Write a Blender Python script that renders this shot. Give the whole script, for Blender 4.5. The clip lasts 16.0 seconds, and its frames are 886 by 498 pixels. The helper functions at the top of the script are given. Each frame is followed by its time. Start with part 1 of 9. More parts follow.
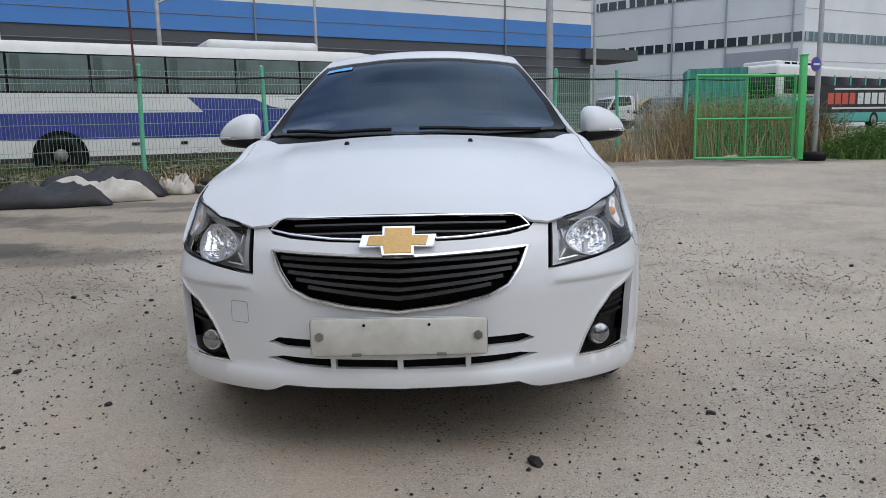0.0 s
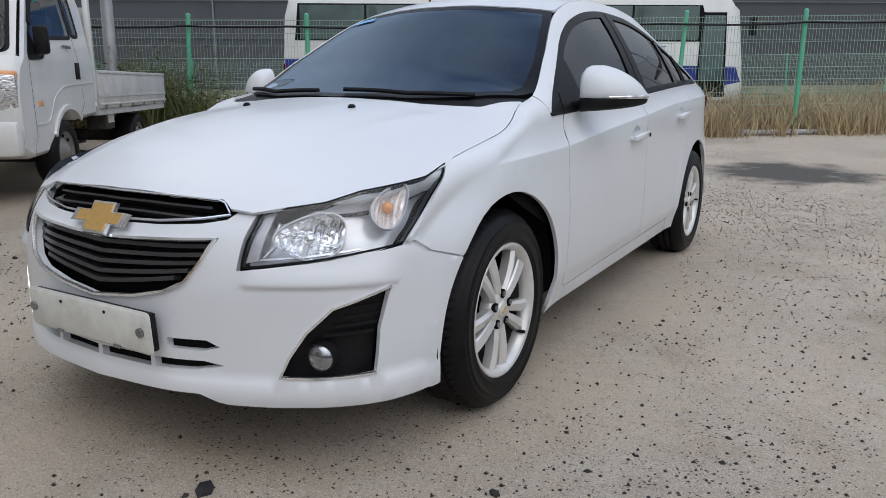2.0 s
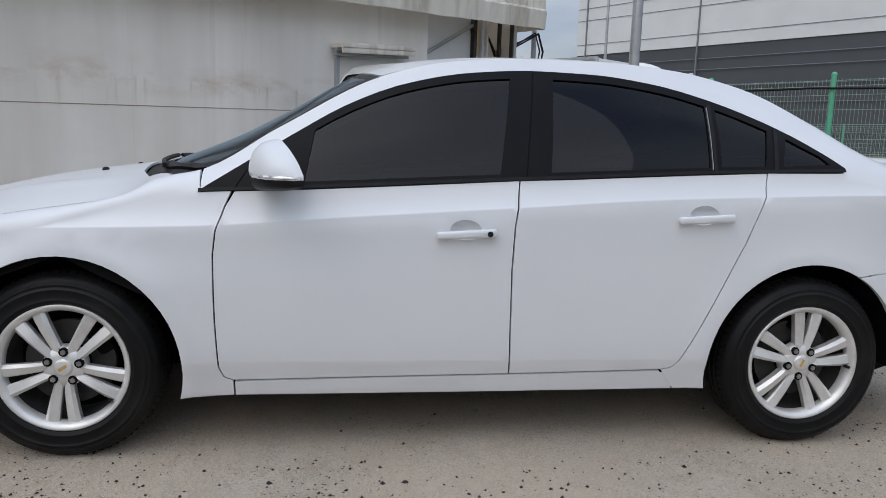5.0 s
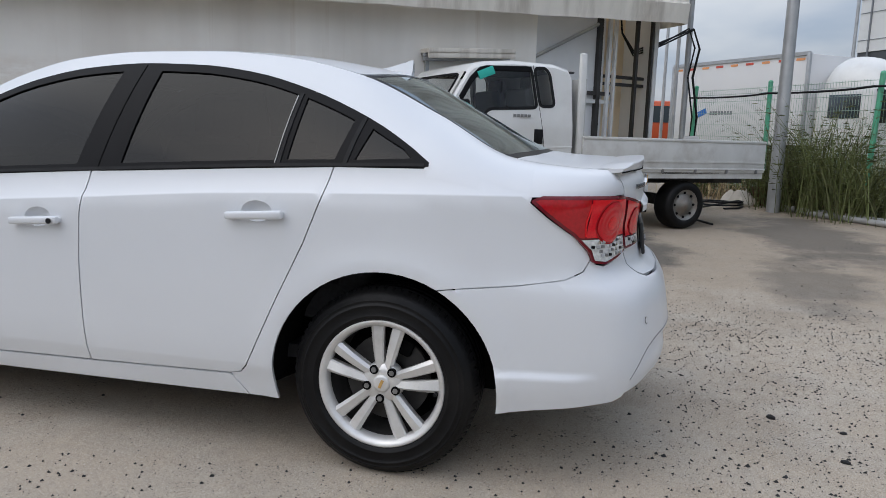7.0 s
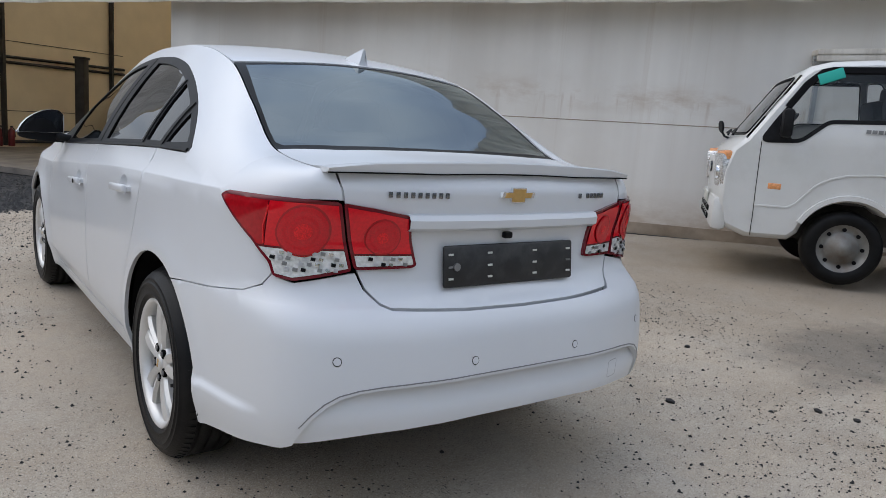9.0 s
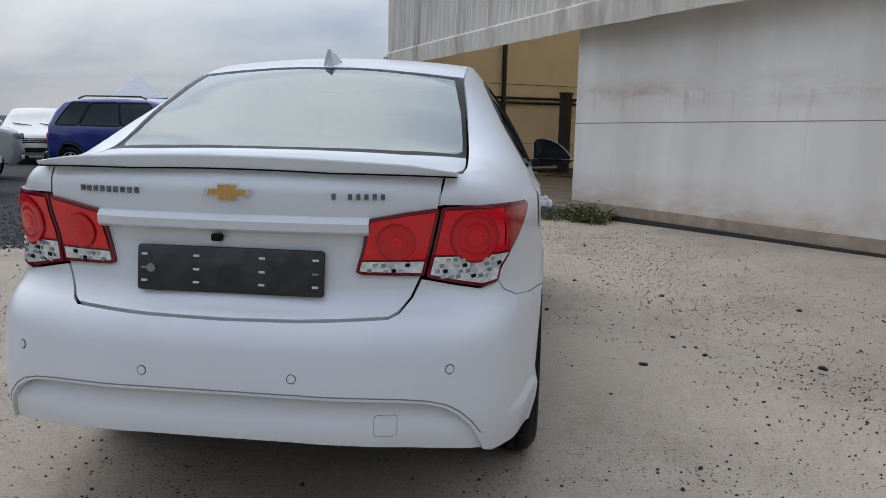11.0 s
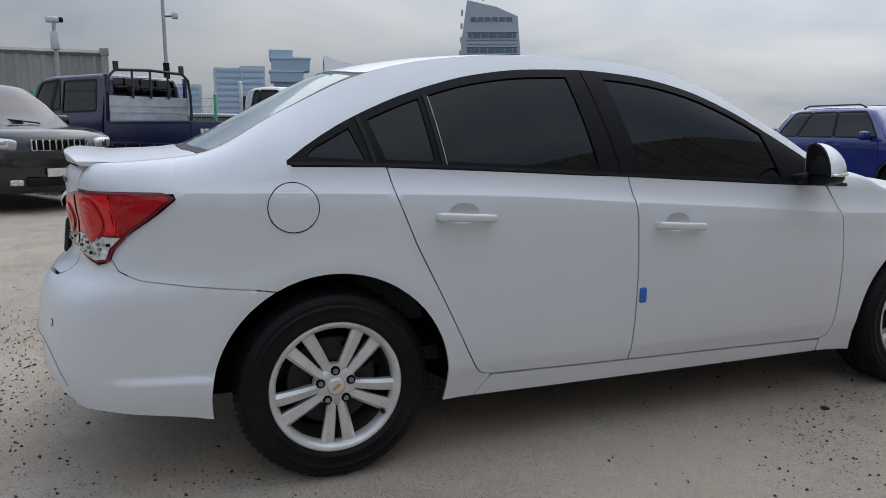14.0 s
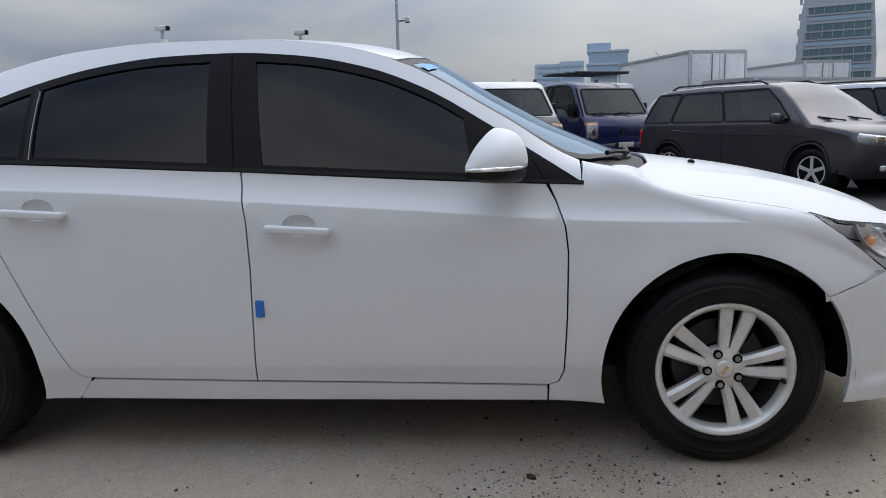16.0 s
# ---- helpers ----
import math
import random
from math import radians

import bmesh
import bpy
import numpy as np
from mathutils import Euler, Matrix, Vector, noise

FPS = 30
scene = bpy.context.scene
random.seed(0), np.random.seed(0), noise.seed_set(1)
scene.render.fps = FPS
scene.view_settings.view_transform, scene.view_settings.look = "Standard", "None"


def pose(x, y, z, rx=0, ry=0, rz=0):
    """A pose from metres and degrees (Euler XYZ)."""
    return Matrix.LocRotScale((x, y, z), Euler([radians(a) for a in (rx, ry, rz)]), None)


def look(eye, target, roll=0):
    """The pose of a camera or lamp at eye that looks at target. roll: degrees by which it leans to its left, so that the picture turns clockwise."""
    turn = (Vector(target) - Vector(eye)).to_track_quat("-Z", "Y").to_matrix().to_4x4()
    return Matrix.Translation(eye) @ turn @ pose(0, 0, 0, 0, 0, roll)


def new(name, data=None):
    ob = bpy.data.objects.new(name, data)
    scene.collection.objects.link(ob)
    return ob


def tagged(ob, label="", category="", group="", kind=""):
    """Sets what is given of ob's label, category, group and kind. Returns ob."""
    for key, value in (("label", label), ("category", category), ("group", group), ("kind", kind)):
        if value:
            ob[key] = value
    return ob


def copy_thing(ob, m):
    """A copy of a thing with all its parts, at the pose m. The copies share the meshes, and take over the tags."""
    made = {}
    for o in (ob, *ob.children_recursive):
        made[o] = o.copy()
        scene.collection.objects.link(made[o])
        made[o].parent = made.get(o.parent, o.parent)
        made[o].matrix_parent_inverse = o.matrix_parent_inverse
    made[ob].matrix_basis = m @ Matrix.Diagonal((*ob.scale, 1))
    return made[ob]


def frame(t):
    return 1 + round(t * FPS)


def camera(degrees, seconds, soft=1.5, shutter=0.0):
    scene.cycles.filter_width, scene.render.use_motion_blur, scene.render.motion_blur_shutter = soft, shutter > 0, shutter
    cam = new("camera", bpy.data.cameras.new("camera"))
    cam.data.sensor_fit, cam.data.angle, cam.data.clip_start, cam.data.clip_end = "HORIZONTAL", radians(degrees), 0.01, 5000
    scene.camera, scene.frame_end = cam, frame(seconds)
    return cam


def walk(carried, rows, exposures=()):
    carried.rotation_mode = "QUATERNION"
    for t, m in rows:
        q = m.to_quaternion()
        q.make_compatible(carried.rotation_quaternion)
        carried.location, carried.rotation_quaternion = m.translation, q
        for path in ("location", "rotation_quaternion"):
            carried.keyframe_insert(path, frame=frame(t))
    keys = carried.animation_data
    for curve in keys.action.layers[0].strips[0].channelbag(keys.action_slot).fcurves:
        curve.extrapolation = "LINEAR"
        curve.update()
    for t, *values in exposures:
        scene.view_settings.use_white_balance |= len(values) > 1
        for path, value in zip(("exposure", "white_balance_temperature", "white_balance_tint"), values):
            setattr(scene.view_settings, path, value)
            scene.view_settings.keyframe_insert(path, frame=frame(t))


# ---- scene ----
cam = camera(62.4, 16.0, soft=0.8)
PATH = [
    (0, (0.179, -2.983, 0.99), (0.137, -1.008, 0.68), -1.3),
    (0.5, (0.55, -2.849, 1.02), (0.311, -0.892, 0.684), -1.4),
    (1, (0.931, -2.6, 1.018), (0.472, -0.694, 0.624), -0.4),
    (1.5, (1.38, -2.356, 1.034), (0.68, -0.533, 0.6), 0.1),
    (2, (1.808, -2.065, 1.038), (0.816, -0.384, 0.599), 0.2),
    (2.5, (2.248, -1.718, 1.068), (0.93, -0.273, 0.651), 1.1),
    (3, (2.585, -1.303, 1.085), (1.021, -0.117, 0.701), 2.5),
    (3.5, (2.827, -0.813, 1.11), (1.063, 0.064, 0.766), 2.3),
    (4, (3.033, -0.264, 1.118), (1.159, 0.352, 0.784), 2.5),
    (4.5, (3.195, 0.349, 1.13), (1.26, 0.741, 0.812), 2.1),
    (5, (3.336, 0.965, 1.15), (1.376, 1.213, 0.837), 1.9),
    (5.2, (3.346, 1.218, 1.153), (1.382, 1.436, 0.844), 2.0),
    (7.3, (2.921, 3.749, 1.171), (1.054, 3.112, 0.847), 2.3),
    (7.5, (2.8, 3.954, 1.193), (0.981, 3.194, 0.859), 2.8),
    (8, (2.448, 4.454, 1.172), (0.8, 3.377, 0.821), 3.5),
    (8.5, (1.98, 4.839, 1.202), (0.529, 3.503, 0.867), 4.7),
    (9, (1.477, 5.162, 1.208), (0.308, 3.577, 0.863), 4.3),
    (9.5, (0.919, 5.347, 1.196), (0.048, 3.576, 0.87), 3.4),
    (9.7, (0.687, 5.393, 1.191), (-0.057, 3.563, 0.88), 3.4),
    (11.8, (-1.645, 5.165, 1.191), (-0.83, 3.37, 0.852), -0.4),
    (12, (-1.854, 5.056, 1.193), (-0.908, 3.327, 0.851), -0.5),
    (12.5, (-2.286, 4.695, 1.18), (-1.066, 3.152, 0.817), -0.1),
    (13, (-2.673, 4.229, 1.207), (-1.179, 2.953, 0.835), 0.6),
    (13.5, (-2.934, 3.726, 1.172), (-1.233, 2.734, 0.827), 0.7),
    (14, (-3.112, 3.168, 1.173), (-1.265, 2.476, 0.844), 0.1),
    (14.5, (-3.194, 2.617, 1.156), (-1.266, 2.213, 0.81), -0.3),
    (15, (-3.206, 2.012, 1.149), (-1.246, 1.816, 0.802), -0.6),
    (15.5, (-3.228, 1.365, 1.121), (-1.258, 1.349, 0.777), -1.0),
    (16, (-3.132, 0.729, 1.126), (-1.166, 0.873, 0.791), -1.6),
]
walk(cam, [(t, look(eye, target, roll)) for t, eye, target, roll in PATH], exposures=[(0, 0.34), (5.0, 0.35), (8.5, 0.41), (12.0, 0.27), (14.0, 0.31), (15.5, 0.36), (16.0, 0.46)])

# ---------------- daylight ----------------
world = bpy.data.worlds.new("sky")
scene.world = world
world.use_nodes = True
wn, wl = world.node_tree.nodes, world.node_tree.links
wn.clear()
SUN_EL, SUN_AZ = 50.0, 122.0     # elevation; compass bearing from +y, clockwise
sky = wn.new("ShaderNodeTexSky")
sky.sky_type = 'NISHITA'
sky.sun_disc = False
sky.sun_elevation = radians(SUN_EL)
sky.sun_rotation = radians(SUN_AZ)
sky.air_density, sky.dust_density, sky.ozone_density = 1.0, 3.0, 1.5
# a broken overcast: grey-white cloud decks with a few thinner, bluer gaps
tc = wn.new("ShaderNodeTexCoord")
sep = wn.new("ShaderNodeSeparateXYZ")
wl.new(tc.outputs["Generated"], sep.inputs[0])
den = wn.new("ShaderNodeMath"); den.operation = 'ADD'; den.inputs[1].default_value = 0.22
wl.new(sep.outputs["Z"], den.inputs[0])
dx = wn.new("ShaderNodeMath"); dx.operation = 'DIVIDE'
dy = wn.new("ShaderNodeMath"); dy.operation = 'DIVIDE'
wl.new(sep.outputs["X"], dx.inputs[0]); wl.new(den.outputs[0], dx.inputs[1])
wl.new(sep.outputs["Y"], dy.inputs[0]); wl.new(den.outputs[0], dy.inputs[1])
comb = wn.new("ShaderNodeCombineXYZ")
wl.new(dx.outputs[0], comb.inputs[0]); wl.new(dy.outputs[0], comb.inputs[1])
cl = wn.new("ShaderNodeTexNoise")
cl.inputs["Scale"].default_value, cl.inputs["Detail"].default_value = 1.05, 4.5
cl.inputs["Roughness"].default_value = 0.48
cl.inputs["Distortion"].default_value = 0.4
wl.new(comb.outputs[0], cl.inputs["Vector"])
ramp = wn.new("ShaderNodeValToRGB")
ramp.color_ramp.elements[0].position, ramp.color_ramp.elements[0].color = 0.33, (0.46, 0.56, 0.72, 1)
ramp.color_ramp.elements[1].position, ramp.color_ramp.elements[1].color = 0.68, (0.90, 0.935, 0.985, 1)
mid = ramp.color_ramp.elements.new(0.49)
mid.color = (0.69, 0.755, 0.86, 1)
wl.new(cl.outputs["Fac"], ramp.inputs[0])
mix = wn.new("ShaderNodeMix"); mix.data_type = 'RGBA'
mix.inputs["Factor"].default_value = 0.82
scl = wn.new("ShaderNodeVectorMath"); scl.operation = 'SCALE'; scl.inputs["Scale"].default_value = 0.10
cls = wn.new("ShaderNodeVectorMath"); cls.operation = 'SCALE'; cls.inputs["Scale"].default_value = 0.80
wl.new(sky.outputs[0], scl.inputs[0])
# higher up the deck breaks into bluer gaps and brighter heads
ramp2 = wn.new("ShaderNodeValToRGB")
ramp2.color_ramp.elements[0].position, ramp2.color_ramp.elements[0].color = 0.38, (0.20, 0.265, 0.43, 1)
ramp2.color_ramp.elements[1].position, ramp2.color_ramp.elements[1].color = 0.66, (0.965, 0.995, 1.04, 1)
ramp2.color_ramp.elements.new(0.50).color = (0.53, 0.61, 0.745, 1)
wl.new(cl.outputs["Fac"], ramp2.inputs[0])
up = wn.new("ShaderNodeMapRange")
up.inputs["From Min"].default_value, up.inputs["From Max"].default_value = 0.30, 0.60
wl.new(sep.outputs["Z"], up.inputs["Value"])
deck = wn.new("ShaderNodeMix"); deck.data_type = 'RGBA'
wl.new(up.outputs[0], deck.inputs["Factor"]); wl.new(ramp.outputs[0], deck.inputs["A"]); wl.new(ramp2.outputs[0], deck.inputs["B"])
wl.new(deck.outputs["Result"], cls.inputs[0])
wl.new(scl.outputs[0], mix.inputs["A"]); wl.new(cls.outputs[0], mix.inputs["B"])
bg = wn.new("ShaderNodeBackground")
bg.inputs["Strength"].default_value = 1.0
# an overcast sky is brightest overhead
zen = wn.new("ShaderNodeMapRange")
zen.inputs["From Max"].default_value, zen.inputs["To Min"].default_value, zen.inputs["To Max"].default_value = 0.9, 0.55, 1.75
wl.new(sep.outputs["Z"], zen.inputs["Value"])
# and on the side of the veiled sun
veil = wn.new("ShaderNodeVectorMath"); veil.operation = 'DOT_PRODUCT'
veil.inputs[1].default_value = (math.sin(radians(SUN_AZ)) * math.cos(radians(SUN_EL)), math.cos(radians(SUN_AZ)) * math.cos(radians(SUN_EL)), math.sin(radians(SUN_EL)))
wl.new(tc.outputs["Generated"], veil.inputs[0])
glow = wn.new("ShaderNodeMapRange")
glow.inputs["From Min"].default_value, glow.inputs["From Max"].default_value = 0.0, 1.0
glow.inputs["To Min"].default_value, glow.inputs["To Max"].default_value = 1.0, 1.12
wl.new(veil.outputs["Value"], glow.inputs["Value"])
high = wn.new("ShaderNodeMapRange")
high.inputs["From Min"].default_value, high.inputs["From Max"].default_value = 0.12, 0.55
wl.new(sep.outputs["Z"], high.inputs["Value"])
part_glow = wn.new("ShaderNodeMix"); part_glow.data_type = 'FLOAT'
low = wn.new("ShaderNodeVectorMath"); low.operation = 'DOT_PRODUCT'
low.inputs[1].default_value = (-.4, -.92, 0)
wl.new(tc.outputs["Generated"], low.inputs[0])
low_light = wn.new("ShaderNodeMapRange")                 # thinner cloud low down beyond the shed
low_light.inputs["From Min"].default_value, low_light.inputs["From Max"].default_value = -0.6, 0.5
low_light.inputs["To Min"].default_value, low_light.inputs["To Max"].default_value = 0.70, 1.18
wl.new(low.outputs["Value"], low_light.inputs["Value"])
wl.new(low_light.outputs[0], part_glow.inputs["A"])
wl.new(high.outputs[0], part_glow.inputs["Factor"]); wl.new(glow.outputs[0], part_glow.inputs["B"])
both = wn.new("ShaderNodeMath"); both.operation = 'MULTIPLY'
wl.new(zen.outputs[0], both.inputs[0]); wl.new(part_glow.outputs["Result"], both.inputs[1])
grad = wn.new("ShaderNodeVectorMath"); grad.operation = 'SCALE'
wl.new(mix.outputs["Result"], grad.inputs[0]); wl.new(both.outputs[0], grad.inputs["Scale"])
wl.new(grad.outputs[0], bg.inputs["Color"])
wo = wn.new("ShaderNodeOutputWorld")
wl.new(bg.outputs[0], wo.inputs["Surface"])

sun = new("sun", bpy.data.lights.new("sun", 'SUN'))
sun.data.energy, sun.data.angle, sun.data.color = 0.56, radians(80), (1.0, 0.97, 0.93)
_a, _e = radians(SUN_AZ), radians(SUN_EL)
sun.matrix_world = look((math.sin(_a) * math.cos(_e) * 50, math.cos(_a) * math.cos(_e) * 50, math.sin(_e) * 50), (0, 0, 0))

# ---------------- materials ----------------
def mat(name, color=(0.5, 0.5, 0.5), rough=0.5, metal=0.0, coat=0.0, spec=0.5, vary=0.0, vscale=8.0,
        dirt=None, dscale=1.5, damt=0.5, bump=0.0, bscale=60.0, stretch=(1, 1, 1), rnd=0.0):
    """A painted, metal, plastic or stony surface: base colour, fine mottling (vary), broad dirt patches, fine relief."""
    m = bpy.data.materials.new(name)
    m.use_nodes = True
    n, l = m.node_tree.nodes, m.node_tree.links
    b = n["Principled BSDF"]
    b.inputs["Roughness"].default_value, b.inputs["Metallic"].default_value = rough, metal
    b.inputs["Coat Weight"].default_value = coat
    b.inputs["Coat Roughness"].default_value = 0.04
    b.inputs["Specular IOR Level"].default_value = spec
    col = n.new("ShaderNodeRGB")
    col.outputs[0].default_value = (*color, 1)
    out = col.outputs[0]
    tcn = n.new("ShaderNodeTexCoord")
    mp = n.new("ShaderNodeMapping")
    mp.inputs["Scale"].default_value = stretch
    l.new(tcn.outputs["Object"], mp.inputs[0])
    if vary:
        t = n.new("ShaderNodeTexNoise")
        t.inputs["Scale"].default_value, t.inputs["Detail"].default_value = vscale, 6
        l.new(mp.outputs[0], t.inputs["Vector"])
        mr = n.new("ShaderNodeMapRange")
        mr.inputs["From Min"].default_value, mr.inputs["From Max"].default_value = 0.3, 0.7
        mr.inputs["To Min"].default_value, mr.inputs["To Max"].default_value = 1 - vary, 1 + vary
        l.new(t.outputs["Fac"], mr.inputs["Value"])
        mu = n.new("ShaderNodeVectorMath"); mu.operation = 'SCALE'
        l.new(out, mu.inputs[0]); l.new(mr.outputs[0], mu.inputs["Scale"])
        out = mu.outputs[0]
    if rnd:
        oi = n.new("ShaderNodeObjectInfo")
        mr = n.new("ShaderNodeMapRange")
        mr.inputs["To Min"].default_value, mr.inputs["To Max"].default_value = 1 - rnd, 1 + rnd
        l.new(oi.outputs["Random"], mr.inputs["Value"])
        mu = n.new("ShaderNodeVectorMath"); mu.operation = 'SCALE'
        l.new(out, mu.inputs[0]); l.new(mr.outputs[0], mu.inputs["Scale"])
        out = mu.outputs[0]
    if dirt:
        t = n.new("ShaderNodeTexNoise")
        t.inputs["Scale"].default_value, t.inputs["Detail"].default_value = dscale, 8
        t.inputs["Roughness"].default_value = 0.65
        l.new(mp.outputs[0], t.inputs["Vector"])
        mr = n.new("ShaderNodeMapRange")
        mr.inputs["From Min"].default_value, mr.inputs["From Max"].default_value = 0.48, 0.75
        mr.inputs["To Max"].default_value = damt
        l.new(t.outputs["Fac"], mr.inputs["Value"])
        mx = n.new("ShaderNodeMix"); mx.data_type = 'RGBA'
        l.new(mr.outputs[0], mx.inputs["Factor"]); l.new(out, mx.inputs["A"])
        mx.inputs["B"].default_value = (*dirt, 1)
        out = mx.outputs["Result"]
    l.new(out, b.inputs["Base Color"])
    if bump:
        t = n.new("ShaderNodeTexNoise")
        t.inputs["Scale"].default_value, t.inputs["Detail"].default_value = bscale, 5
        l.new(mp.outputs[0], t.inputs["Vector"])
        bp = n.new("ShaderNodeBump")
        bp.inputs["Strength"].default_value, bp.inputs["Distance"].default_value = bump, 0.01
        l.new(t.outputs["Fac"], bp.inputs["Height"])
        l.new(bp.outputs[0], b.inputs["Normal"])
    return m


def glass(name, tint=(0.05, 0.055, 0.06), rough=0.0, ior=1.5, base=0.0, gloss=(1, 1, 1)):
    """Thin tinted glazing: light passes straight through the tint, with a Fresnel gloss on top."""
    m = bpy.data.materials.new(name)
    m.use_nodes = True
    n, l = m.node_tree.nodes, m.node_tree.links
    n.remove(n["Principled BSDF"])
    tr = n.new("ShaderNodeBsdfTransparent"); tr.inputs[0].default_value = (*tint, 1)
    gl = n.new("ShaderNodeBsdfGlossy"); gl.inputs["Roughness"].default_value = rough; gl.inputs["Color"].default_value = (*gloss, 1)
    f0 = ((ior - 1) / (ior + 1)) ** 2
    fr = n.new("ShaderNodeLayerWeight"); fr.inputs["Blend"].default_value = 0.5
    pw5 = n.new("ShaderNodeMath"); pw5.operation = 'POWER'; pw5.inputs[1].default_value = 5.0
    l.new(fr.outputs["Facing"], pw5.inputs[0])
    ad = n.new("ShaderNodeMath"); ad.operation = 'MULTIPLY_ADD'
    ad.inputs[1].default_value, ad.inputs[2].default_value = 1 - f0, f0 + base
    ad.use_clamp = True
    mx = n.new("ShaderNodeMixShader")
    l.new(pw5.outputs[0], ad.inputs[0]); l.new(ad.outputs[0], mx.inputs[0])
    l.new(tr.outputs[0], mx.inputs[1]); l.new(gl.outputs[0], mx.inputs[2])
    l.new(mx.outputs[0], n["Material Output"].inputs["Surface"])
    return m


M_PAINT = mat("white_car_paint", (0.675, 0.69, 0.71), 0.34, coat=0.42, vary=0.015, vscale=3.0, bump=0.004, bscale=400)
M_SHELL = mat("dark_underbody", (0.006, 0.006, 0.0065), 0.9, spec=0.1, vary=0.3)
M_BLACK = mat("black_textured_plastic", (0.012, 0.012, 0.013), 0.45, spec=0.14, vary=0.25, vscale=20, bump=0.05, bscale=300)
M_TRIM = mat("black_satin_trim", (0.008, 0.008, 0.009), 0.34, spec=0.08, vary=0.15)
M_SLAT = mat("grey_satin_grille_slat", (0.032, 0.032, 0.034), 0.32, vary=0.2, vscale=30)
M_GAP = mat("panel_gap_seal", (0.006, 0.006, 0.006), 0.9, spec=0.1)
M_SEAM_SHADE = mat("grey_joint_and_shade_line", (0.20, 0.20, 0.21), 0.7)
M_RUBBER = mat("tyre_rubber", (0.005, 0.005, 0.0055), 0.48, spec=0.2, vary=0.25, vscale=14, dirt=(0.05, 0.047, 0.043), dscale=5, damt=0.15, bump=0.1, bscale=120)
M_ALLOY = mat("silver_painted_alloy", (0.70, 0.69, 0.67), 0.30, metal=0.35, coat=0.3, vary=0.10, vscale=12, dirt=(0.16, 0.145, 0.125), dscale=6, damt=0.45)
M_CHROME = mat("chrome", (0.90, 0.91, 0.92), 0.16, metal=0.9)
M_STEEL = mat("dull_steel", (0.28, 0.28, 0.28), 0.45, metal=0.8, vary=0.2)
M_GOLD = mat("gold_badge_fill", (0.60, 0.37, 0.12), 0.35, metal=0.35, coat=0.5, vary=0.08, vscale=120)
M_PLATE = mat("scuffed_blank_plate", (0.62, 0.62, 0.57), 0.5, vary=0.06, vscale=30, dirt=(0.42, 0.41, 0.37), dscale=9, damt=0.6)
M_TIPRED = mat("shaded_red_lens", (0.40, 0.004, 0.010), 0.10, coat=0.35, spec=0.5, vary=0.15, vscale=90)
M_DOMERED = mat("ribbed_red_lens", (0.58, 0.005, 0.014), 0.12, spec=0.5, coat=0.25, vary=0.14, vscale=220, bump=.08, bscale=260)
M_RED = mat("red_lamp_lens", (0.70, 0.006, 0.016), 0.10, spec=0.5, coat=0.3, vary=0.10, vscale=150)
M_DKRED = mat("deep_red_lamp_lens", (0.15, 0.004, 0.012), 0.14, coat=0.3, vary=0.1, vscale=100)
M_BRRED = mat("bright_red_reflector", (0.72, 0.02, 0.025), 0.12, spec=0.35, vary=0.3, vscale=200)
M_CLEARL = mat("clear_prism_lens", (0.70, 0.70, 0.70), 0.12, metal=0.7, coat=1.0, vary=0.7, vscale=60, bump=0.5, bscale=60, stretch=(.5, .5, 1.6))
# chrome letters: their dark reflections are put into this grey
M_LETTER = mat("dark_reflection_chrome", (0.20, 0.205, 0.215), 0.22, metal=0.85, vary=.3, vscale=90)
M_PRISM = mat("white_prism_plastic", (0.74, 0.74, 0.73), 0.15, metal=0.25, coat=1.0, vary=0.25, vscale=70, bump=0.3, bscale=90)
M_FOGL = mat("fog_lamp_glass", (0.28, 0.29, 0.30), 0.08, metal=0.8, coat=1.0, vary=0.4, vscale=60)
M_AMBERT = mat("amber_tinted_reflector", (0.82, 0.77, 0.73), 0.2, metal=0.3, coat=0.5, vary=.25, vscale=90)
M_AMBER = mat("amber_bulb", (0.80, 0.34, 0.13), 0.25, coat=0.5, vary=.2, vscale=60)
M_REFL = mat("headlamp_reflector", (0.80, 0.81, 0.83), 0.10, metal=1.0, vary=.30, vscale=60, bump=.15, bscale=60)
M_LAMPBACK = mat("headlamp_bezel", (0.74, 0.75, 0.77), 0.22, metal=0.3, vary=0.12, vscale=22, bump=.10, bscale=26)
# mirror silver darkened: the dark reflection is put into its colour
M_MIRROR = mat("mirror_silver", (.30, .32, .34), .03, metal=1.0)
M_LAMPGREY = mat("grey_lamp_panel", (0.46, 0.46, 0.475), 0.30, metal=0.25, vary=0.10, vscale=40)
M_SEAT = mat("grey_seat_fabric", (0.06, 0.06, 0.065), 0.9, vary=0.2, vscale=60, bump=0.2)
M_DASH = mat("dark_dashboard", (0.02, 0.02, 0.022), 0.6, vary=0.2)
M_BLUE = mat("blue_foam", (0.03, 0.16, 0.50), 0.7, vary=0.2, vscale=50)
M_STICK = mat("light_blue_sticker", (0.10, 0.40, 0.75), 0.4, vary=0.1)
G_SIDE = glass("dark_tinted_side_glass", (0.028, 0.031, 0.034), ior=1.385, base=0.0)
# the deep blue sky reflection is put into the gloss colour
G_WIND = glass("tinted_windscreen_glass", (0.035, 0.04, 0.055), base=0.02, gloss=(0.66, 0.82, 1.0))
# gloss tint and raised base put the greenish sky reflection into this glass
G_REAR = glass("sky_tinted_rear_glass", (0.06, 0.08, 0.09), rough=.05, base=0.15, gloss=(0.84, 0.94, 0.97))
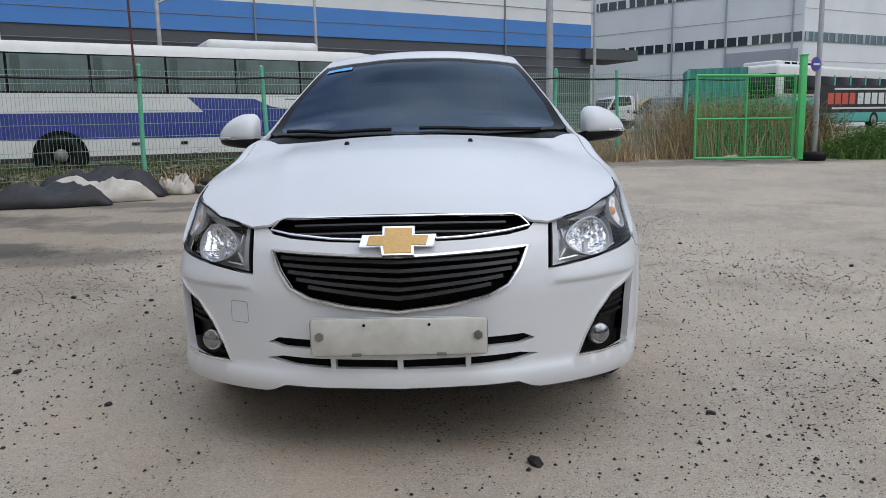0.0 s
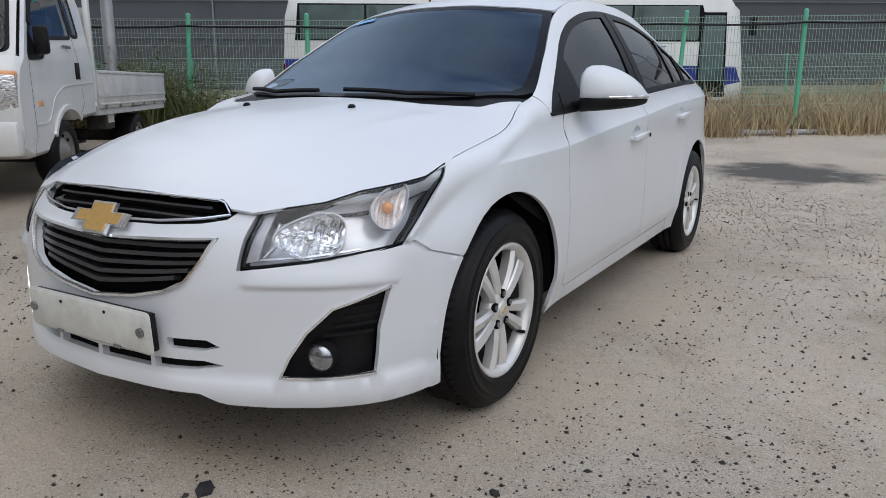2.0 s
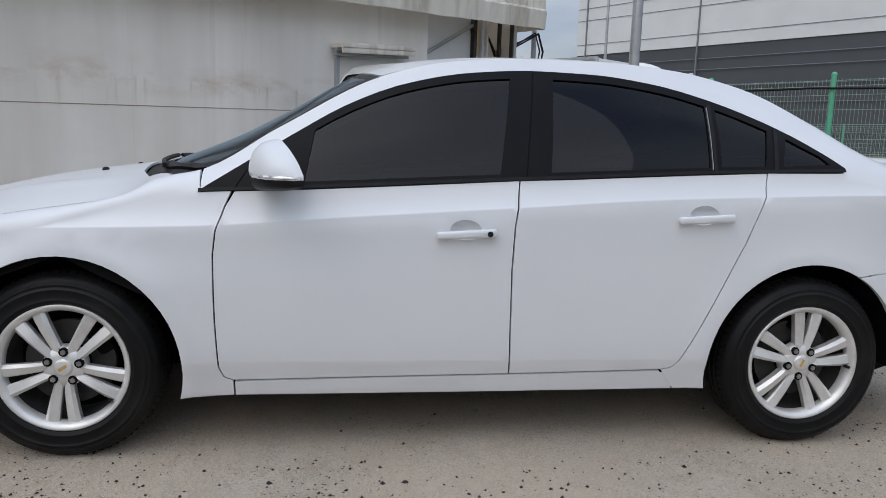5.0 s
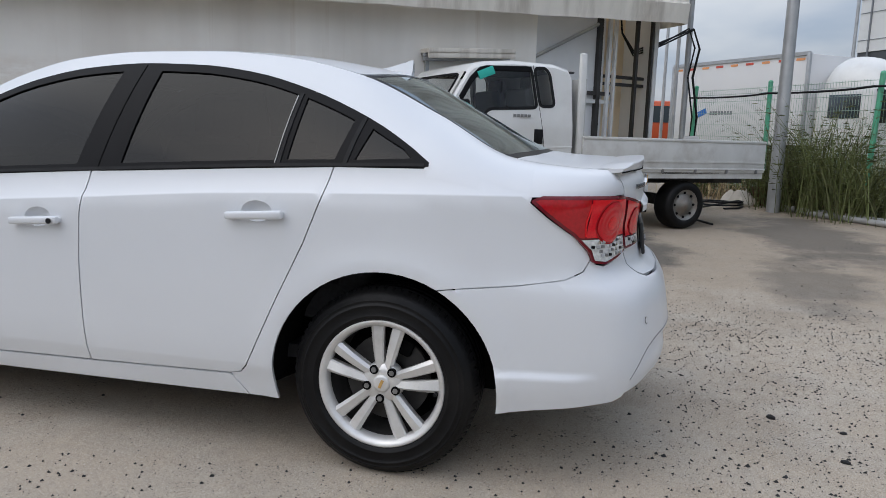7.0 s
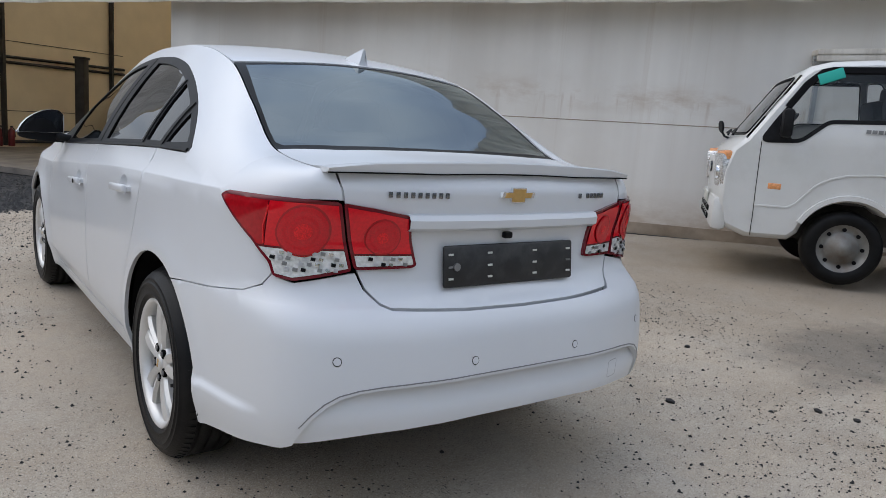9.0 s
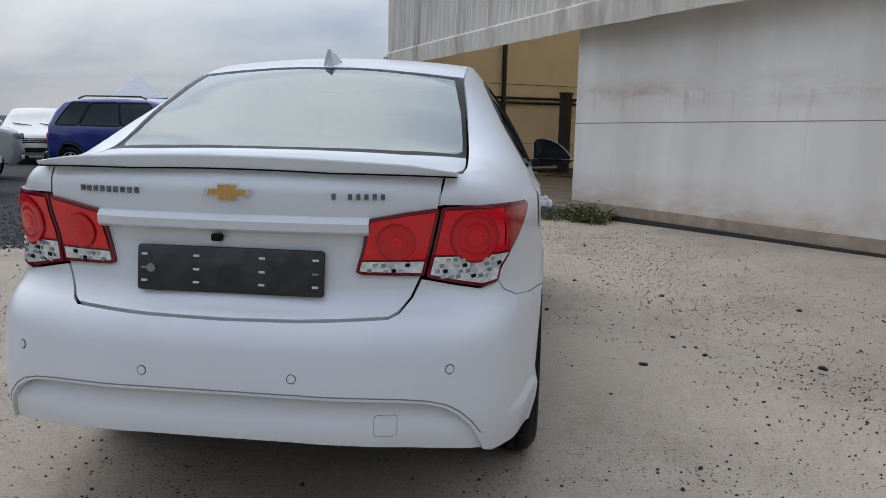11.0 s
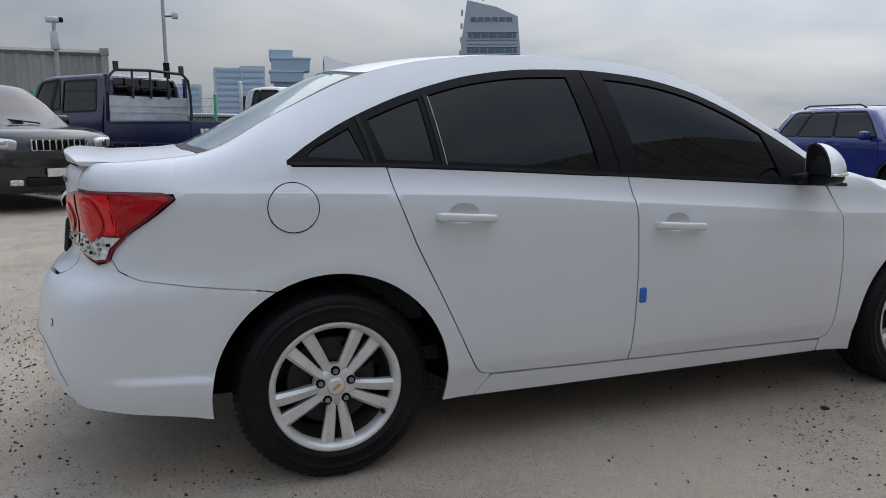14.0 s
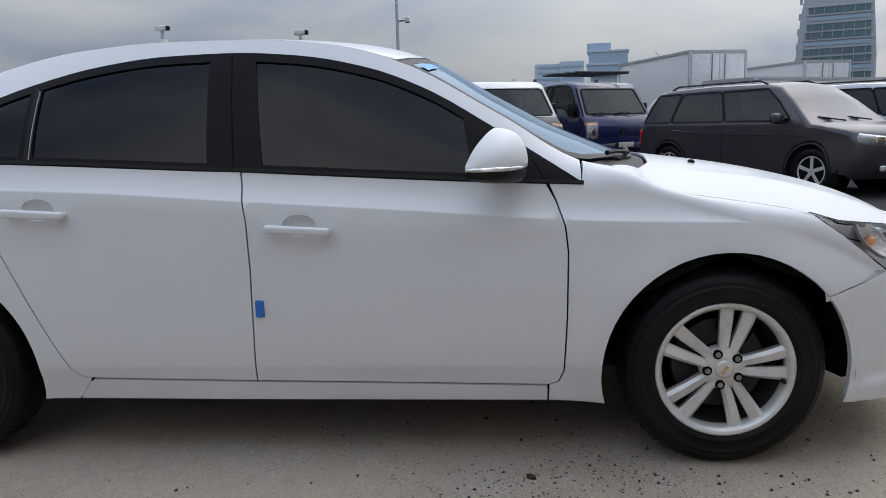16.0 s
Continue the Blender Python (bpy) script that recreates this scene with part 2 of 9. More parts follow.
G_CLEAR = glass("clear_lamp_cover", (0.93, 0.94, 0.95))

# ---------------- mesh helpers ----------------
from mathutils.geometry import delaunay_2d_cdt


def mesh_object(name, verts, faces, material, parent=None, label="", smooth=None, normals=None):
    me = bpy.data.meshes.new(name)
    me.from_pydata([tuple(v) for v in verts], [], faces)
    if smooth is not None:
        me.polygons.foreach_set("use_smooth", list(smooth) if not isinstance(smooth, bool) else [smooth] * len(faces))
    if material:
        me.materials.append(material)
    me.update()
    if normals is not None:
        me.normals_split_custom_set_from_vertices([tuple(n) for n in normals])
    ob = new(name, me)
    if parent:
        ob.parent = parent
    if label:
        tagged(ob, label)
    return ob


def part(name, bm, material, parent=None, label="", smooth=False, auto=None):
    """Links a bmesh as one mesh object under a thing or a part."""
    me = bpy.data.meshes.new(name)
    bmesh.ops.recalc_face_normals(bm, faces=bm.faces)
    for f in bm.faces:
        f.smooth = smooth
    if auto:
        for e in bm.edges:
            e.smooth = not (len(e.link_faces) == 2 and e.calc_face_angle(0) > radians(auto))
    bm.to_mesh(me)
    bm.free()
    if material:
        me.materials.append(material)
    ob = new(name, me)
    if parent:
        ob.parent = parent
    if label:
        tagged(ob, label)
    return ob


def thing(name, m, label, category, group="", kind=""):
    ob = new(name)
    ob.matrix_world = m
    ob.empty_display_size = 0.2
    return tagged(ob, label, category, group, kind)


def add_box(bm, size, at=(0, 0, 0), rot=None, bevel=0.0, seg=2, taper=None):
    r = bmesh.ops.create_cube(bm, size=1)
    vs = r["verts"]
    for v in vs:
        v.co = Vector((v.co.x * size[0], v.co.y * size[1], v.co.z * size[2]))
        if taper and v.co.z > 0:
            v.co.x *= taper[0]
            v.co.y *= taper[1]
    if bevel:
        es = list({e for v in vs for e in v.link_edges})
        rr = bmesh.ops.bevel(bm, geom=es, offset=bevel, segments=seg, profile=0.5, affect='EDGES')
        vs = list({v for f in rr["faces"] for v in f.verts} | {v for v in vs if v.is_valid})
    m = Matrix.Translation(at)
    if rot:
        m = m @ Euler([radians(a) for a in rot]).to_matrix().to_4x4()
    bmesh.ops.transform(bm, matrix=m, verts=vs)
    return vs


def box(name, size, at, material, parent=None, label="", rot=None, bevel=0.0, seg=2, taper=None):
    bm = bmesh.new()
    add_box(bm, size, at, rot, bevel, seg, taper)
    return part(name, bm, material, parent, label, smooth=bevel > 0, auto=35 if bevel else None)


def add_cyl(bm, r, h, at=(0, 0, 0), rot=None, seg=16, r2=None):
    vs = bmesh.ops.create_cone(bm, cap_ends=True, segments=seg, radius1=r, radius2=r if r2 is None else r2, depth=h)["verts"]
    m = Matrix.Translation(at)
    if rot:
        m = m @ Euler([radians(a) for a in rot]).to_matrix().to_4x4()
    bmesh.ops.transform(bm, matrix=m, verts=vs)
    return vs


def cyl(name, r, h, at, material, parent=None, label="", rot=None, seg=16, r2=None):
    bm = bmesh.new()
    add_cyl(bm, r, h, at, rot, seg, r2)
    return part(name, bm, material, parent, label, smooth=True, auto=40)


def lathe(profile, seg=48, closed=False):
    """Vertices and faces of a profile (radius, x) turned round the x axis."""
    v, f = [], []
    k = len(profile)
    for i in range(seg):
        a = 2 * math.pi * i / seg
        for r, x in profile:
            v.append((x, r * math.cos(a), r * math.sin(a)))
    for i in range(seg):
        j = (i + 1) % seg
        for q in range(k if closed else k - 1):
            p = (q + 1) % k
            f.append((i * k + q, i * k + p, j * k + p, j * k + q))
    return v, f


def sweep(points, radius, seg=8, cap=True):
    """A round tube along points; radius: one number or one for each point."""
    bm = bmesh.new()
    pts = [Vector(p) for p in points]
    rings = []
    for i, p in enumerate(pts):
        d = (pts[min(i + 1, len(pts) - 1)] - pts[max(i - 1, 0)]).normalized()
        a = d.cross(Vector((0, 0, 1)))
        if a.length < 1e-3:
            a = d.cross(Vector((1, 0, 0)))
        a.normalize()
        b = d.cross(a)
        r = radius[i] if isinstance(radius, (list, tuple)) else radius
        rings.append([bm.verts.new(p + (a * math.cos(2 * math.pi * k / seg) + b * math.sin(2 * math.pi * k / seg)) * r) for k in range(seg)])
    for i in range(len(rings) - 1):
        for k in range(seg):
            bm.faces.new((rings[i][k], rings[i][(k + 1) % seg], rings[i + 1][(k + 1) % seg], rings[i + 1][k]))
    if cap:
        bm.faces.new(rings[0][::-1])
        bm.faces.new(rings[-1])
    return bm


def tube(name, points, radius, material, parent=None, label="", seg=8):
    return part(name, sweep(points, radius, seg), material, parent, label, smooth=True, auto=50)


def pchip(pts):
    """A smooth curve through (t, value) pairs that never overshoots them, as a fine table."""
    pts = [p for i, p in enumerate(pts) if i == 0 or p[0] > pts[i - 1][0] + 1e-6]
    t = np.array([p[0] for p in pts], float)
    v = np.array([p[1] for p in pts], float)
    h, d = np.diff(t), np.diff(v) / np.diff(t)
    m = np.zeros(len(t))
    for i in range(1, len(t) - 1):
        if d[i - 1] * d[i] > 0:
            w1, w2 = 2 * h[i] + h[i - 1], h[i] + 2 * h[i - 1]
            m[i] = (w1 + w2) / (w1 / d[i - 1] + w2 / d[i])
    m[0], m[-1] = d[0], d[-1]
    tt = np.linspace(t[0], t[-1], 1500)
    k = np.clip(np.searchsorted(t, tt, side="right") - 1, 0, len(h) - 1)
    u = (tt - t[k]) / h[k]
    vv = ((1 + 2 * u) * (1 - u) ** 2 * v[k] + u * (1 - u) ** 2 * h[k] * m[k]
          + u * u * (3 - 2 * u) * v[k + 1] + u * u * (u - 1) * h[k] * m[k + 1])
    return lambda x: float(np.interp(x, tt, vv))


def ramp01(a, b, x):
    u = min(1.0, max(0.0, (x - a) / (b - a)))
    return u * u * (3 - 2 * u)


def inside(p, loop):
    x, y = p
    r = False
    j = len(loop) - 1
    for i in range(len(loop)):
        xi, yi = loop[i]
        xj, yj = loop[j]
        if (yi > y) != (yj > y) and x < (xj - xi) * (y - yi) / (yj - yi) + xi:
            r = not r
        j = i
    return r


def dense(loop, step, closed=True):
    out = []
    n = len(loop)
    for i in range(n if closed else n - 1):
        a, b = loop[i], loop[(i + 1) % n]
        k = max(1, int(math.hypot(b[0] - a[0], b[1] - a[1]) / step))
        out += [(a[0] + (b[0] - a[0]) * q / k, a[1] + (b[1] - a[1]) * q / k) for q in range(k)]
    if not closed:
        out.append(loop[-1])
    return out


def rounded(loop, r, n=4):
    """The loop with its corners cut round to about r."""
    out = []
    k = len(loop)
    for i in range(k):
        p, a, b = Vector(loop[i]), Vector(loop[i - 1]), Vector(loop[(i + 1) % k])
        da, db = a - p, b - p
        q = min(r, da.length * 0.45, db.length * 0.45)
        s, e = p + da.normalized() * q, p + db.normalized() * q
        for j in range(n + 1):
            u = j / n
            out.append(tuple(s * (1 - u) ** 2 + p * 2 * u * (1 - u) + e * u * u))
    return out


def shrink(loop, d):
    """The loop moved inwards by d (outwards if negative)."""
    k = len(loop)
    area = sum(loop[i - 1][0] * loop[i][1] - loop[i][0] * loop[i - 1][1] for i in range(k))
    sg = 1 if area > 0 else -1
    out = []
    for i in range(k):
        p, a, b = Vector(loop[i]), Vector(loop[i - 1]), Vector(loop[(i + 1) % k])
        t1, t2 = (p - a), (b - p)
        if t1.length < 1e-9 or t2.length < 1e-9:
            continue
        t1.normalize(), t2.normalize()
        n = Vector((-(t1.y + t2.y), t1.x + t2.x)) * sg
        if n.length < 1e-6:
            continue
        n.normalize()
        c = max(0.5, n.dot(Vector((-t1.y, t1.x)) * sg))
        out.append(tuple(p + n * (d / c)))
    return out


def normal_of(surf, u, v, e=0.0015):
    a, b = Vector(surf(u + e, v)) - Vector(surf(u - e, v)), Vector(surf(u, v + e)) - Vector(surf(u, v - e))
    n = a.cross(b)
    return n.normalized() if n.length > 0 else Vector((0, 0, 1))


def panel_data(surf, outer, holes=(), step=0.04, lip=0.014, off=0.0, lines=()):
    """A sheet cut out of the surface surf(u, v): its outline, holes, a fine even mesh, and edges folded inwards by lip."""
    loops = [dense(outer, step * 0.6)] + [dense(h, step * 0.6) for h in holes]
    pts, edges = [], []
    for lp in loops:
        b = len(pts)
        pts += [Vector(p) for p in lp]
        edges += [(b + i, b + (i + 1) % len(lp)) for i in range(len(lp))]
    us, vs = [p[0] for p in loops[0]], [p[1] for p in loops[0]]
    edge = np.array([tuple(p) for p in pts])
    for ln in lines:                                     # creases: rows of points that the mesh keeps to
        last = None
        for p in dense(ln, step * 0.7, False):
            if inside(p, loops[0]) and not any(inside(p, h) for h in loops[1:]) and np.min(np.hypot(edge[:, 0] - p[0], edge[:, 1] - p[1])) > 0.006:
                pts.append(Vector(p))
                if last is not None:
                    edges.append((last, len(pts) - 1))
                last = len(pts) - 1
            else:
                last = None
    bound = np.array([tuple(p) for p in pts])
    y = min(vs) + step / 2
    row = 0
    while y < max(vs):
        x = min(us) + step / 2 * (1 + row % 2)
        while x < max(us):
            if np.min(np.abs(bound[:, 0] - x) + np.abs(bound[:, 1] - y)) > step * 0.5 and inside((x, y), loops[0]) \
                    and not any(inside((x, y), h) for h in loops[1:]):
                pts.append(Vector((x, y)))
            x += step
        y += step
        row += 1
    v2, _, f2, *_ = delaunay_2d_cdt(pts, edges, [], 0, 1e-6)
    faces = []
    for f in f2:
        c = (sum(v2[i].x for i in f) / 3, sum(v2[i].y for i in f) / 3)
        if inside(c, loops[0]) and not any(inside(c, h) for h in loops[1:]):
            a = (v2[f[1]] - v2[f[0]]).cross(v2[f[2]] - v2[f[0]])
            if abs(a) > 1e-9:
                faces.append(tuple(f) if a > 0 else tuple(f[::-1]))
    verts, nors = [], []
    for p in v2:
        n = normal_of(surf, p.x, p.y)
        o = off(p.x, p.y) if callable(off) else off
        verts.append(Vector(surf(p.x, p.y)) + n * o)
        nors.append(n)
    if callable(off):
        nors = None
    smooth = [True] * len(faces)
    if lip:
        count = {}
        for f in faces:
            for i in range(3):
                e = (f[i], f[(i + 1) % 3])
                count[tuple(sorted(e))] = None if tuple(sorted(e)) in count else e
        ns = nors or [normal_of(surf, p.x, p.y) for p in v2]
        base = len(verts)
        idx = {}
        add = []
        for e in [e for e in count.values() if e]:
            for i in e:
                if i not in idx:
                    idx[i] = base + len(add)
                    add += [verts[i], verts[i] - ns[i] * lip]
        for e in [e for e in count.values() if e]:
            a, b = idx[e[0]], idx[e[1]]
            faces.append((b, a, a + 1, b + 1))
            smooth.append(False)
        verts += add
        if nors is not None:
            nors = nors + [Vector((0, 0, 0))] * len(add)
    return verts, faces, smooth, nors


def panel(name, surf, outer, material, parent, holes=(), step=0.04, lip=0.014, off=0.0, label="", sides=(1,), lines=()):
    """One object for each of sides (1: as given, -1: mirrored to the other flank)."""
    v, f, s, n = panel_data(surf, outer, holes, step, lip, off, lines)
    made = []
    for sd in sides:
        if sd == 1:
            made.append(mesh_object(name, v, f, material, parent, label, s, n))
        else:
            made.append(mesh_object(name, [(-p[0], p[1], p[2]) for p in v], [q[::-1] for q in f], material, parent, label, s,
                                    None if n is None else [(-p[0], p[1], p[2]) for p in n]))
    return made


def bar_on(name, surf, path, width, height, material, parent, off=0.0, closed=False, label="", sides=(1,), step=0.03):
    """A bar of flat section laid along a path on a surface, standing height proud of it."""
    path = dense(path, step, closed)
    P = [Vector(surf(*p)) for p in path]
    N = [normal_of(surf, *p) for p in path]
    v, f = [], []
    k = len(P)
    for i in range(k):
        a, b = (P[i - 1], P[(i + 1) % k]) if closed else (P[max(i - 1, 0)], P[min(i + 1, k - 1)])
        t = (b - a).normalized()
        c = N[i].cross(t).normalized() * (width / 2)
        o = P[i] + N[i] * off
        v += [o - c, o - c * 0.8 + N[i] * height, o + c * 0.8 + N[i] * height, o + c]
    for i in range(k if closed else k - 1):
        j = (i + 1) % k
        for q in range(4):
            w = (q + 1) % 4
            f.append((i * 4 + q, i * 4 + w, j * 4 + w, j * 4 + q))
    if not closed:
        f += [(3, 2, 1, 0), tuple((k - 1) * 4 + q for q in range(4))]
    made = []
    for sd in sides:
        bm = bmesh.new()
        vv = [bm.verts.new((p.x * sd, p.y, p.z)) for p in v]
        for q in f:
            bm.faces.new([vv[i] for i in q])
        made.append(part(name, bm, material, parent, label, smooth=True, auto=40))
    return made

# ---------------- the white saloon car ----------------
# Built round its own axes: x to its left flank, y from the front axle to the tail, z up from the road.
PLAN = [(0, -.885), (.25, -.865), (.38, -.83), (.54, -.755), (.64, -.685), (.70, -.62), (.74, -.55), (.775, -.435), (.80, -.30),
        (.822, -.1), (.832, .2), (.838, .8), (.84, 1.5), (.838, 2.1), (.832, 2.6), (.82, 2.95), (.805, 3.12), (.788, 3.24),
        (.764, 3.345), (.730, 3.438), (.672, 3.506), (.60, 3.546), (.5, 3.58), (.38, 3.613), (.25, 3.632), (0, 3.64)]
_s = [0.0]
for _p, _q in zip(PLAN, PLAN[1:]):
    _s.append(_s[-1] + math.hypot(_q[0] - _p[0], _q[1] - _p[1]))
S_END = _s[-1]
plan_x, plan_y = pchip(list(zip(_s, [p[0] for p in PLAN]))), pchip(list(zip(_s, [p[1] for p in PLAN])))
S_TAB = np.linspace(0, S_END, 700)
X_TAB, Y_TAB = np.array([plan_x(s) for s in S_TAB]), np.array([plan_y(s) for s in S_TAB])
_gx, _gy = np.gradient(X_TAB), np.gradient(Y_TAB)
NX_TAB, NY_TAB = _gy / np.hypot(_gx, _gy), -_gx / np.hypot(_gx, _gy)
WIDE_TAB = np.array([pchip([(-.9, 0), (-.76, .006), (-.685, .015), (-.62, .022), (-.55, .027), (-.30, .027), (-.1, .021), (.2, .013), (.8, .005), (1.5, 0), (3.7, 0)])(y) for y in Y_TAB])
FF_TAB = np.array([1 - ramp01(-.55, .15, y) for y in Y_TAB])
FR_TAB = np.array([ramp01(2.65, 3.30, y) for y in Y_TAB])
nose_back = pchip([(.15, .07), (.19, .035), (.215, .008), (.25, 0), (.5, 0), (.58, .012), (.66, .042), (.71, .08), (.76, .115), (.82, .17), (.95, .32)])
tail_in = pchip([(.15, .12), (.20, .07), (.26, .035), (.34, .012), (.42, 0), (.48, .002), (.565, .012), (.63, .025), (.68, .058), (.705, .097),
                 (.74, .126), (.86, .140), (.93, .130), (1.0, .125), (1.06, .155), (1.12, .215)])
crease_z = pchip([(-.9, .74), (-.6, .76), (-.3, .79), (.454, .817), (1, .859), (1.57, .900), (2.05, .936), (2.47, .955), (2.92, .970), (3.3, .975), (3.7, .975)])
flank_in = pchip([(.15, .085), (.19, .062), (.215, .048), (.26, .037), (.30, .026), (.340, .013), (.348, .0115), (.45, .003), (.60, 0), (.72, .002), (1.2, .02)])
belt_z = pchip([(-.6, .56), (-.5, .62), (-.26, .745), (0, .815), (.2, .875), (.40, .925), (.455, .927), (1.59, .993), (2.54, 1.043), (2.81, 1.05),
                (2.95, 1.03), (3.1, .985), (3.25, .955), (3.45, .93)])
rail_x = pchip([(-.9, .75), (-.5, .75), (-.26, .752), (0, .750), (.1, .744), (.2, .733), (.287, .718), (.45, .700), (.7, .635), (1.07, .529), (1.3, .508), (1.6, .50), (2.0, .502),
                (2.5, .522), (2.8, .56), (3.08, .59), (3.3, .598), (3.6, .59)])
rail_z = pchip([(-.9, .44), (-.717, .60), (-.5, .72), (-.26, .82), (0, .868), (.1, .884), (.2, .912), (.25, .940), (.287, .962), (.45, 1.0), (.7, 1.15), (1.07, 1.353), (1.3, 1.415), (1.6, 1.442),
                (1.9, 1.444), (2.2, 1.423), (2.5, 1.360), (2.8, 1.225), (3.08, 1.085), (3.2, 1.07), (3.36, 1.06), (3.6, 1.05)])
spine_z = pchip([(-.9, .62), (-.80, .728), (-.765, .757), (-.72, .785), (-.6, .839), (-.4, .898), (-.2, .94), (0, .97), (.11, .985), (.16, .993), (.45, 1.100), (.7, 1.228), (1.0, 1.395),
                 (1.2, 1.447), (1.5, 1.472), (1.8, 1.477), (2.1, 1.464), (2.4, 1.426), (2.55, 1.395), (2.8, 1.275), (3.05, 1.14), (3.13, 1.105), (3.2, 1.095), (3.4, 1.088), (3.6, 1.08)])
swell = pchip([(-.6, .01), (-.26, .014), (.3, .016), (.5, .010), (1.0, .016), (1.6, .022), (2.2, .020), (2.8, .022), (3.1, .028), (3.4, .03)])
G_H = 0.35
AXLES = (0.0, 2.685)
HUB_Z, ARCH_R = 0.323, 0.393


def body_ring(s, z):
    """The lower body, all round: s runs from the nose's middle round the left flank to the tail's middle; negative s is the right flank."""
    sd = 1 if s >= 0 else -1
    s = min(abs(s), S_END)
    bx, by = float(np.interp(s, S_TAB, X_TAB)), float(np.interp(s, S_TAB, Y_TAB))
    y = by + float(np.interp(s, S_TAB, FF_TAB)) * nose_back(z) - float(np.interp(s, S_TAB, FR_TAB)) * tail_in(z)
    m = min(1.0, bx / .80) ** 2
    over = z - crease_z(y)
    k = flank_in(z) + (0.004 + .052 * (1 - math.exp(-over / .062)) if over > 0 else 0.004 * max(0.0, 1 + over / .03))
    ff, fr_ = float(np.interp(s, S_TAB, FF_TAB)), float(np.interp(s, S_TAB, FR_TAB))
    k *= 1 - (.72 * ff + .35 * fr_) * (1 - ramp01(.40, .52, z))
    k -= .014 * (1 - ramp01(.385, .415, z)) * ramp01(2.95, 3.08, y) * (1 - ramp01(3.30, 3.42, y))
    x = bx - k * m + float(np.interp(s, S_TAB, WIDE_TAB)) * (1 - ramp01(.58, .76, z))
    for ay in AXLES:
        r = math.hypot(y - ay, z - .315)
        x += m * (0.009 * (1 - ramp01(.424, .438, r)) + .006 * math.exp(-((r - .43) / .05) ** 2))
    # a fold under each headlamp, and the rolled lip along the nose's foot
    fold = .011 * ramp01(.605, .549, z) * ramp01(.530, .546, z) * ramp01(.44, .50, bx) * (1 - ramp01(-.62, -.48, y)) + .012 * ramp01(.295, .262, z) * (1 - ramp01(-.50, -.35, y))
    if y < 0 and fold > 0:
        x += fold * float(np.interp(s, S_TAB, NX_TAB))
        y += fold * float(np.interp(s, S_TAB, NY_TAB))
    return (sd * x, y, z)


def s_of_y(y, z):
    ys = Y_TAB + FF_TAB * nose_back(z) - FR_TAB * tail_in(z)
    return float(np.interp(y, ys, S_TAB))


def s_front(x, z):
    h = 300
    return float(np.interp(x, X_TAB[:h] * (1 - 0.0), S_TAB[:h]))


def s_rear(x, z):
    h = 400
    return float(np.interp(x, X_TAB[h:][::-1], S_TAB[h:][::-1]))


def upper_side(y, b):
    zb = belt_z(y)
    B, R = Vector(body_ring(s_of_y(y, zb), zb)), Vector((rail_x(y), y, rail_z(y)))
    d = R - B
    n = Vector((d.z, 0, -d.x)).normalized()
    p = B + d * b + n * (swell(y) * 4 * b * (1 - b))
    return (p.x, y, p.z)


def flank(y, v):
    """The whole left flank: v is the height under (negative) or above the belt line."""
    if v <= 0:
        z = belt_z(y) + v
        return body_ring(s_of_y(y, z), z)
    return upper_side(y, min(v / G_H, 1.02))


B_TAB = np.linspace(0, 1, 41)


def fv(y, z):
    """(y, z) on the flank as the flank's own coordinates."""
    zb = belt_z(y)
    if z <= zb:
        return (y, z - zb)
    zs = [upper_side(y, float(b))[2] for b in B_TAB[::4]]
    return (y, G_H * float(np.interp(z, zs, B_TAB[::4])))


def top_skin(x, y):
    """Bonnet, windscreen, roof, rear window and boot lid as one height over (x, y)."""
    zc, zr, xr = spine_z(y), rail_z(y), rail_x(y)
    p = 2.25 - .15 * ramp01(.0, .3, y)
    z = zc + (zr - zc) * (abs(x) / xr) ** p
    if y < .3:                                           # two soft ridges along the bonnet
        z += 0.006 * math.exp(-((abs(x) - .40 - .12 * (y + .7)) / .05) ** 2) * (1 - ramp01(-.1, .25, y))
    return (x, y, z)


def F(loop, step=0.05):
    return [fv(*p) for p in dense(loop, step)]


def arch(ay, a0, a1, r=ARCH_R, n=22):
    return [(ay + r * math.cos(radians(a0 + (a1 - a0) * i / n)), .315 + r * math.sin(radians(a0 + (a1 - a0) * i / n))) for i in range(n + 1)]


def ring_front(pts):
    """Points as (x, z) on the nose or, with a third value, (None, z, y) on the corner, as the ring's own coordinates."""
    return [(s_front(p[0], p[1]) if p[0] is not None else s_of_y(p[2], p[1]), p[1]) for p in pts]


def ring_rear(pts):
    return [(s_rear(p[0], p[1]) if p[0] is not None else s_of_y(p[2], p[1]), p[1]) for p in pts]


def mirrored(half):
    """A loop given from the middle round the left side back to the middle, completed on the right."""
    return half + [(-p[0], p[1]) for p in reversed(half) if abs(p[0]) > 1e-6]


car = thing("car", Matrix.Identity(4), "white compact saloon with dark tinted windows and a lip spoiler", "car")
GAP = 0.0017

# --- door, window and seam lines on the flank, as (y, z) ---
DOOR_F_EDGE = [(.560, .934), (.535, .88), (.508, .80), (.499, .72), (.503, .506), (.512, .325), (.528, .285), (.56, .272)]
DOOR_B_EDGE = [(1.555, .992), (1.545, .90), (1.535, .835), (1.529, .673), (1.533, .45), (1.540, .288)]
DOOR_R_EDGE = [(2.492, 1.042), (2.472, .956), (2.405, .788), (2.312, .596), (2.219, .401), (2.185, .335), (2.160, .308), (2.12, .300)]
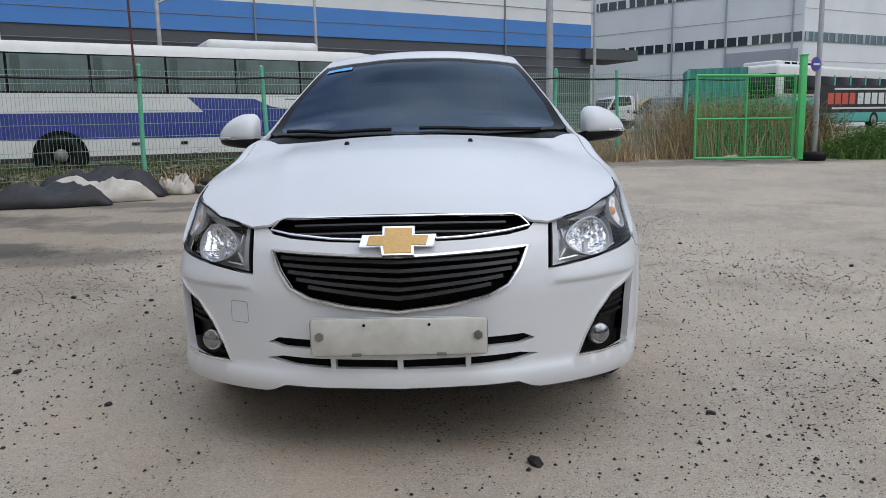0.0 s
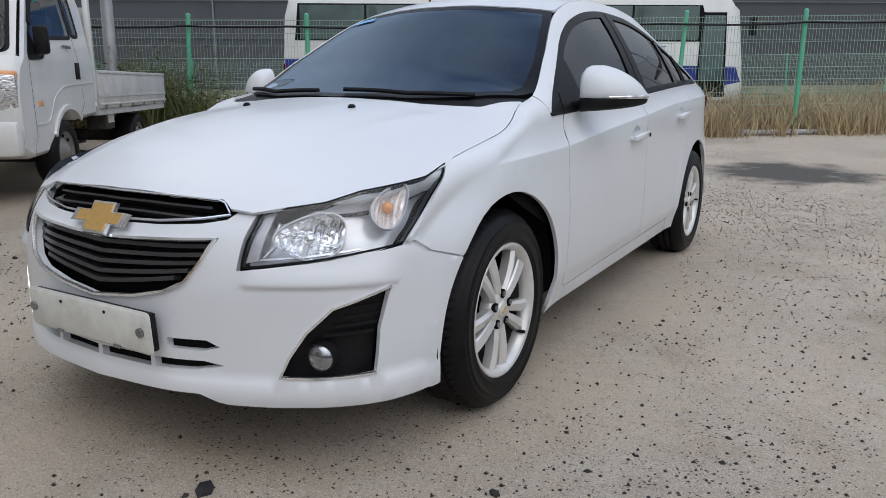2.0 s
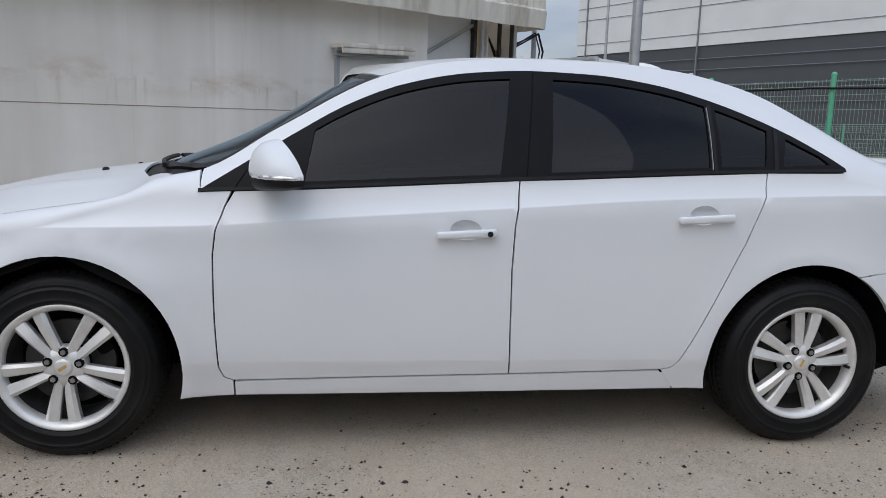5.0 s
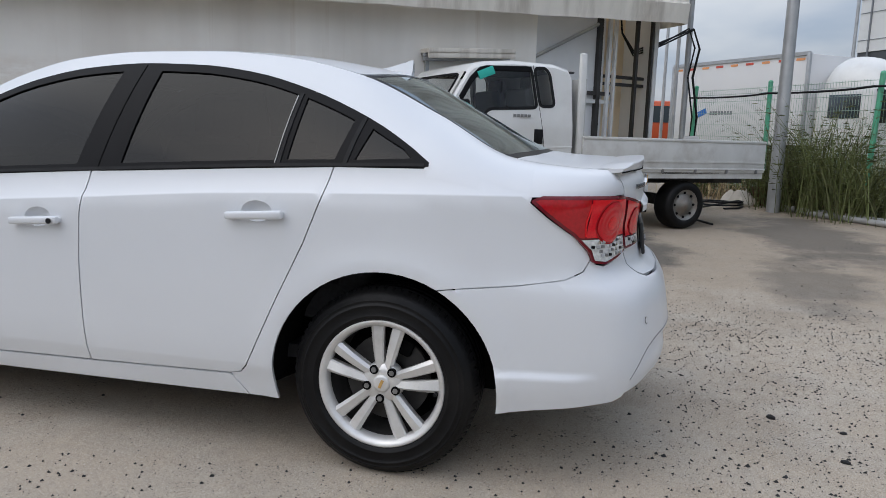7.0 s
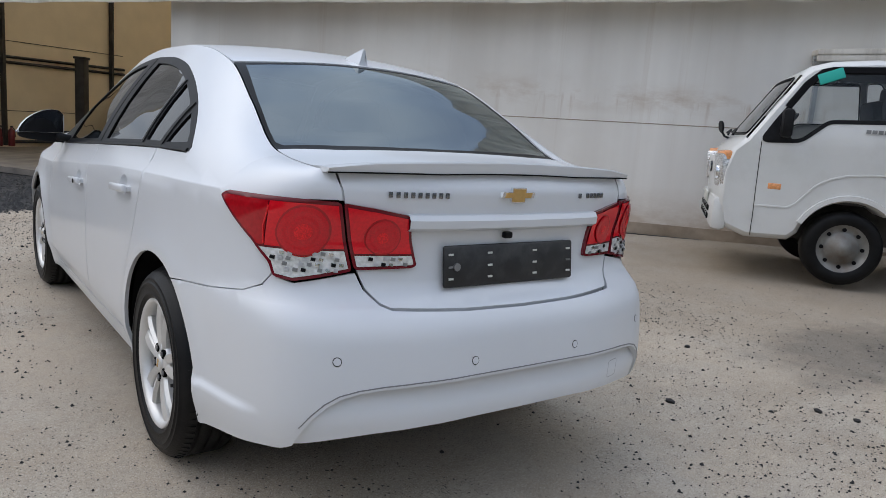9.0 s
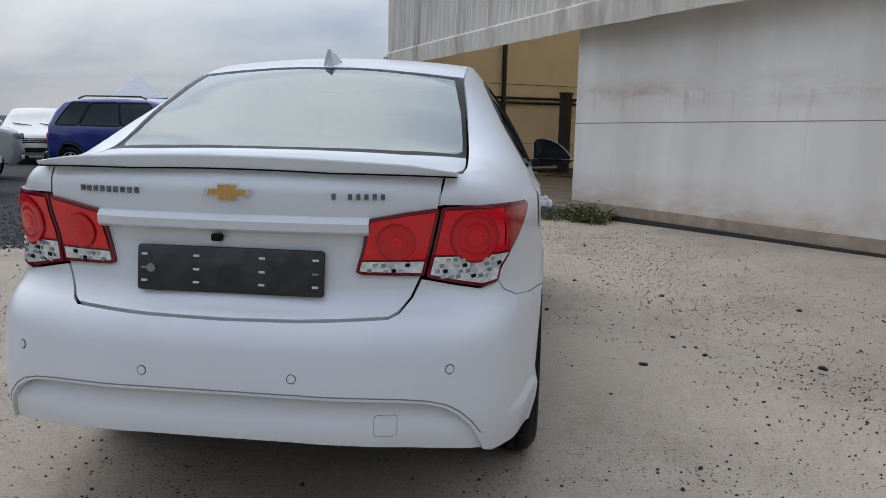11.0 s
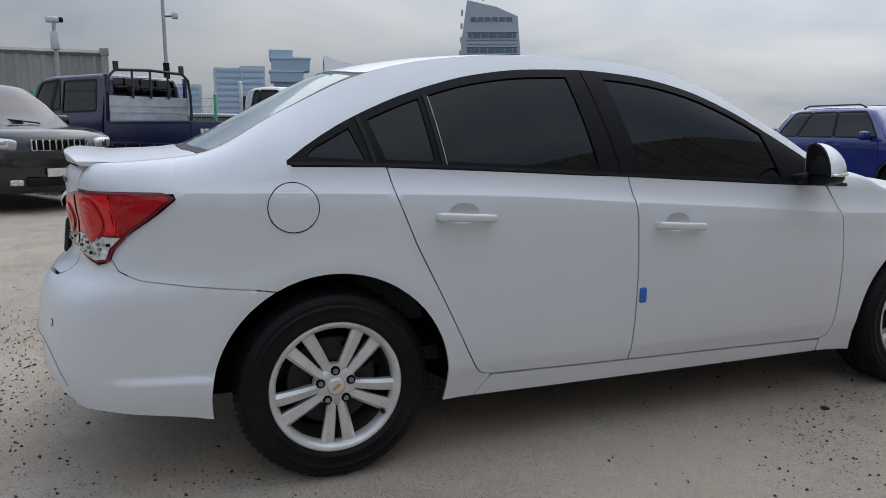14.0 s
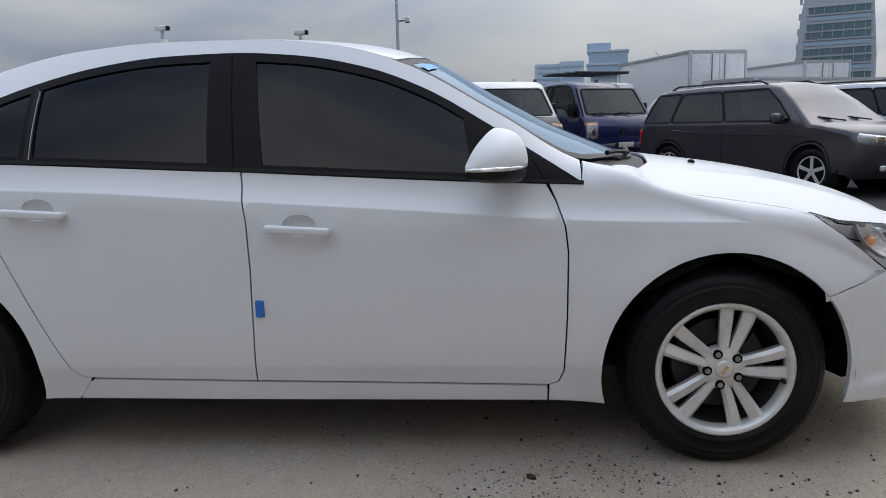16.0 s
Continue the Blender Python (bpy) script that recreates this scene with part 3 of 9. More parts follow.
TOP_LINE = pchip([(.445, .930), (.586, 1.021), (.746, 1.123), (.953, 1.245), (1.158, 1.326), (1.412, 1.377), (1.651, 1.393), (1.872, 1.388), (2.095, 1.362),
                  (2.319, 1.306), (2.584, 1.203), (2.736, 1.120), (2.822, 1.062)])
belt = lambda y: belt_z(y) + .002
window_top = [(y, TOP_LINE(y)) for y in np.linspace(.455, 2.815, 40)]

# wings
seam_f = [(-.500, .632), (-.42, .600), (-.306, .566)]
wing = arch(0, 140, -16)[0:0] + seam_f[::-1] + [(-.44, .683), (-.355, .752), (-.262, .82)] \
    + [(y, 9) for y in (-.2, -.1, 0, .1, .2, .287, .36, .43)] + [(.445, .99), (.452, .945), (.470, .934), (.5585, .934)] + DOOR_F_EDGE[1:] + [(.562, .212), (.425, .205)] + arch(0, -17, 139)
CREASES = [[(y, crease_z(y) + d - belt_z(y)) for y in np.linspace(-.2, 3.2, 90)] for d in (-.003, .003)] + [[(y, z - belt_z(y)) for y in np.linspace(.45, 2.3, 50)] for z in (.338, .349)]
CREASES += [[(ay + r * math.cos(radians(a)), .315 + r * math.sin(radians(a)) - belt_z(ay + r * math.cos(radians(a)))) for a in range(-10, 191, 4)] for ay in AXLES for r in (.424, .438)]
panel("front_wing", flank, shrink(F(wing), GAP), M_PAINT, car, sides=(1, -1), lines=CREASES)
# doors
front_door = [(.566, .932)] + [(p[0] + .002, p[1]) for p in DOOR_F_EDGE[1:]] + [(1.0, .280)] + DOOR_B_EDGE[::-1] + [(y, belt(y) - .003) for y in (1.3, 1.0, .8)]
rear_door = [(p[0] + .002, p[1]) for p in DOOR_B_EDGE] + [(1.8, .293)] + DOOR_R_EDGE[::-1] + [(y, belt(y) - .003) for y in (2.2, 1.9, 1.7)]
HANDLES = ((1.360, .806), (2.236, .873))


def oval(y, z, ry, rz, n=20):
    return [(y + ry * math.cos(2 * math.pi * i / n), z + rz * math.sin(2 * math.pi * i / n)) for i in range(n)]


doors = []
for nm, lp, (hy, hz) in (("front_door", front_door, HANDLES[0]), ("rear_door", rear_door, HANDLES[1])):
    cup = [fv(*p) for p in oval(hy, hz + .012, .056, .036)]
    d2 = panel(nm, flank, shrink(F(lp), GAP), M_PAINT, car, holes=[cup], sides=(1, -1), lines=CREASES)
    c0 = fv(hy, hz + .012)

    def dish(u, v, c0=c0):
        q = ((u - c0[0]) / .056) ** 2 + ((v - c0[1]) / .036) ** 2
        return -0.026 * max(0.0, 1 - q) ** 0.6
    for sd, d in zip((1, -1), d2):
        doors.append((sd, nm, d, hy, hz))
        panel("handle_recess", flank, cup, M_PAINT, d, step=.012, lip=0, off=dish, sides=(sd,))
        bm = bmesh.new()
        x0 = flank(*fv(hy, hz))[0]
        add_box(bm, (.020, .212, .030), (0, 0, 0), bevel=.009, seg=3)
        for v in bm.verts:
            v.co.x -= .6 * v.co.y ** 2
            v.co.z *= 1 - 1.2 * max(0, -v.co.y)
        bmesh.ops.transform(bm, matrix=pose(sd * (x0 + .030), hy, hz, 0, 0, 0) @ pose(0, 0, 0, 3.5, 0, 0), verts=bm.verts)
        h = part("door_handle", bm, M_PAINT, d, "body-coloured pull handle", smooth=True, auto=50)
        box("handle_foot", (.030, .03, .016), (sd * (x0 + .010), hy - .085, hz - .006), M_PAINT, h, bevel=.004)
        box("handle_foot", (.030, .03, .020), (sd * (x0 + .010), hy + .085, hz + .004), M_PAINT, h, bevel=.004)
        if nm == "front_door" and sd == 1:
            cyl("keyhole", .010, .004, (x0 + .0405, hy + .080, hz + .004), M_BLACK, h, rot=(0, 90, 0))
# sills
panel("sill", flank, shrink(F([(.565, .212), (.565, .266), (1.0, .2745), (1.54, .2825), (2.118, .294), (2.152, .256), (2.182, .218), (1.4, .213)]), GAP * .6), M_PAINT, car, sides=(1, -1))
# rear wing with the C-pillar, roof side and A-pillar in one pressing
seam_r = [(2.905, .668), (3.12, .690), (3.27, .712), (3.325, .738), (3.345, .775)]
tail_edge = [(3.335, .80), (3.29, .85), (3.205, .91), (3.152, .955), (3.158, .972)]
quarter = [(p[0] + .002, p[1]) for p in DOOR_R_EDGE] + [(2.155, .256), (2.185, .218), (2.28, .222)] + arch(2.685, 194 - 360 + 360, 62) + seam_r + tail_edge \
    + [(3.154, 9), (3.09, 9), (3.0, 9), (2.9, 9), (2.7, 9), (2.5, 9), (2.3, 9), (2.1, 9), (1.9, 9), (1.6, 9), (1.4, 9), (1.2, 9), (1.07, 9), (.9, 9), (.7, 9), (.55, 9), (.455, 9)] \
    + [(.452, .95)] + window_top + [(2.80, 1.0485), (2.6, 1.044)]
panel("rear_quarter_panel", flank, shrink(F(quarter, .04), GAP * .6), M_PAINT, car, sides=(1, -1), lines=CREASES)

# side windows: black frame with openings, and the panes
frame_loop = [(.447, .932), (1.0, belt(1.0)), (1.59, belt(1.59)), (2.2, belt(2.2)), (2.815, 1.054)] + window_top[::-1]


def glass_loop(y0, y1, y0t=None, y1t=None, drop=.030, up=.022):
    """A pane between two upright edges that lean from y0/y1 at the belt to y0t/y1t at the top."""
    y0t, y1t = y0t if y0t is not None else y0, y1t if y1t is not None else y1
    lo = [(y, belt(y) + up) for y in np.linspace(y0, y1, 8)]
    hi = [(y, TOP_LINE(y) - drop) for y in np.linspace(y1t, y0t, 12)]
    return lo + hi


panes = [glass_loop(.80, 1.487, .83, 1.548), glass_loop(1.672, 2.272, 1.712, 2.296), glass_loop(2.318, 2.490, 2.335, 2.530),
         [(2.560, 1.066), (2.755, 1.078), (2.72, 1.108), (2.66, 1.138), (2.600, 1.170)]]
for sd in (1, -1):
    fr = panel("window_frame", flank, F(frame_loop, .03), M_TRIM, car, holes=[F(p, .03) for p in panes], step=.05, lip=.02, off=.0015, label="gloss black side window frame", sides=(sd,))[0]
    for nm, p in zip(("front_side_glass", "rear_side_glass", "rear_vent_glass", "quarter_glass"), panes):
        g = panel(nm, flank, F(p, .03), G_SIDE, car, step=.08, lip=0, off=-.004, label="dark tinted pane", sides=(sd,))[0]
    bar_on("window_seal", flank, F(frame_loop, .03)[:40][:1] + [fv(y, belt(y) + .004) for y in np.linspace(.50, 2.80, 30)], .014, .006, M_BLACK, fr, sides=(sd,))
    bar_on("window_divider", flank, [fv(2.290, 1.040), fv(2.312, 1.285)], .016, .005, M_BLACK, fr, off=.001, sides=(sd,))
    # thin grey bar put in for the bright reflection along the glass edge
    bar_on("glass_channel", flank, [fv(2.279, 1.045), fv(2.300, 1.275)], .004, .006, M_STEEL, fr, off=.001, sides=(sd,))
    bar_on("window_divider", flank, [fv(2.528, 1.050), fv(2.565, 1.205)], .018, .005, M_BLACK, fr, off=.001, sides=(sd,))
    bar_on("door_gap", flank, [fv(1.580, .998), fv(1.638, 1.385)], .005, .001, M_GAP, fr, off=.002, sides=(sd,))
    bar_on("door_gap", flank, [fv(.566, .94), fv(.605, 1.005)], .004, .001, M_GAP, fr, off=.002, sides=(sd,))

# bonnet, cowl, windscreen, roof, rear window, boot lid
bonnet = mirrored([(0, -.770), (.2, -.764), (.33, -.741), (.358, -.733), (.384, -.742), (.402, -.750), (.46, -.730), (.50, -.694), (.56, -.634), (.66, -.538), (.70, -.476), (.742, -.36), (.760, -.262)] + [(rail_x(y) - .003, y) for y in (-.21, -.1, 0, .1, .17, .22, .26, .31)] + [(.715, .335), (.700, .345), (.6, .243), (.4, .172), (.2, .146), (0, .140)])
panel("bonnet", top_skin, bonnet, M_PAINT, car, step=.05, lip=.009)
cowl = mirrored([(0, .146), (.2, .152), (.4, .179), (.6, .250), (.70, .353), (.705, .44), (.66, .41), (.52, .285), (.3, .225), (0, .190)])
panel("cowl_panel", top_skin, cowl, M_BLACK, car, step=.05, off=-.012, label="black plastic scuttle panel")
ws = [(0, .17), (.3, .21), (.52, .29), (.655, .41), (.694, .485), (.655, .64), (.60, .80), (.545, .97), (.515, 1.06), (.45, 1.04), (.3, 1.0), (0, .978)]
ws_in = [(0, .215), (.3, .25), (.50, .325), (.62, .43), (.640, .49), (.615, .64), (.565, .80), (.515, .95), (.488, 1.01), (.3, .962), (0, .942)]
panel("windscreen_border", top_skin, mirrored(ws), M_TRIM, car, holes=[mirrored(ws_in)], step=.05, off=-.003, label="black printed windscreen border")
panel("windscreen", top_skin, mirrored(ws_in), G_WIND, car, step=.06, lip=0, off=-.0035, label="tinted windscreen reflecting the sky")
roof = mirrored([(0, .984), (.3, 1.006), (.45, 1.046), (.512, 1.068), (.516, 1.09)] + [(rail_x(y) - .004, y) for y in (1.2, 1.4, 1.6, 1.8, 2.0, 2.2, 2.4)] + [(.514, 2.488), (.45, 2.515), (.3, 2.543), (0, 2.556)])
panel("roof", top_skin, roof, M_PAINT, car, step=.06, lip=.012)
rw = [(0, 2.563), (.3, 2.550), (.45, 2.523), (.512, 2.498)] + [(rail_x(y) - .006, y) for y in (2.6, 2.75, 2.9, 3.0)] + [(.582, 3.07), (.4, 3.115), (.2, 3.13), (0, 3.135)]
rw_in = [(0, 2.576), (.3, 2.564), (.44, 2.543), (.484, 2.535), (.507, 2.65), (.537, 2.8), (.559, 2.95), (.566, 3.02), (.55, 3.046), (.36, 3.087), (.15, 3.104), (0, 3.108)]
panel("rear_window_border", top_skin, mirrored(rw), M_TRIM, car, holes=[mirrored(rw_in)], step=.05, off=-.003, label="dark printed rear window border")
panel("rear_window", top_skin, mirrored(rw_in), G_REAR, car, step=.06, lip=0, off=-.0035, label="tinted rear window with a greenish sky reflection in its gloss")
lid_top = mirrored([(0, 3.142), (.2, 3.137), (.4, 3.122), (.583, 3.078), (.592, 3.2), (.594, 3.3), (.588, 3.337), (.50, 3.400), (.38, 3.437), (.2, 3.461), (0, 3.467)])
boot = panel("boot_lid", top_skin, lid_top, M_PAINT, car, step=.04, lip=.02)[0]
lid_back = ring_rear([(0, 1.068), (.2, 1.068), (.4, 1.066), (.55, 1.062), (.585, 1.058), (.572, 1.02), (.552, .978), (.530, .89), (.508, .80), (.480, .735), (.452, .702), (.43, .692), (.2, .684), (0, .682)])
lid_back = [(S_END - p[0], p[1]) for p in lid_back]
TR = lambda pts: [(S_END - p[0], p[1]) for p in ring_rear(pts)]
panel("boot_lid_back", lambda q, z: body_ring((S_END - abs(q)) * (-1 if q >= 0 else 1), z), shrink(mirrored(lid_back), GAP), M_PAINT, boot, step=.03, lip=.02)
# spoiler lip on the boot lid
bm = bmesh.new()
rows, joint = [], []
for i in range(-24, 25):
    q = i / 24
    x = .590 * q
    yb = 3.463 - .125 * abs(q) ** 2.4
    zt = top_skin(x, yb - .01)[2]
    yr = body_ring(s_rear(abs(x), zt - .04), zt - .04)[1] + .008
    e = 1 - .75 * max(0.0, abs(q) - .8) / .2
    g = .021 * (1 - .62 * max(0.0, abs(q) - .45) / .55)
    sec = [(yr - .14, -.008), (yr - .07, .007 * e), (yr - .010, .013 * e), (yr + .003, .013 * e), (yr + .005, .009 * e), (yr - .001, -g), (yr - .03, -g - .004)]
    joint.append((x, yr + .0005, zt - g - .002))
    rows.append([bm.verts.new((x, yy, (top_skin(x, min(yy, yb))[2] if k == 0 else zt) + dz)) for k, (yy, dz) in enumerate(sec)])
for a, b in zip(rows, rows[1:]):
    for k in range(7):
        bm.faces.new((a[k], a[(k + 1) % 7], b[(k + 1) % 7], b[k]))
bm.faces.new(rows[0]), bm.faces.new(rows[-1][::-1])
spl = part("spoiler", bm, M_PAINT, boot, "body-coloured lip spoiler", smooth=True, auto=28)
tube("spoiler_joint", joint, .0022, M_GAP, spl, seg=5)
# number-plate ledge
bm = bmesh.new()
rows = []
for i in range(-16, 17):
    x = .372 * i / 16
    y0 = body_ring(s_rear(abs(x), .92), .92)[1]
    rows.append([bm.verts.new((x, y0 + a, z)) for a, z in ((-.02, .950), (.014, .944), (.024, .930), (.022, .908), (.006, .898), (-.02, .898))])
for a, b in zip(rows, rows[1:]):
    for k in range(5):
        bm.faces.new((a[k], a[k + 1], b[k + 1], b[k]))
part("plate_ledge", bm, M_PAINT, boot, smooth=True, auto=40)

# --- nose ---
RF = ring_front
half_nose = RF([(0, .673), (.2, .678), (.33, .687), (.392, .698), (.412, .716), (.435, .727), (.462, .724), (.452, .655), (.448, .578), (.6, .598), (.70, .618)]) \
    + [(s_of_y(-.500, .6305), .6305), (s_of_y(-.42, .5985), .5985), (s_of_y(-.306, .5645), .5645)] \
    + [(s_of_y(p[0], p[1]), p[1]) for p in arch(0, 141, 196, n=12)] \
    + RF([(.66, .212), (.52, .214), (.42, .218), (.395, .224), (.35, .245), (.2, .243), (0, .242)])
low_grille = RF([(0, .472), (.15, .487), (.265, .512), (.325, .541), (.360, .59), (.390, .655), (.2, .645), (.10, .640), (0, .638)])
fog_hole = [(s_front(.541, .294), .294), (s_front(.562, .352), .352), (s_front(.598, .420), .420), (s_front(.648, .482), .482), (s_of_y(-.553, .532), .532),
            (s_of_y(-.585, .42), .42), (s_of_y(-.592, .294), .294), (s_front(.62, .290), .290)]
slit_up = RF([(.258, .359), (.36, .361), (.405, .374), (.37, .391), (.258, .389)])
slit_lo = RF([(.008, .299), (.195, .300), (.195, .330), (.008, .328)])
slit_lo2 = RF([(.21, .301), (.33, .307), (.415, .324), (.36, .334), (.21, .330)])
NOSE = lambda s, z: body_ring(s, z)
holes = [mirrored(low_grille)] + [h for q in (fog_hole, slit_up, slit_lo, slit_lo2) for h in (q, [(-p[0], p[1]) for p in q])]
bumper = panel("front_bumper", NOSE, shrink(mirrored(half_nose), GAP * .6), M_PAINT, car,  holes=holes, step=.03, lip=.022,
               lines=[[(sd * s_of_y(r * math.cos(radians(a)), .315 + r * math.sin(radians(a))), .315 + r * math.sin(radians(a))) for a in range(138, 192, 4)] for r in (.424, .438) for sd in (1, -1)]
               + [[(sd * (s_front(.46, z) + k * .03), z) for k in range(14)] for z in (.535, .547, .556) for sd in (1, -1)])[0]
up_grille = RF([(0, .676), (.2, .682), (.33, .694), (.402, .706), (.392, .718), (.372, .738), (.350, .745), (.2, .749), (0, .750)])
GS = lambda s, z: body_ring(s, min(z, .80))
panel("grille_backing", NOSE, mirrored(low_grille), M_GAP, car, step=.05, lip=0, off=-.055)
panel("grille_backing", GS, mirrored(up_grille), M_GAP, car, step=.05, lip=0, off=-.045)
bar_on("grille_surround", NOSE, shrink(mirrored(low_grille), .004), .009, .010, M_CHROME, car, off=.0, closed=True, label="chrome grille surround", step=.02)
bar_on("grille_surround", GS, shrink(mirrored(up_grille), .003), .005, .006, M_CHROME, car, off=.0, closed=True, label="chrome grille surround", step=.02)
for i in range(5):
    u = (i + .6) / 5.4
    zc, ze = .640 - u * .150, .650 - u * .118
    wmax = .368 - .13 * u ** 2.2
    pts = [(s_front(abs(wmax * k / 12), ze) * (1 if k >= 0 else -1), zc + (ze - zc) * (abs(k) / 12) ** 1.2) for k in range(-12, 13)]
    bar_on("grille_slat", NOSE, pts, .014, .034, M_SLAT, car, off=-.050, step=.05)
for i in range(2):
    z = .704 + i * .024
    pts = [(s_front(abs((.35 - .02 * i) * k / 12), z) * (1 if k >= 0 else -1), z + .005 * (1 - (k / 12) ** 2)) for k in range(-12, 13)]
    bar_on("grille_slat", GS, pts, .008, .026, M_SLAT, car, off=-.040, step=.05)
for q in (slit_up, slit_lo, slit_lo2):
    panel("intake_mesh", NOSE, shrink(q, -.004), M_GAP, car, step=.04, lip=0, off=-.022, sides=(1, -1))
# fog-lamp housings
for sd in (1, -1):
    hsg = panel("fog_lamp_housing", NOSE, shrink(fog_hole, -.003), M_BLACK, car, step=.02, lip=0, off=lambda u, v: -.030 - .02 * ramp01(.46, .34, v), label="black fog lamp housing", sides=(sd,))[0]
    bar_on("fog_lamp_trim", NOSE, [shrink(fog_hole, .002)[i] for i in (6, 7, 0, 1, 2, 3, 4)], .008, .007, M_CHROME, hsg, off=-.003, label="thin chrome edging", sides=(sd,), step=.02)
    for i in range(4):
        z = .400 + i * .024
        a, b = s_front(.632 + i * .018, z), s_of_y(-.592 + i * .007, z)
        bar_on("housing_rib", NOSE, [(a, z), (b, z + .006)], .010, .010, M_BLACK, hsg, off=-.036, sides=(sd,), step=.03)
    p0 = Vector(body_ring(s_front(.628, .345), .345))
    n0 = normal_of(NOSE, s_front(.628, .345), .345)
    aim = Vector((n0.x * .45, -1, 0)).normalized()
    c = p0 - n0 * .028
    q = aim.to_track_quat('Z', 'Y').to_matrix().to_4x4()
    bm = bmesh.new()
    add_cyl(bm, .040, .034)
    bmesh.ops.transform(bm, matrix=Matrix.Diagonal((sd, 1, 1, 1)) @ Matrix.Translation(c) @ q, verts=bm.verts)
    lamp = part("fog_lamp", bm, M_BLACK, hsg, "round clear fog lamp", smooth=True, auto=40)
    bm = bmesh.new()
    bmesh.ops.create_uvsphere(bm, u_segments=20, v_segments=10, radius=.037)
    bmesh.ops.transform(bm, matrix=Matrix.Diagonal((sd, 1, 1, 1)) @ Matrix.Translation(c + aim * .012) @ q @ Matrix.Diagonal((1, 1, .5, 1)), verts=bm.verts)
    part("fog_lamp_lens", bm, M_FOGL, lamp, smooth=True)
def disc(q, z, r, n=28):
    return [(q + r * math.cos(2 * math.pi * a / n), z + r * math.sin(2 * math.pi * a / n)) for a in range(n)]


# headlamps
hl = [(s_front(.456, .583), .583), (s_front(.462, .650), .650), (s_front(.470, .724), .724), (s_front(.53, .730), .730), (s_front(.60, .742), .742),
      (s_front(.665, .768), .768), (s_of_y(-.36, .793), .793), (s_of_y(-.272, .820), .820), (s_of_y(-.262, .822), .822), (s_of_y(-.355, .752), .752),
      (s_of_y(-.44, .683), .683), (s_of_y(-.503, .634), .634), (s_front(.70, .621), .621), (s_front(.6, .601), .601)]
for sd in (1, -1):
    hb = panel("headlamp", NOSE, hl, M_LAMPBACK, car, step=.02, lip=0, off=lambda u, v: -.006 - .056 * ramp01(.80, .72, v), label="clear headlamp with chrome reflectors", sides=(sd,))[0]
    panel("headlamp_frame", NOSE, hl, M_TRIM, hb, holes=[shrink(hl, .0045)], step=.03, lip=.02, off=0.0, sides=(sd,))
    panel("headlamp_cover", NOSE, shrink(hl, .0045), G_CLEAR, hb, step=.04, lip=0, off=.001, label="clear plastic cover", sides=(sd,))
    inner = RF([(.463, .598), (.492, .604), (.497, .722), (.474, .716)])
    panel("lamp_side_panel", NOSE, inner, M_LAMPGREY, hb, step=.02, lip=.006, off=-.016, label="grey satin inner panel", sides=(sd,))
    for x, z, rs_, rz_, dp, nm, m2 in ((.592, .662, .088, .054, .044, "main_reflector", M_REFL), (.722, .728, .052, .052, .030, "turn_reflector", M_AMBERT)):
        s0 = s_front(x, z)
        bm = bmesh.new()
        rings = []
        for k in range(1, 11):
            row = []
            for a in range(48):
                c_ = k / 10
                su, zu = s0 + rs_ * c_ * math.cos(a * math.pi / 24), z + rz_ * c_ * math.sin(a * math.pi / 24) * (1 + .25 * math.cos(a * math.pi / 24))
                flute = .0035 * math.cos((su - s0) * 2 * math.pi / .017) * (c_ > .25)
                p = Vector(body_ring(su, zu)) - normal_of(NOSE, su, zu) * (.014 + dp * (1 - c_ ** 2) + flute)
                row.append(bm.verts.new((p.x * sd, p.y, p.z)))
            rings.append(row)
        for k in range(9):
            for a in range(48):
                bm.faces.new((rings[k][a], rings[k][(a + 1) % 48], rings[k + 1][(a + 1) % 48], rings[k + 1][a]))
        bm.faces.new(rings[0])
        rf = part(nm, bm, m2, hb, smooth=False)
        rim = [(s0 + rs_ * 1.02 * math.cos(a * math.pi / 16), z + rz_ * 1.02 * math.sin(a * math.pi / 16) * (1 + .25 * math.cos(a * math.pi / 16))) for a in range(32)]
        bar_on("reflector_rim", NOSE, rim, .0055, .012, M_LAMPGREY, rf, off=-.018, closed=True, sides=(sd,), step=.02)
        p0, n0 = Vector(body_ring(s0, z)), normal_of(NOSE, s0, z)
        for du, rb in ((0, .017), (-.020, .010)) if nm == "main_reflector" else ((0, .016),):
            bm = bmesh.new()
            bmesh.ops.create_uvsphere(bm, u_segments=14, v_segments=10, radius=rb)
            c_ = p0 - n0 * .026 + Vector((0, 0, du * .9))
            bmesh.ops.transform(bm, matrix=Matrix.Diagonal((sd, 1, 1, 1)) @ Matrix.Translation(c_), verts=bm.verts)
            part("bulb_cap", bm, M_AMBER if nm == "turn_reflector" else M_CHROME, rf, smooth=True)
        if nm == "main_reflector":
            bar_on("bulb_shield", NOSE, [(s0 - .006, z - .012), (s0 - .008, z - .046)], .016, .010, M_LAMPGREY, rf, off=-.030, sides=(sd,), step=.02)
    bar_on("bezel_step", NOSE, [(s_front(.475, .604), .604), (s_front(.60, .617), .617), (s_front(.69, .632), .632)], .006, .010, M_CHROME, hb, off=-.030, sides=(sd,))
    bar_on("bezel_step", NOSE, [(s_front(.500, .612), .612), (s_front(.520, .640), .640), (s_front(.512, .700), .700)], .006, .010, M_LAMPBACK, hb, off=-.030, sides=(sd,))


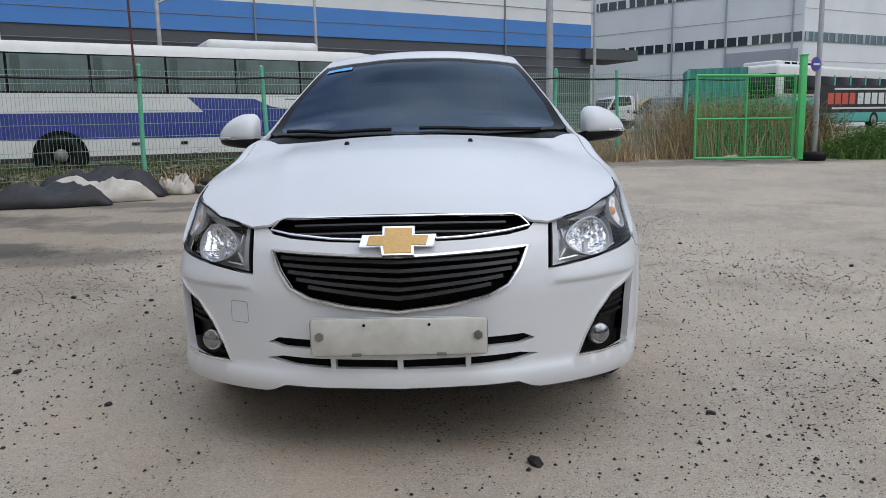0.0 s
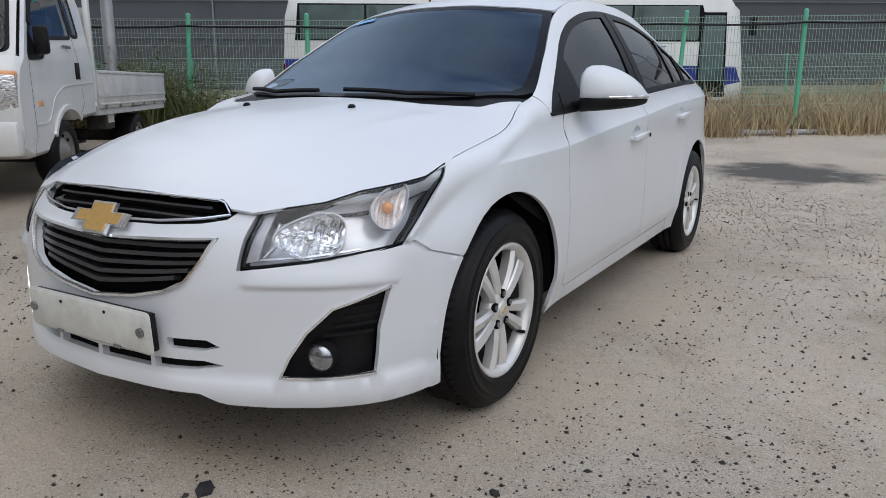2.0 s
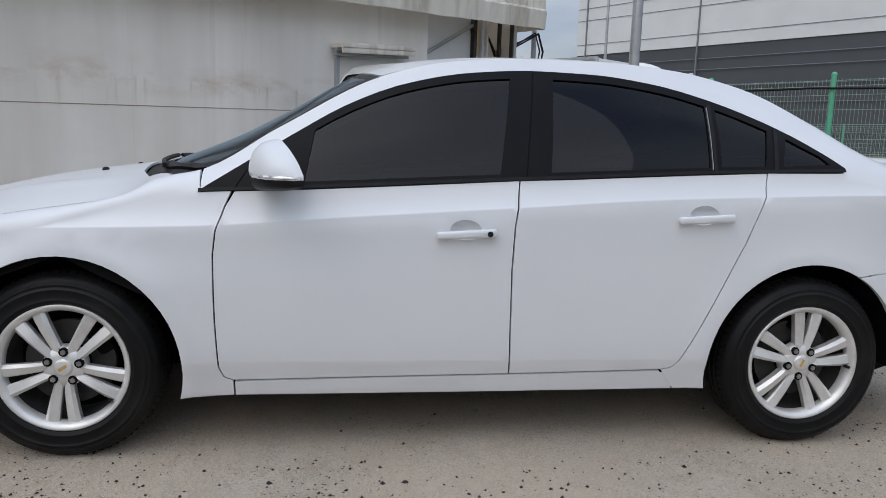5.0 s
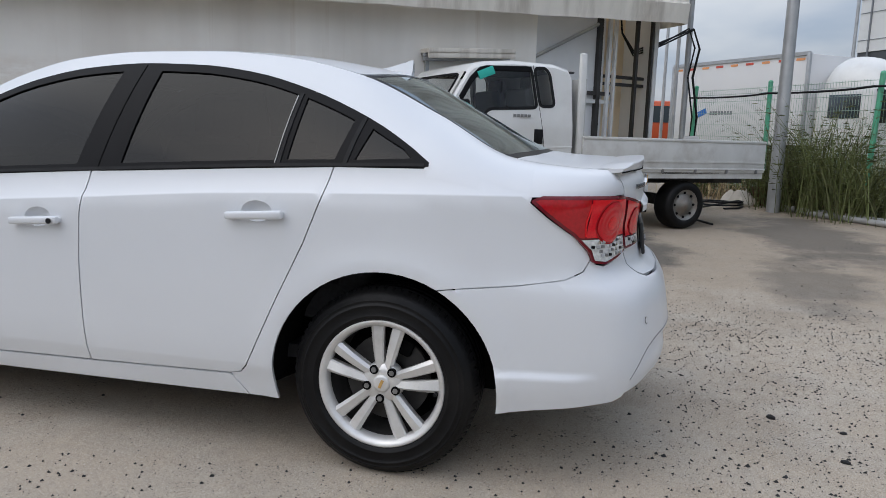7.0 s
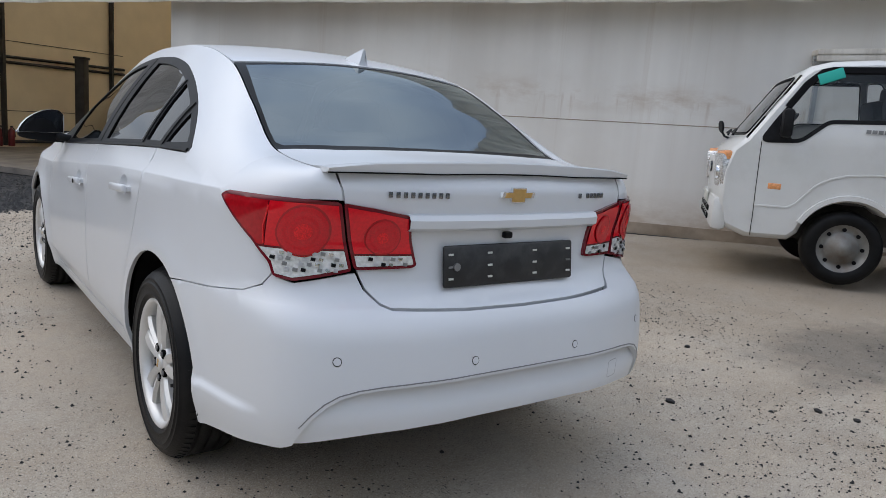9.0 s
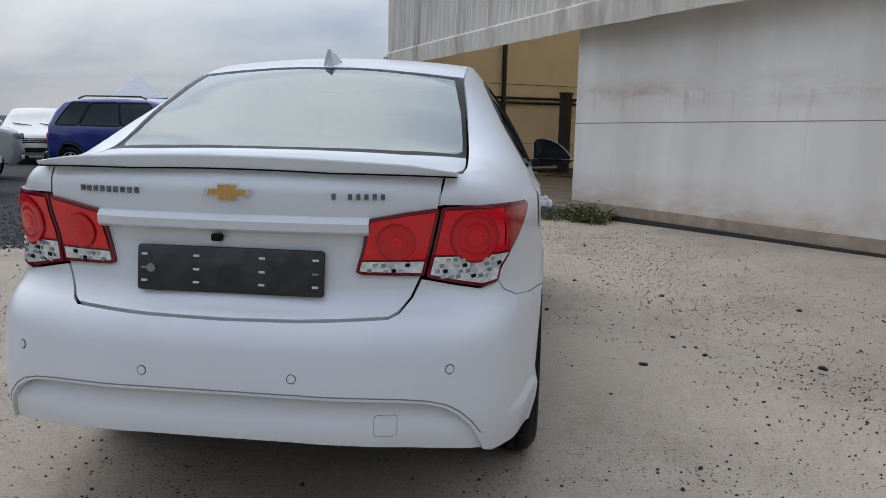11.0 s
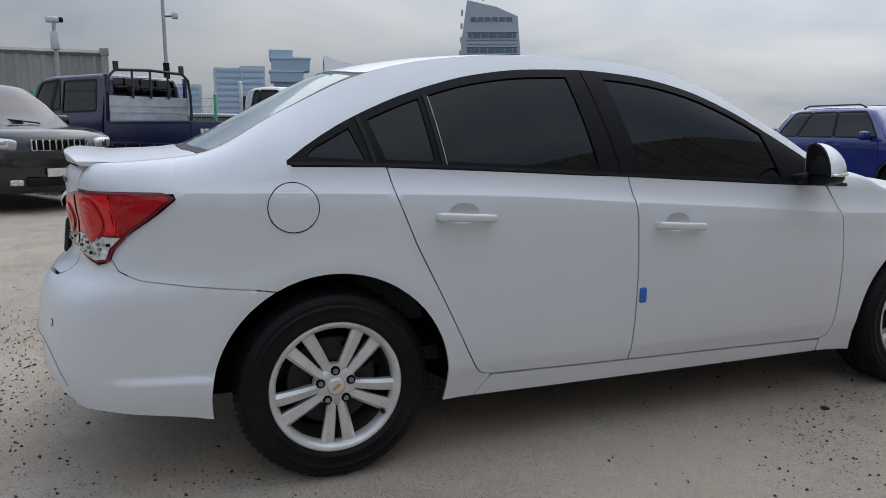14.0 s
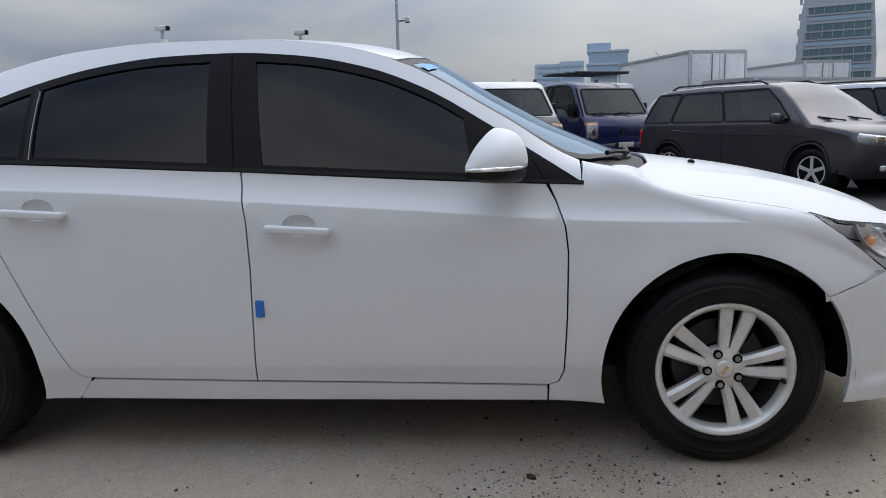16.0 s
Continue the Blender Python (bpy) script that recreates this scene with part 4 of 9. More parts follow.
# badge: gold bow-tie shape with a bright rim
def bowtie(name, place, w, h, m_rim, m_fill, parent):
    def outline(k):
        a, b, c = w / 2 * (1 if k == 1 else .80), h / 2 * k, .22 * w
        g = .21 * h * (1 if k == 1 else .82)
        return [(-a, -g * .9), (-c * k, -g * .9), (-c * k * .9, -b), (c * k * .95, -b), (c * k * .95, -g * .9), (a * .92, -g * .9), (a, g), (c * k, g), (c * k, b), (-c * k * .9, b), (-c * k * .9, g), (-a * .92, g)]
    obs = []
    for nm, lp, d0, d1, m in ((name, outline(1.0), 0, .010, m_rim), ("badge_fill", outline(.86), .004, .0125, m_fill)):
        bm = bmesh.new()
        lo, hi = [bm.verts.new((p[0], -d0, p[1])) for p in lp], [bm.verts.new((p[0] * .97, -d1, p[1] * .97)) for p in lp]
        bm.faces.new(hi)
        for i in range(12):
            bm.faces.new((lo[i], lo[(i + 1) % 12], hi[(i + 1) % 12], hi[i]))
        bmesh.ops.transform(bm, matrix=place, verts=bm.verts)
        obs.append(part(nm, bm, m, obs[0] if obs else parent))
    tagged(obs[0], "gold badge with a chrome rim")


bowtie("badge", pose(0, -.842, .678, -32, 0, 0), .235, .096, M_CHROME, M_GOLD, car)
bowtie("badge", pose(0, 3.513, 1.004, 4, 0, 180), .135, .046, M_CHROME, M_GOLD, boot)
# number plates, both bare of writing
pl = box("front_plate", (.520, .018, .116), (0, -.912, .409), M_PLATE, car, "blank scuffed white number plate panel", bevel=.012, rot=(3, 0, 0))
box("plate_holder", (.505, .022, .104), (0, -.896, .409), M_BLACK, pl, rot=(3, 0, 0), bevel=.004)
for x in (-.232, .232):
    cyl("plate_bolt", .014, .010, (x, -.923, .413), M_STEEL, pl, rot=(93, 0, 0), seg=6)
for x in (-.10, .09):
    cyl("plate_hole", .0045, .004, (x, -.923, .446), M_GAP, pl, rot=(93, 0, 0), seg=10)
for x in (-.125, .125):
    box("plate_clip", (.028, .006, .010), (x, -.919, .356), M_STEEL, pl, bevel=.002)
rp = box("rear_plate_holder", (.515, .014, .122), (0, 3.515, .796), mat("worn_black_plate_holder", (.02, .02, .021), .45, vary=.3, vscale=18, dirt=(.11, .11, .1), dscale=9, damt=.35), car, "empty black rear plate holder", bevel=.008, rot=(7, 0, 0))
for x in (-.235, -.09, .09, .235):
    for z in (.832, .796, .762):
        if abs(x) > .2 or z > .0:
            box("holder_slot", (.016, .003, .006), (x, 3.5235 - (z - .796) * .123, z), M_PLATE if abs(x) < .2 or z != .796 else M_STEEL, rp, rot=(7, 0, 0))
cyl("holder_bolt", .012, .008, (.215, 3.524, .796), M_STEEL, rp, rot=(97, 0, 0), seg=10)
box("rear_camera", (.030, .020, .020), (.03, 3.520, .884), M_TRIM, car, bevel=.005)
# raised chrome lettering strips, as plain marks
for x0, ws_ in ((.255, .17), (-.345, .125)):
    k = 9 if x0 > 0 else 7
    for i in range(k):
        if x0 < 0 and i == 5:
            continue
        x = x0 + ws_ * (i / (k - 1)) if x0 > 0 else x0 - .06 + ws_ * (i / (k - 1))
        y = body_ring(s_rear(abs(x), 1.0), 1.0)[1]
        box("badge_mark", (ws_ / k * .60, .005, .016), (x, y + .002, 1.0), M_LETTER, boot, bevel=.001)

# --- tail ---
back = lambda q, z: body_ring((S_END - abs(q)) * (-1 if q >= 0 else 1), z)
half_tail = [(S_END - s, z) for s, z in
             ring_rear([(0, .6775), (.2, .6795), (.43, .6885), (.455, .6985), (.485, .7345), (.505, .780), (.52, .778), (.60, .762), (.66, .750), (.69, .760)])
             + [(s_of_y(3.350, .779), .779), (s_of_y(3.3265, .7365), .7365), (s_of_y(3.27, .7105), .7105), (s_of_y(3.12, .6885), .6885), (s_of_y(2.905, .6665), .6665)]
             + [(s_of_y(p[0], p[1]), p[1]) for p in arch(2.685, 61.4, -8, n=14)]
             + [(s_of_y(3.12, .27), .268), (s_of_y(3.20, .28), .279)] + ring_rear([(.715, .308), (.692, .322), (.672, .37), (.65, .41), (.62, .442), (.585, .464), (.54, .477), (.47, .485), (.38, .490), (.2, .495), (0, .497)])]
SENSORS = ((.594, .566), (.20, .545))
rear_bumper = panel("rear_bumper", back, shrink(mirrored(half_tail), GAP * .6), M_PAINT, car, step=.03, lip=.022,
                    lines=[[(sd * (S_END - s_of_y(2.685 + r * math.cos(radians(a)), .315 + r * math.sin(radians(a)))), .315 + r * math.sin(radians(a))) for a in range(-8, 66, 4)] for r in (.424, .438) for sd in (1, -1)]
                    + [[(sd * (S_END - s_of_y(3.06 + k * .03, z)), z) for k in range(12)] for z in (.380, .388, .394, .400, .406, .412, .420) for sd in (1, -1)])[0]
for x, z in SENSORS:
    for sd in (1, -1):
        q = S_END - s_rear(x, z)
        rr = [(q + .0125 * math.cos(a * math.pi / 8), z + .0125 * math.sin(a * math.pi / 8)) for a in range(16)]
        ri = [(q + .0105 * math.cos(a * math.pi / 8), z + .0105 * math.sin(a * math.pi / 8)) for a in range(16)]
        sn = panel("parking_sensor", back, [(p[0] * sd, p[1]) for p in rr][::sd], M_GAP, rear_bumper, step=.02, lip=0, off=.0012)[0]
        panel("sensor_cap", back, [(p[0] * sd, p[1]) for p in ri][::sd], M_PAINT, sn, step=.02, lip=0, off=.002)
# the lower valance: set back under an arched step
val = TR([(0, .372), (.2, .370), (.34, .364), (.5, .353), (.6, .342), (.69, .324), (.706, .326), (.680, .38), (.656, .418), (.625, .450), (.59, .472), (.54, .485), (.47, .493), (.38, .498), (.2, .503), (0, .505)])
panel("lower_valance", back, mirrored(val), M_PAINT, rear_bumper, step=.03, lip=.02, off=lambda u, v: -.030 + .020 * ramp01(.47, .40, v), label="recessed lower bumper valance")
# thin grey line puts the step's shade along the valance into colour
for sd in (1, -1):
    bar_on("valance_line", back, [(sd * p[0], p[1] + .001) for p in val[7:]], .0035, .001, M_SEAM_SHADE, rear_bumper, off=.0004, step=.03)


def square_line(name, surf, q, z, w, off, sides):
    """The hairline round a square snap-in cover."""
    lp_ = rounded([(q - w, z - w), (q + w, z - w), (q + w, z + w), (q - w, z + w)], .012)
    panel(name, surf, lp_, M_SEAM_SHADE, car, holes=[shrink(lp_, .0016)], step=.03, lip=0, off=off, sides=sides)


square_line("tow_eye_cover", back, S_END - s_rear(.44, .42), .42, .031, -.010, (1,))
square_line("tow_eye_cover", NOSE, s_front(.50, .46), .46, .034, .0008, (-1,))
# tail lamps
lamp_o = TR([(.515, .785), (.60, .767), (.66, .755), (.70, .764)]) + [(S_END - s_of_y(3.335, .80), .80), (S_END - s_of_y(3.285, .855), .855), (S_END - s_of_y(3.205, .915), .915), (S_END - s_of_y(3.150, .960), .960), (S_END - s_of_y(3.18, .974), .974)] \
    + TR([(.73, .976), (.65, .977), (.558, .974), (.538, .89)])
lamp_i = TR([(.509, .788), (.552, .973), (.46, .960), (.366, .943), (.352, .87), (.334, .800), (.348, .793)])


for sd in (1, -1):
    def put(nm, lp, m, parent, off, step=.02, lip=.0, holes=(), label="", sd=sd):
        return panel(nm, back, lp, m, parent, holes=holes, step=step, lip=lip, off=off, label=label, sides=(sd,))[0]
    for nm, lp, cx, cz, r, zs, par in (("tail_lamp", lamp_o, .640, .893, .072, .846, car), ("boot_tail_lamp", lamp_i, .438, .882, .052, .834, boot)):
        base = put(nm, rounded(lp, .012), M_DKRED, par, .010, lip=.03, label="red and clear tail lamp")
        inn = shrink(lp, .009)
        q0 = S_END - s_rear(cx, cz)
        red = [p for p in dense(inn, .01)]
        hi = [(p[0], max(p[1], zs)) for p in red]
        lo = [(p[0], min(p[1], zs - .006)) for p in red]
        cut = q0 + r + .030
        if nm == "tail_lamp":                              # a darker tip beyond an upright joint
            tip_ = [(max(p[0], cut), p[1]) for p in hi]
            hi = [(min(p[0], cut - .004), p[1]) for p in hi]
            put("lens_tip", tip_, M_TIPRED, base, .0125)
            bar_on("lens_joint", back, [(cut - .001, zs + .004), (cut + .005, .90), (cut - .003, .955)], .005, .003, M_BRRED, base, off=.0125, sides=(sd,), step=.02)
        put("red_lens", hi, M_RED, base, .013)
        put("clear_lens", lo, M_PRISM, base, .012)
        for k_ in range(4 if nm == "tail_lamp" else 2):      # staggered dark and bright prisms
            zz = zs - .016 - k_ * .015
            qs = sorted(p[0] for p in dense(inn, .004) if abs(p[1] - zz) < .006)
            if len(qs) < 2 or qs[-1] - qs[0] < .04:
                continue
            for c_ in range(int((qs[-1] - qs[0] - .02) / .021)):
                qa = qs[0] + .012 + c_ * .021 + .008 * (k_ % 2)
                if (c_ * 7 + k_ * 5) % 4 and qa + .013 < qs[-1] - .006:
                    bar_on("prism", back, [(qa, zz), (qa + .012, zz + .002)], .010, .004, M_TRIM if (c_ * 3 + k_) % 5 == 0 else (M_LAMPGREY, M_REFL, M_STEEL)[(c_ + k_ * 2) % 3], base, off=.0122, sides=(sd,), step=.02)

        def dome(u, v, q0=q0, cz=cz, r=r):
            d_ = math.hypot(u - q0, v - cz) / r
            return .0150 + .006 * math.sqrt(max(0.0, 1 - d_ ** 2)) - .0022 * math.exp(-((d_ - .60) / .05) ** 2) - .0015 * math.exp(-((d_ - .34) / .05) ** 2)
        # the shading round the dome is put into this darker ring
        put("lens_ring", disc(q0, cz, r), M_TIPRED, base, .0145, lip=.004, holes=[disc(q0, cz, r * .90)])
        put("lens_dome", disc(q0, cz, r * .92), M_DOMERED, base, dome, step=.006)
        put("lens_eye", disc(q0, cz, r * .32), M_BRRED, base, lambda u, v: dome(u, v) + .0010, step=.008)

# the shoulder of each rear wing, between the lamp's top, the boot lid's side and the rail
def edge_at(pts, u):
    """A point at share u of a line of points."""
    d = [0.0]
    for a, b in zip(pts, pts[1:]):
        d.append(d[-1] + (b - a).length)
    return Vector([float(np.interp(u * d[-1], d, [p[k] for p in pts])) for k in range(3)])


sA, sB = s_of_y(3.150, .972), s_rear(.558, .980)
c_low = [Vector(body_ring(sA + (sB - sA) * k / 30, .9735 + .007 * k / 30)) for k in range(31)]
v0, v1 = fv(3.150, .972)[1], G_H
c_side = [Vector(flank(3.150, v0 + (v1 - v0) * k / 20)) for k in range(21)]
c_seam = [Vector(body_ring(s_rear(x, z), z)) for x, z in ((.558, .980), (.566, 1.0), (.576, 1.02), (.584, 1.04), (.589, 1.058))]
c_rail = [Vector((rail_x(y) + .002, y, rail_z(y))) for y in np.linspace(3.150, c_seam[-1].y - .02, 12)] + [c_seam[-1]]
c_rail[0] = c_side[-1]
NU, NW = 24, 14
v, f = [], []
for i in range(NU + 1):
    for j in range(NW + 1):
        u, w = i / NU, j / NW
        p = edge_at(c_low, u) * (1 - w) + edge_at(c_rail, u) * w + edge_at(c_side, w) * (1 - u) + edge_at(c_seam, w) * u \
            - (c_low[0] * (1 - u) * (1 - w) + c_low[-1] * u * (1 - w) + c_rail[0] * (1 - u) * w + c_rail[-1] * u * w)
        p += Vector((.6, .6, .5)).normalized() * (.022 * 16 * u * (1 - u) * w * (1 - w) * .6)
        v.append(tuple(p))
f = [(i * (NW + 1) + j, (i + 1) * (NW + 1) + j, (i + 1) * (NW + 1) + j + 1, i * (NW + 1) + j + 1) for i in range(NU) for j in range(NW)]
for sd in (1, -1):
    mesh_object("wing_shoulder", [(sd * p[0], p[1], p[2]) for p in v], f if sd > 0 else [q[::-1] for q in f], M_PAINT, car, "", True)

# fuel flap on the right rear wing
fc = (2.806, .922)
panel("fuel_flap_gap", flank, F(oval(*fc, .081, .079, 40)), M_GAP, car, holes=[F(oval(*fc, .0780, .0760, 40))], step=.02, lip=0, off=.0022, sides=(-1,))
panel("fuel_flap", flank, F(oval(*fc, .0778, .0758, 40)), M_PAINT, car, step=.03, lip=0, off=.0026, sides=(-1,), label="round white fuel flap")
# blue foam guard on the right front door
box("door_guard", (.018, .030, .058), (-.838, 1.506, .545), M_BLUE, car, "blue foam door edge guard", bevel=.006)

# mirrors
for sd in (1, -1):
    mm = Matrix.Diagonal((sd, 1, 1, 1)) @ Matrix.Translation((.796, .705, .990)) @ pose(0, 0, 0, 0, 0, 13)
    top = pchip([(0, .092), (.05, .110), (.14, .121), (.30, .122), (.50, .110), (.70, .086), (.88, .052), (1, .014)])
    deep = pchip([(0, .066), (.10, .086), (.35, .100), (.65, .092), (.88, .064), (1, .024)])

    def shell_bm(section, n=22):
        """A pod lofted outwards from the door: rounded ahead, cut flat behind."""
        b_ = bmesh.new()
        rows_ = []
        for i_ in range(n + 1):
            u_ = 1 - (1 - i_ / n) ** 1.5
            rows_.append([b_.verts.new((.246 * u_, .055 * u_ ** 2 + y_, z_)) for y_, z_ in section(u_)])
        k_ = len(rows_[0])
        for a_, c_ in zip(rows_, rows_[1:]):
            for q_ in range(k_):
                w_ = (q_ + 1) % k_
                b_.faces.new((a_[q_], a_[w_], c_[w_], c_[q_]))
        b_.faces.new(rows_[0]), b_.faces.new(rows_[-1][::-1])
        bmesh.ops.transform(b_, matrix=mm, verts=b_.verts)
        return b_
    hood_ = ((0, 1), (.20, .99), (.40, .95), (.58, .88), (.74, .77), (.86, .63), (.94, .47), (.985, .30), (1, .15), (.98, .04), (.93, 0), (.5, 0), (0, 0))
    foot_ = ((0, 0), (.93, 0), (.95, -.2), (.90, -.55), (.76, -.86), (.5, -1), (0, -1))
    mir = part("door_mirror", shell_bm(lambda u: [(-deep(u) * a, top(u) * b) for a, b in hood_]), M_PAINT, car, "white door mirror with black base", smooth=True, auto=50)
    part("mirror_base", shell_bm(lambda u: [(-deep(u) * a, -.003 + (.044 * (1 - u) ** .38 + .006) * b) for a, b in foot_]), M_BLACK, mir, smooth=True, auto=50)
    bm = bmesh.new()
    add_box(bm, (.13, .055, .040), (sd * .775, .715, .962), rot=(0, sd * -10, 0), bevel=.012)
    part("mirror_arm", bm, M_BLACK, mir, smooth=True, auto=50)
    lamp_path = [mm @ Vector((.246 * u, .055 * u ** 2 - deep(u) * a, .004)) for u, a in ((.45, 1), (.62, 1), (.76, 1), (.87, 1), (.95, 1), (.995, .9), (1.0, .3))]
    rail_ = sweep(lamp_path, [.004, .0065, .0075, .0075, .0075, .007, .005], 8)
    part("mirror_turn_lamp", rail_, M_CLEARL, mir, "clear turn-signal strip", smooth=True, auto=60)
    for nm_, k_, dz_, m_ in (("mirror_bezel", 1.0, .0015, M_BLACK), ("mirror_glass", .88, .0035, M_MIRROR)):
        lp_ = [(.246 * u, top(u)) for u in (.02, .1, .25, .45, .65, .8, .92, .99)] + [(.246 * u, .002) for u in (.99, .8, .5, .25, .02)]
        cx_, cz_ = .112, .058
        lp_ = [(cx_ + (x_ - cx_) * k_, cz_ + (z_ - cz_) * k_) for x_, z_ in lp_]
        bm = bmesh.new()
        pair_ = [[bm.verts.new((x_, .055 * (x_ / .246) ** 2 + d_, z_)) for x_, z_ in lp_] for d_ in (0.0, dz_)]
        bm.faces.new(pair_[0]), bm.faces.new(pair_[1][::-1])
        for i_ in range(len(lp_)):
            j_ = (i_ + 1) % len(lp_)
            bm.faces.new((pair_[0][i_], pair_[0][j_], pair_[1][j_], pair_[1][i_]))
        bmesh.ops.triangulate(bm, faces=bm.faces[:])
        bmesh.ops.transform(bm, matrix=mm, verts=bm.verts)
        part(nm_, bm, m_, mir)

# wipers, washer jets, aerial, windscreen sticker
for pts in ([(.55, .285), (.30, .222), (.02, .215)], [(-.10, .205), (-.35, .235), (-.58, .345)]):
    P = [Vector(top_skin(x, y)) + Vector((0, 0, .012)) for x, y in dense(pts, .08, closed=False)]
    tube("wiper", P, .009, M_BLACK, car, "black wiper blade", seg=6)
for x in (.235, -.26):
    p = top_skin(x, -.02)
    box("washer_jet", (.022, .030, .014), (p[0], p[1], p[2] + .005), M_BLACK, car, bevel=.004, taper=(.6, .6))
bm = bmesh.new()
fin = [(-.095, 0), (-.03, .030), (.018, .068), (.032, .070), (.036, .03), (.048, 0)]
L = [[bm.verts.new((sx * (.022 * (1 - z / .085)), y, z)) for y, z in fin] for sx in (-1, 1)]
bm.faces.new(L[0]), bm.faces.new(L[1][::-1])
for i in range(6):
    bm.faces.new((L[0][i], L[0][(i + 1) % 6], L[1][(i + 1) % 6], L[1][i]))
bmesh.ops.bevel(bm, geom=bm.edges[:], offset=.004, segments=2, affect='EDGES')
bmesh.ops.transform(bm, matrix=pose(0, 2.49, top_skin(0, 2.49)[2] - .006, -14, 0, 0), verts=bm.verts)
part("roof_aerial", bm, M_PAINT, car, "white shark-fin aerial", smooth=True, auto=50)
panel("windscreen_sticker", top_skin, [(-.50, .955), (-.36, .928), (-.355, .962), (-.485, .985)], M_STICK, car, step=.05, lip=0, off=.0005, label="light blue sticker")

# dark inner shell that closes the gaps, with a floor and arch liners
bm = bmesh.new()
fl = [(x * sd, y) for sd in (1,) for x, y in ((0, -.78), (.45, -.68), (.64, -.48), (.66, -.44), (.52, -.40), (.52, .40), (.74, .44), (.75, 1.4), (.74, 2.22), (.52, 2.28), (.52, 3.09), (.66, 3.12), (.58, 3.26), (.3, 3.34), (0, 3.35))]
full = fl + [(-x, y) for x, y in reversed(fl) if x > 0]
lo, hi = [bm.verts.new((x, y, .24)) for x, y in full], [bm.verts.new((x * .97, y, .60)) for x, y in full]
bm.faces.new(lo[::-1])
for i in range(len(full)):
    j = (i + 1) % len(full)
    bm.faces.new((lo[i], lo[j], hi[j], hi[i]))
part("underbody", bm, M_SHELL, car)
for sd in (1, -1):
    for ay in AXLES:
        v, f = [], []
        for i in range(25):
            a = radians(-4 + 188 * i / 24)
            for x in (.50, .815):
                v.append((sd * x, ay + .41 * math.cos(a), .315 + .41 * math.sin(a)))
        f = [(2 * i, 2 * i + 1, 2 * i + 3, 2 * i + 2) for i in range(24)]
        f.append(tuple(range(0, 50, 2)))
        mesh_object("arch_liner", v, f, M_SHELL, car)
for lp, off in ((bonnet, -.045), (lid_top, -.05)):
    panel("inner_panel", top_skin, shrink(lp, -.01), M_SHELL, car, step=.15, lip=0, off=off)
inner_side = [(-.30, .60), (-.26, .74), (.1, .80), (.45, .90), (1.5, .96), (2.5, 1.0), (2.9, 1.0), (3.3, .95), (3.35, .75), (3.1, .66), (2.685, .72), (2.3, .62), (2.2, .30), (1.4, .235), (.5, .235), (.42, .5), (0, .71)]
panel("inner_panel", flank, F(inner_side), M_SHELL, car, step=.12, lip=0, off=-.03, sides=(1, -1))
panel("inner_panel", back, mirrored([(0, .42), (.9, .40), (.9, .60), (.55, 1.0), (0, 1.05)]), M_SHELL, car, step=.12, lip=0, off=-.05)
panel("inner_panel", NOSE, mirrored([(0, .26), (.75, .26), (.75, .55), (.45, .60), (.45, .74), (0, .74)]), M_SHELL, car, step=.12, lip=0, off=-.07)

# white backing sheets added behind the seams to cover dark gaps
panel("sill_flange", flank, F([(2.06, .222), (2.06, .285), (2.19, .285), (2.225, .226)]), M_PAINT, car, step=.04, lip=0, off=-.004, sides=(1, -1))
panel("wing_flange", flank, F([(-.515, .605), (-.47, .60), (-.30, .545), (-.29, .60), (-.40, .66), (-.462, .662), (-.50, .640)]), M_PAINT, car, step=.04, lip=0, off=-.009, sides=(1, -1))
panel("wing_flange", flank, F([(2.93, .64), (3.12, .665), (3.27, .69), (3.31, .72), (3.28, .75), (3.12, .715), (2.93, .695)]), M_PAINT, car, step=.05, lip=0, off=-.009, sides=(1, -1))
for sd in (1, -1):
    panel("wing_flange", back, TR([(.47, .978), (.47, 1.055), (.578, 1.05), (.565, .978)]), M_PAINT, car, step=.03, lip=0, off=-.007, sides=(sd,))

# cabin
box("dashboard", (1.30, .34, .26), (0, .72, .86), M_DASH, car, bevel=.06)
for x in (.36, -.36):
    st = box("front_seat", (.48, .50, .16), (x, 1.42, .52), M_SEAT, car, bevel=.05)
    box("seat_back", (.46, .14, .58), (x, 1.72, .84), M_SEAT, st, rot=(-16, 0, 0), bevel=.05)
    box("head_rest", (.26, .10, .17), (x, 1.83, 1.20), M_SEAT, st, rot=(-10, 0, 0), bevel=.04)
bs = box("rear_bench", (1.24, .46, .16), (0, 2.25, .54), M_SEAT, car, bevel=.05)
box("seat_back", (1.24, .14, .56), (0, 2.58, .82), M_SEAT, bs, rot=(-22, 0, 0), bevel=.05)
box("parcel_shelf", (1.20, .50, .03), (0, 2.88, 1.015), M_DASH, bs)
v, f = lathe([(.185, -.012), (.197, 0), (.185, .012), (.173, 0)], 32, closed=True)
mesh_object("steering_wheel", [tuple(pose(.36, 1.03, .93, 0, 0, 90) @ pose(0, 0, 0, 0, 25, 0) @ Vector(p)) for p in v], f, M_DASH, car, "", True)
box("cabin_floor", (1.36, 2.4, .05), (0, 1.7, .36), M_DASH, car)
box("firewall", (1.36, .05, .60), (0, .46, .62), M_SHELL, car)
headliner = mirrored([(0, 1.05), (.46, 1.12), (.48, 1.8), (.47, 2.4), (0, 2.5)])
panel("headliner", top_skin, headliner, mat("grey_headliner", (.25, .25, .25), .9), car, step=.15, lip=0, off=-.03)


# the shade behind the spokes is put into this dark colour
M_WHEEL_SHADE = mat("shaded_wheel_inside", (.045, .042, .04), .7, metal=.2, vary=.3, vscale=20)


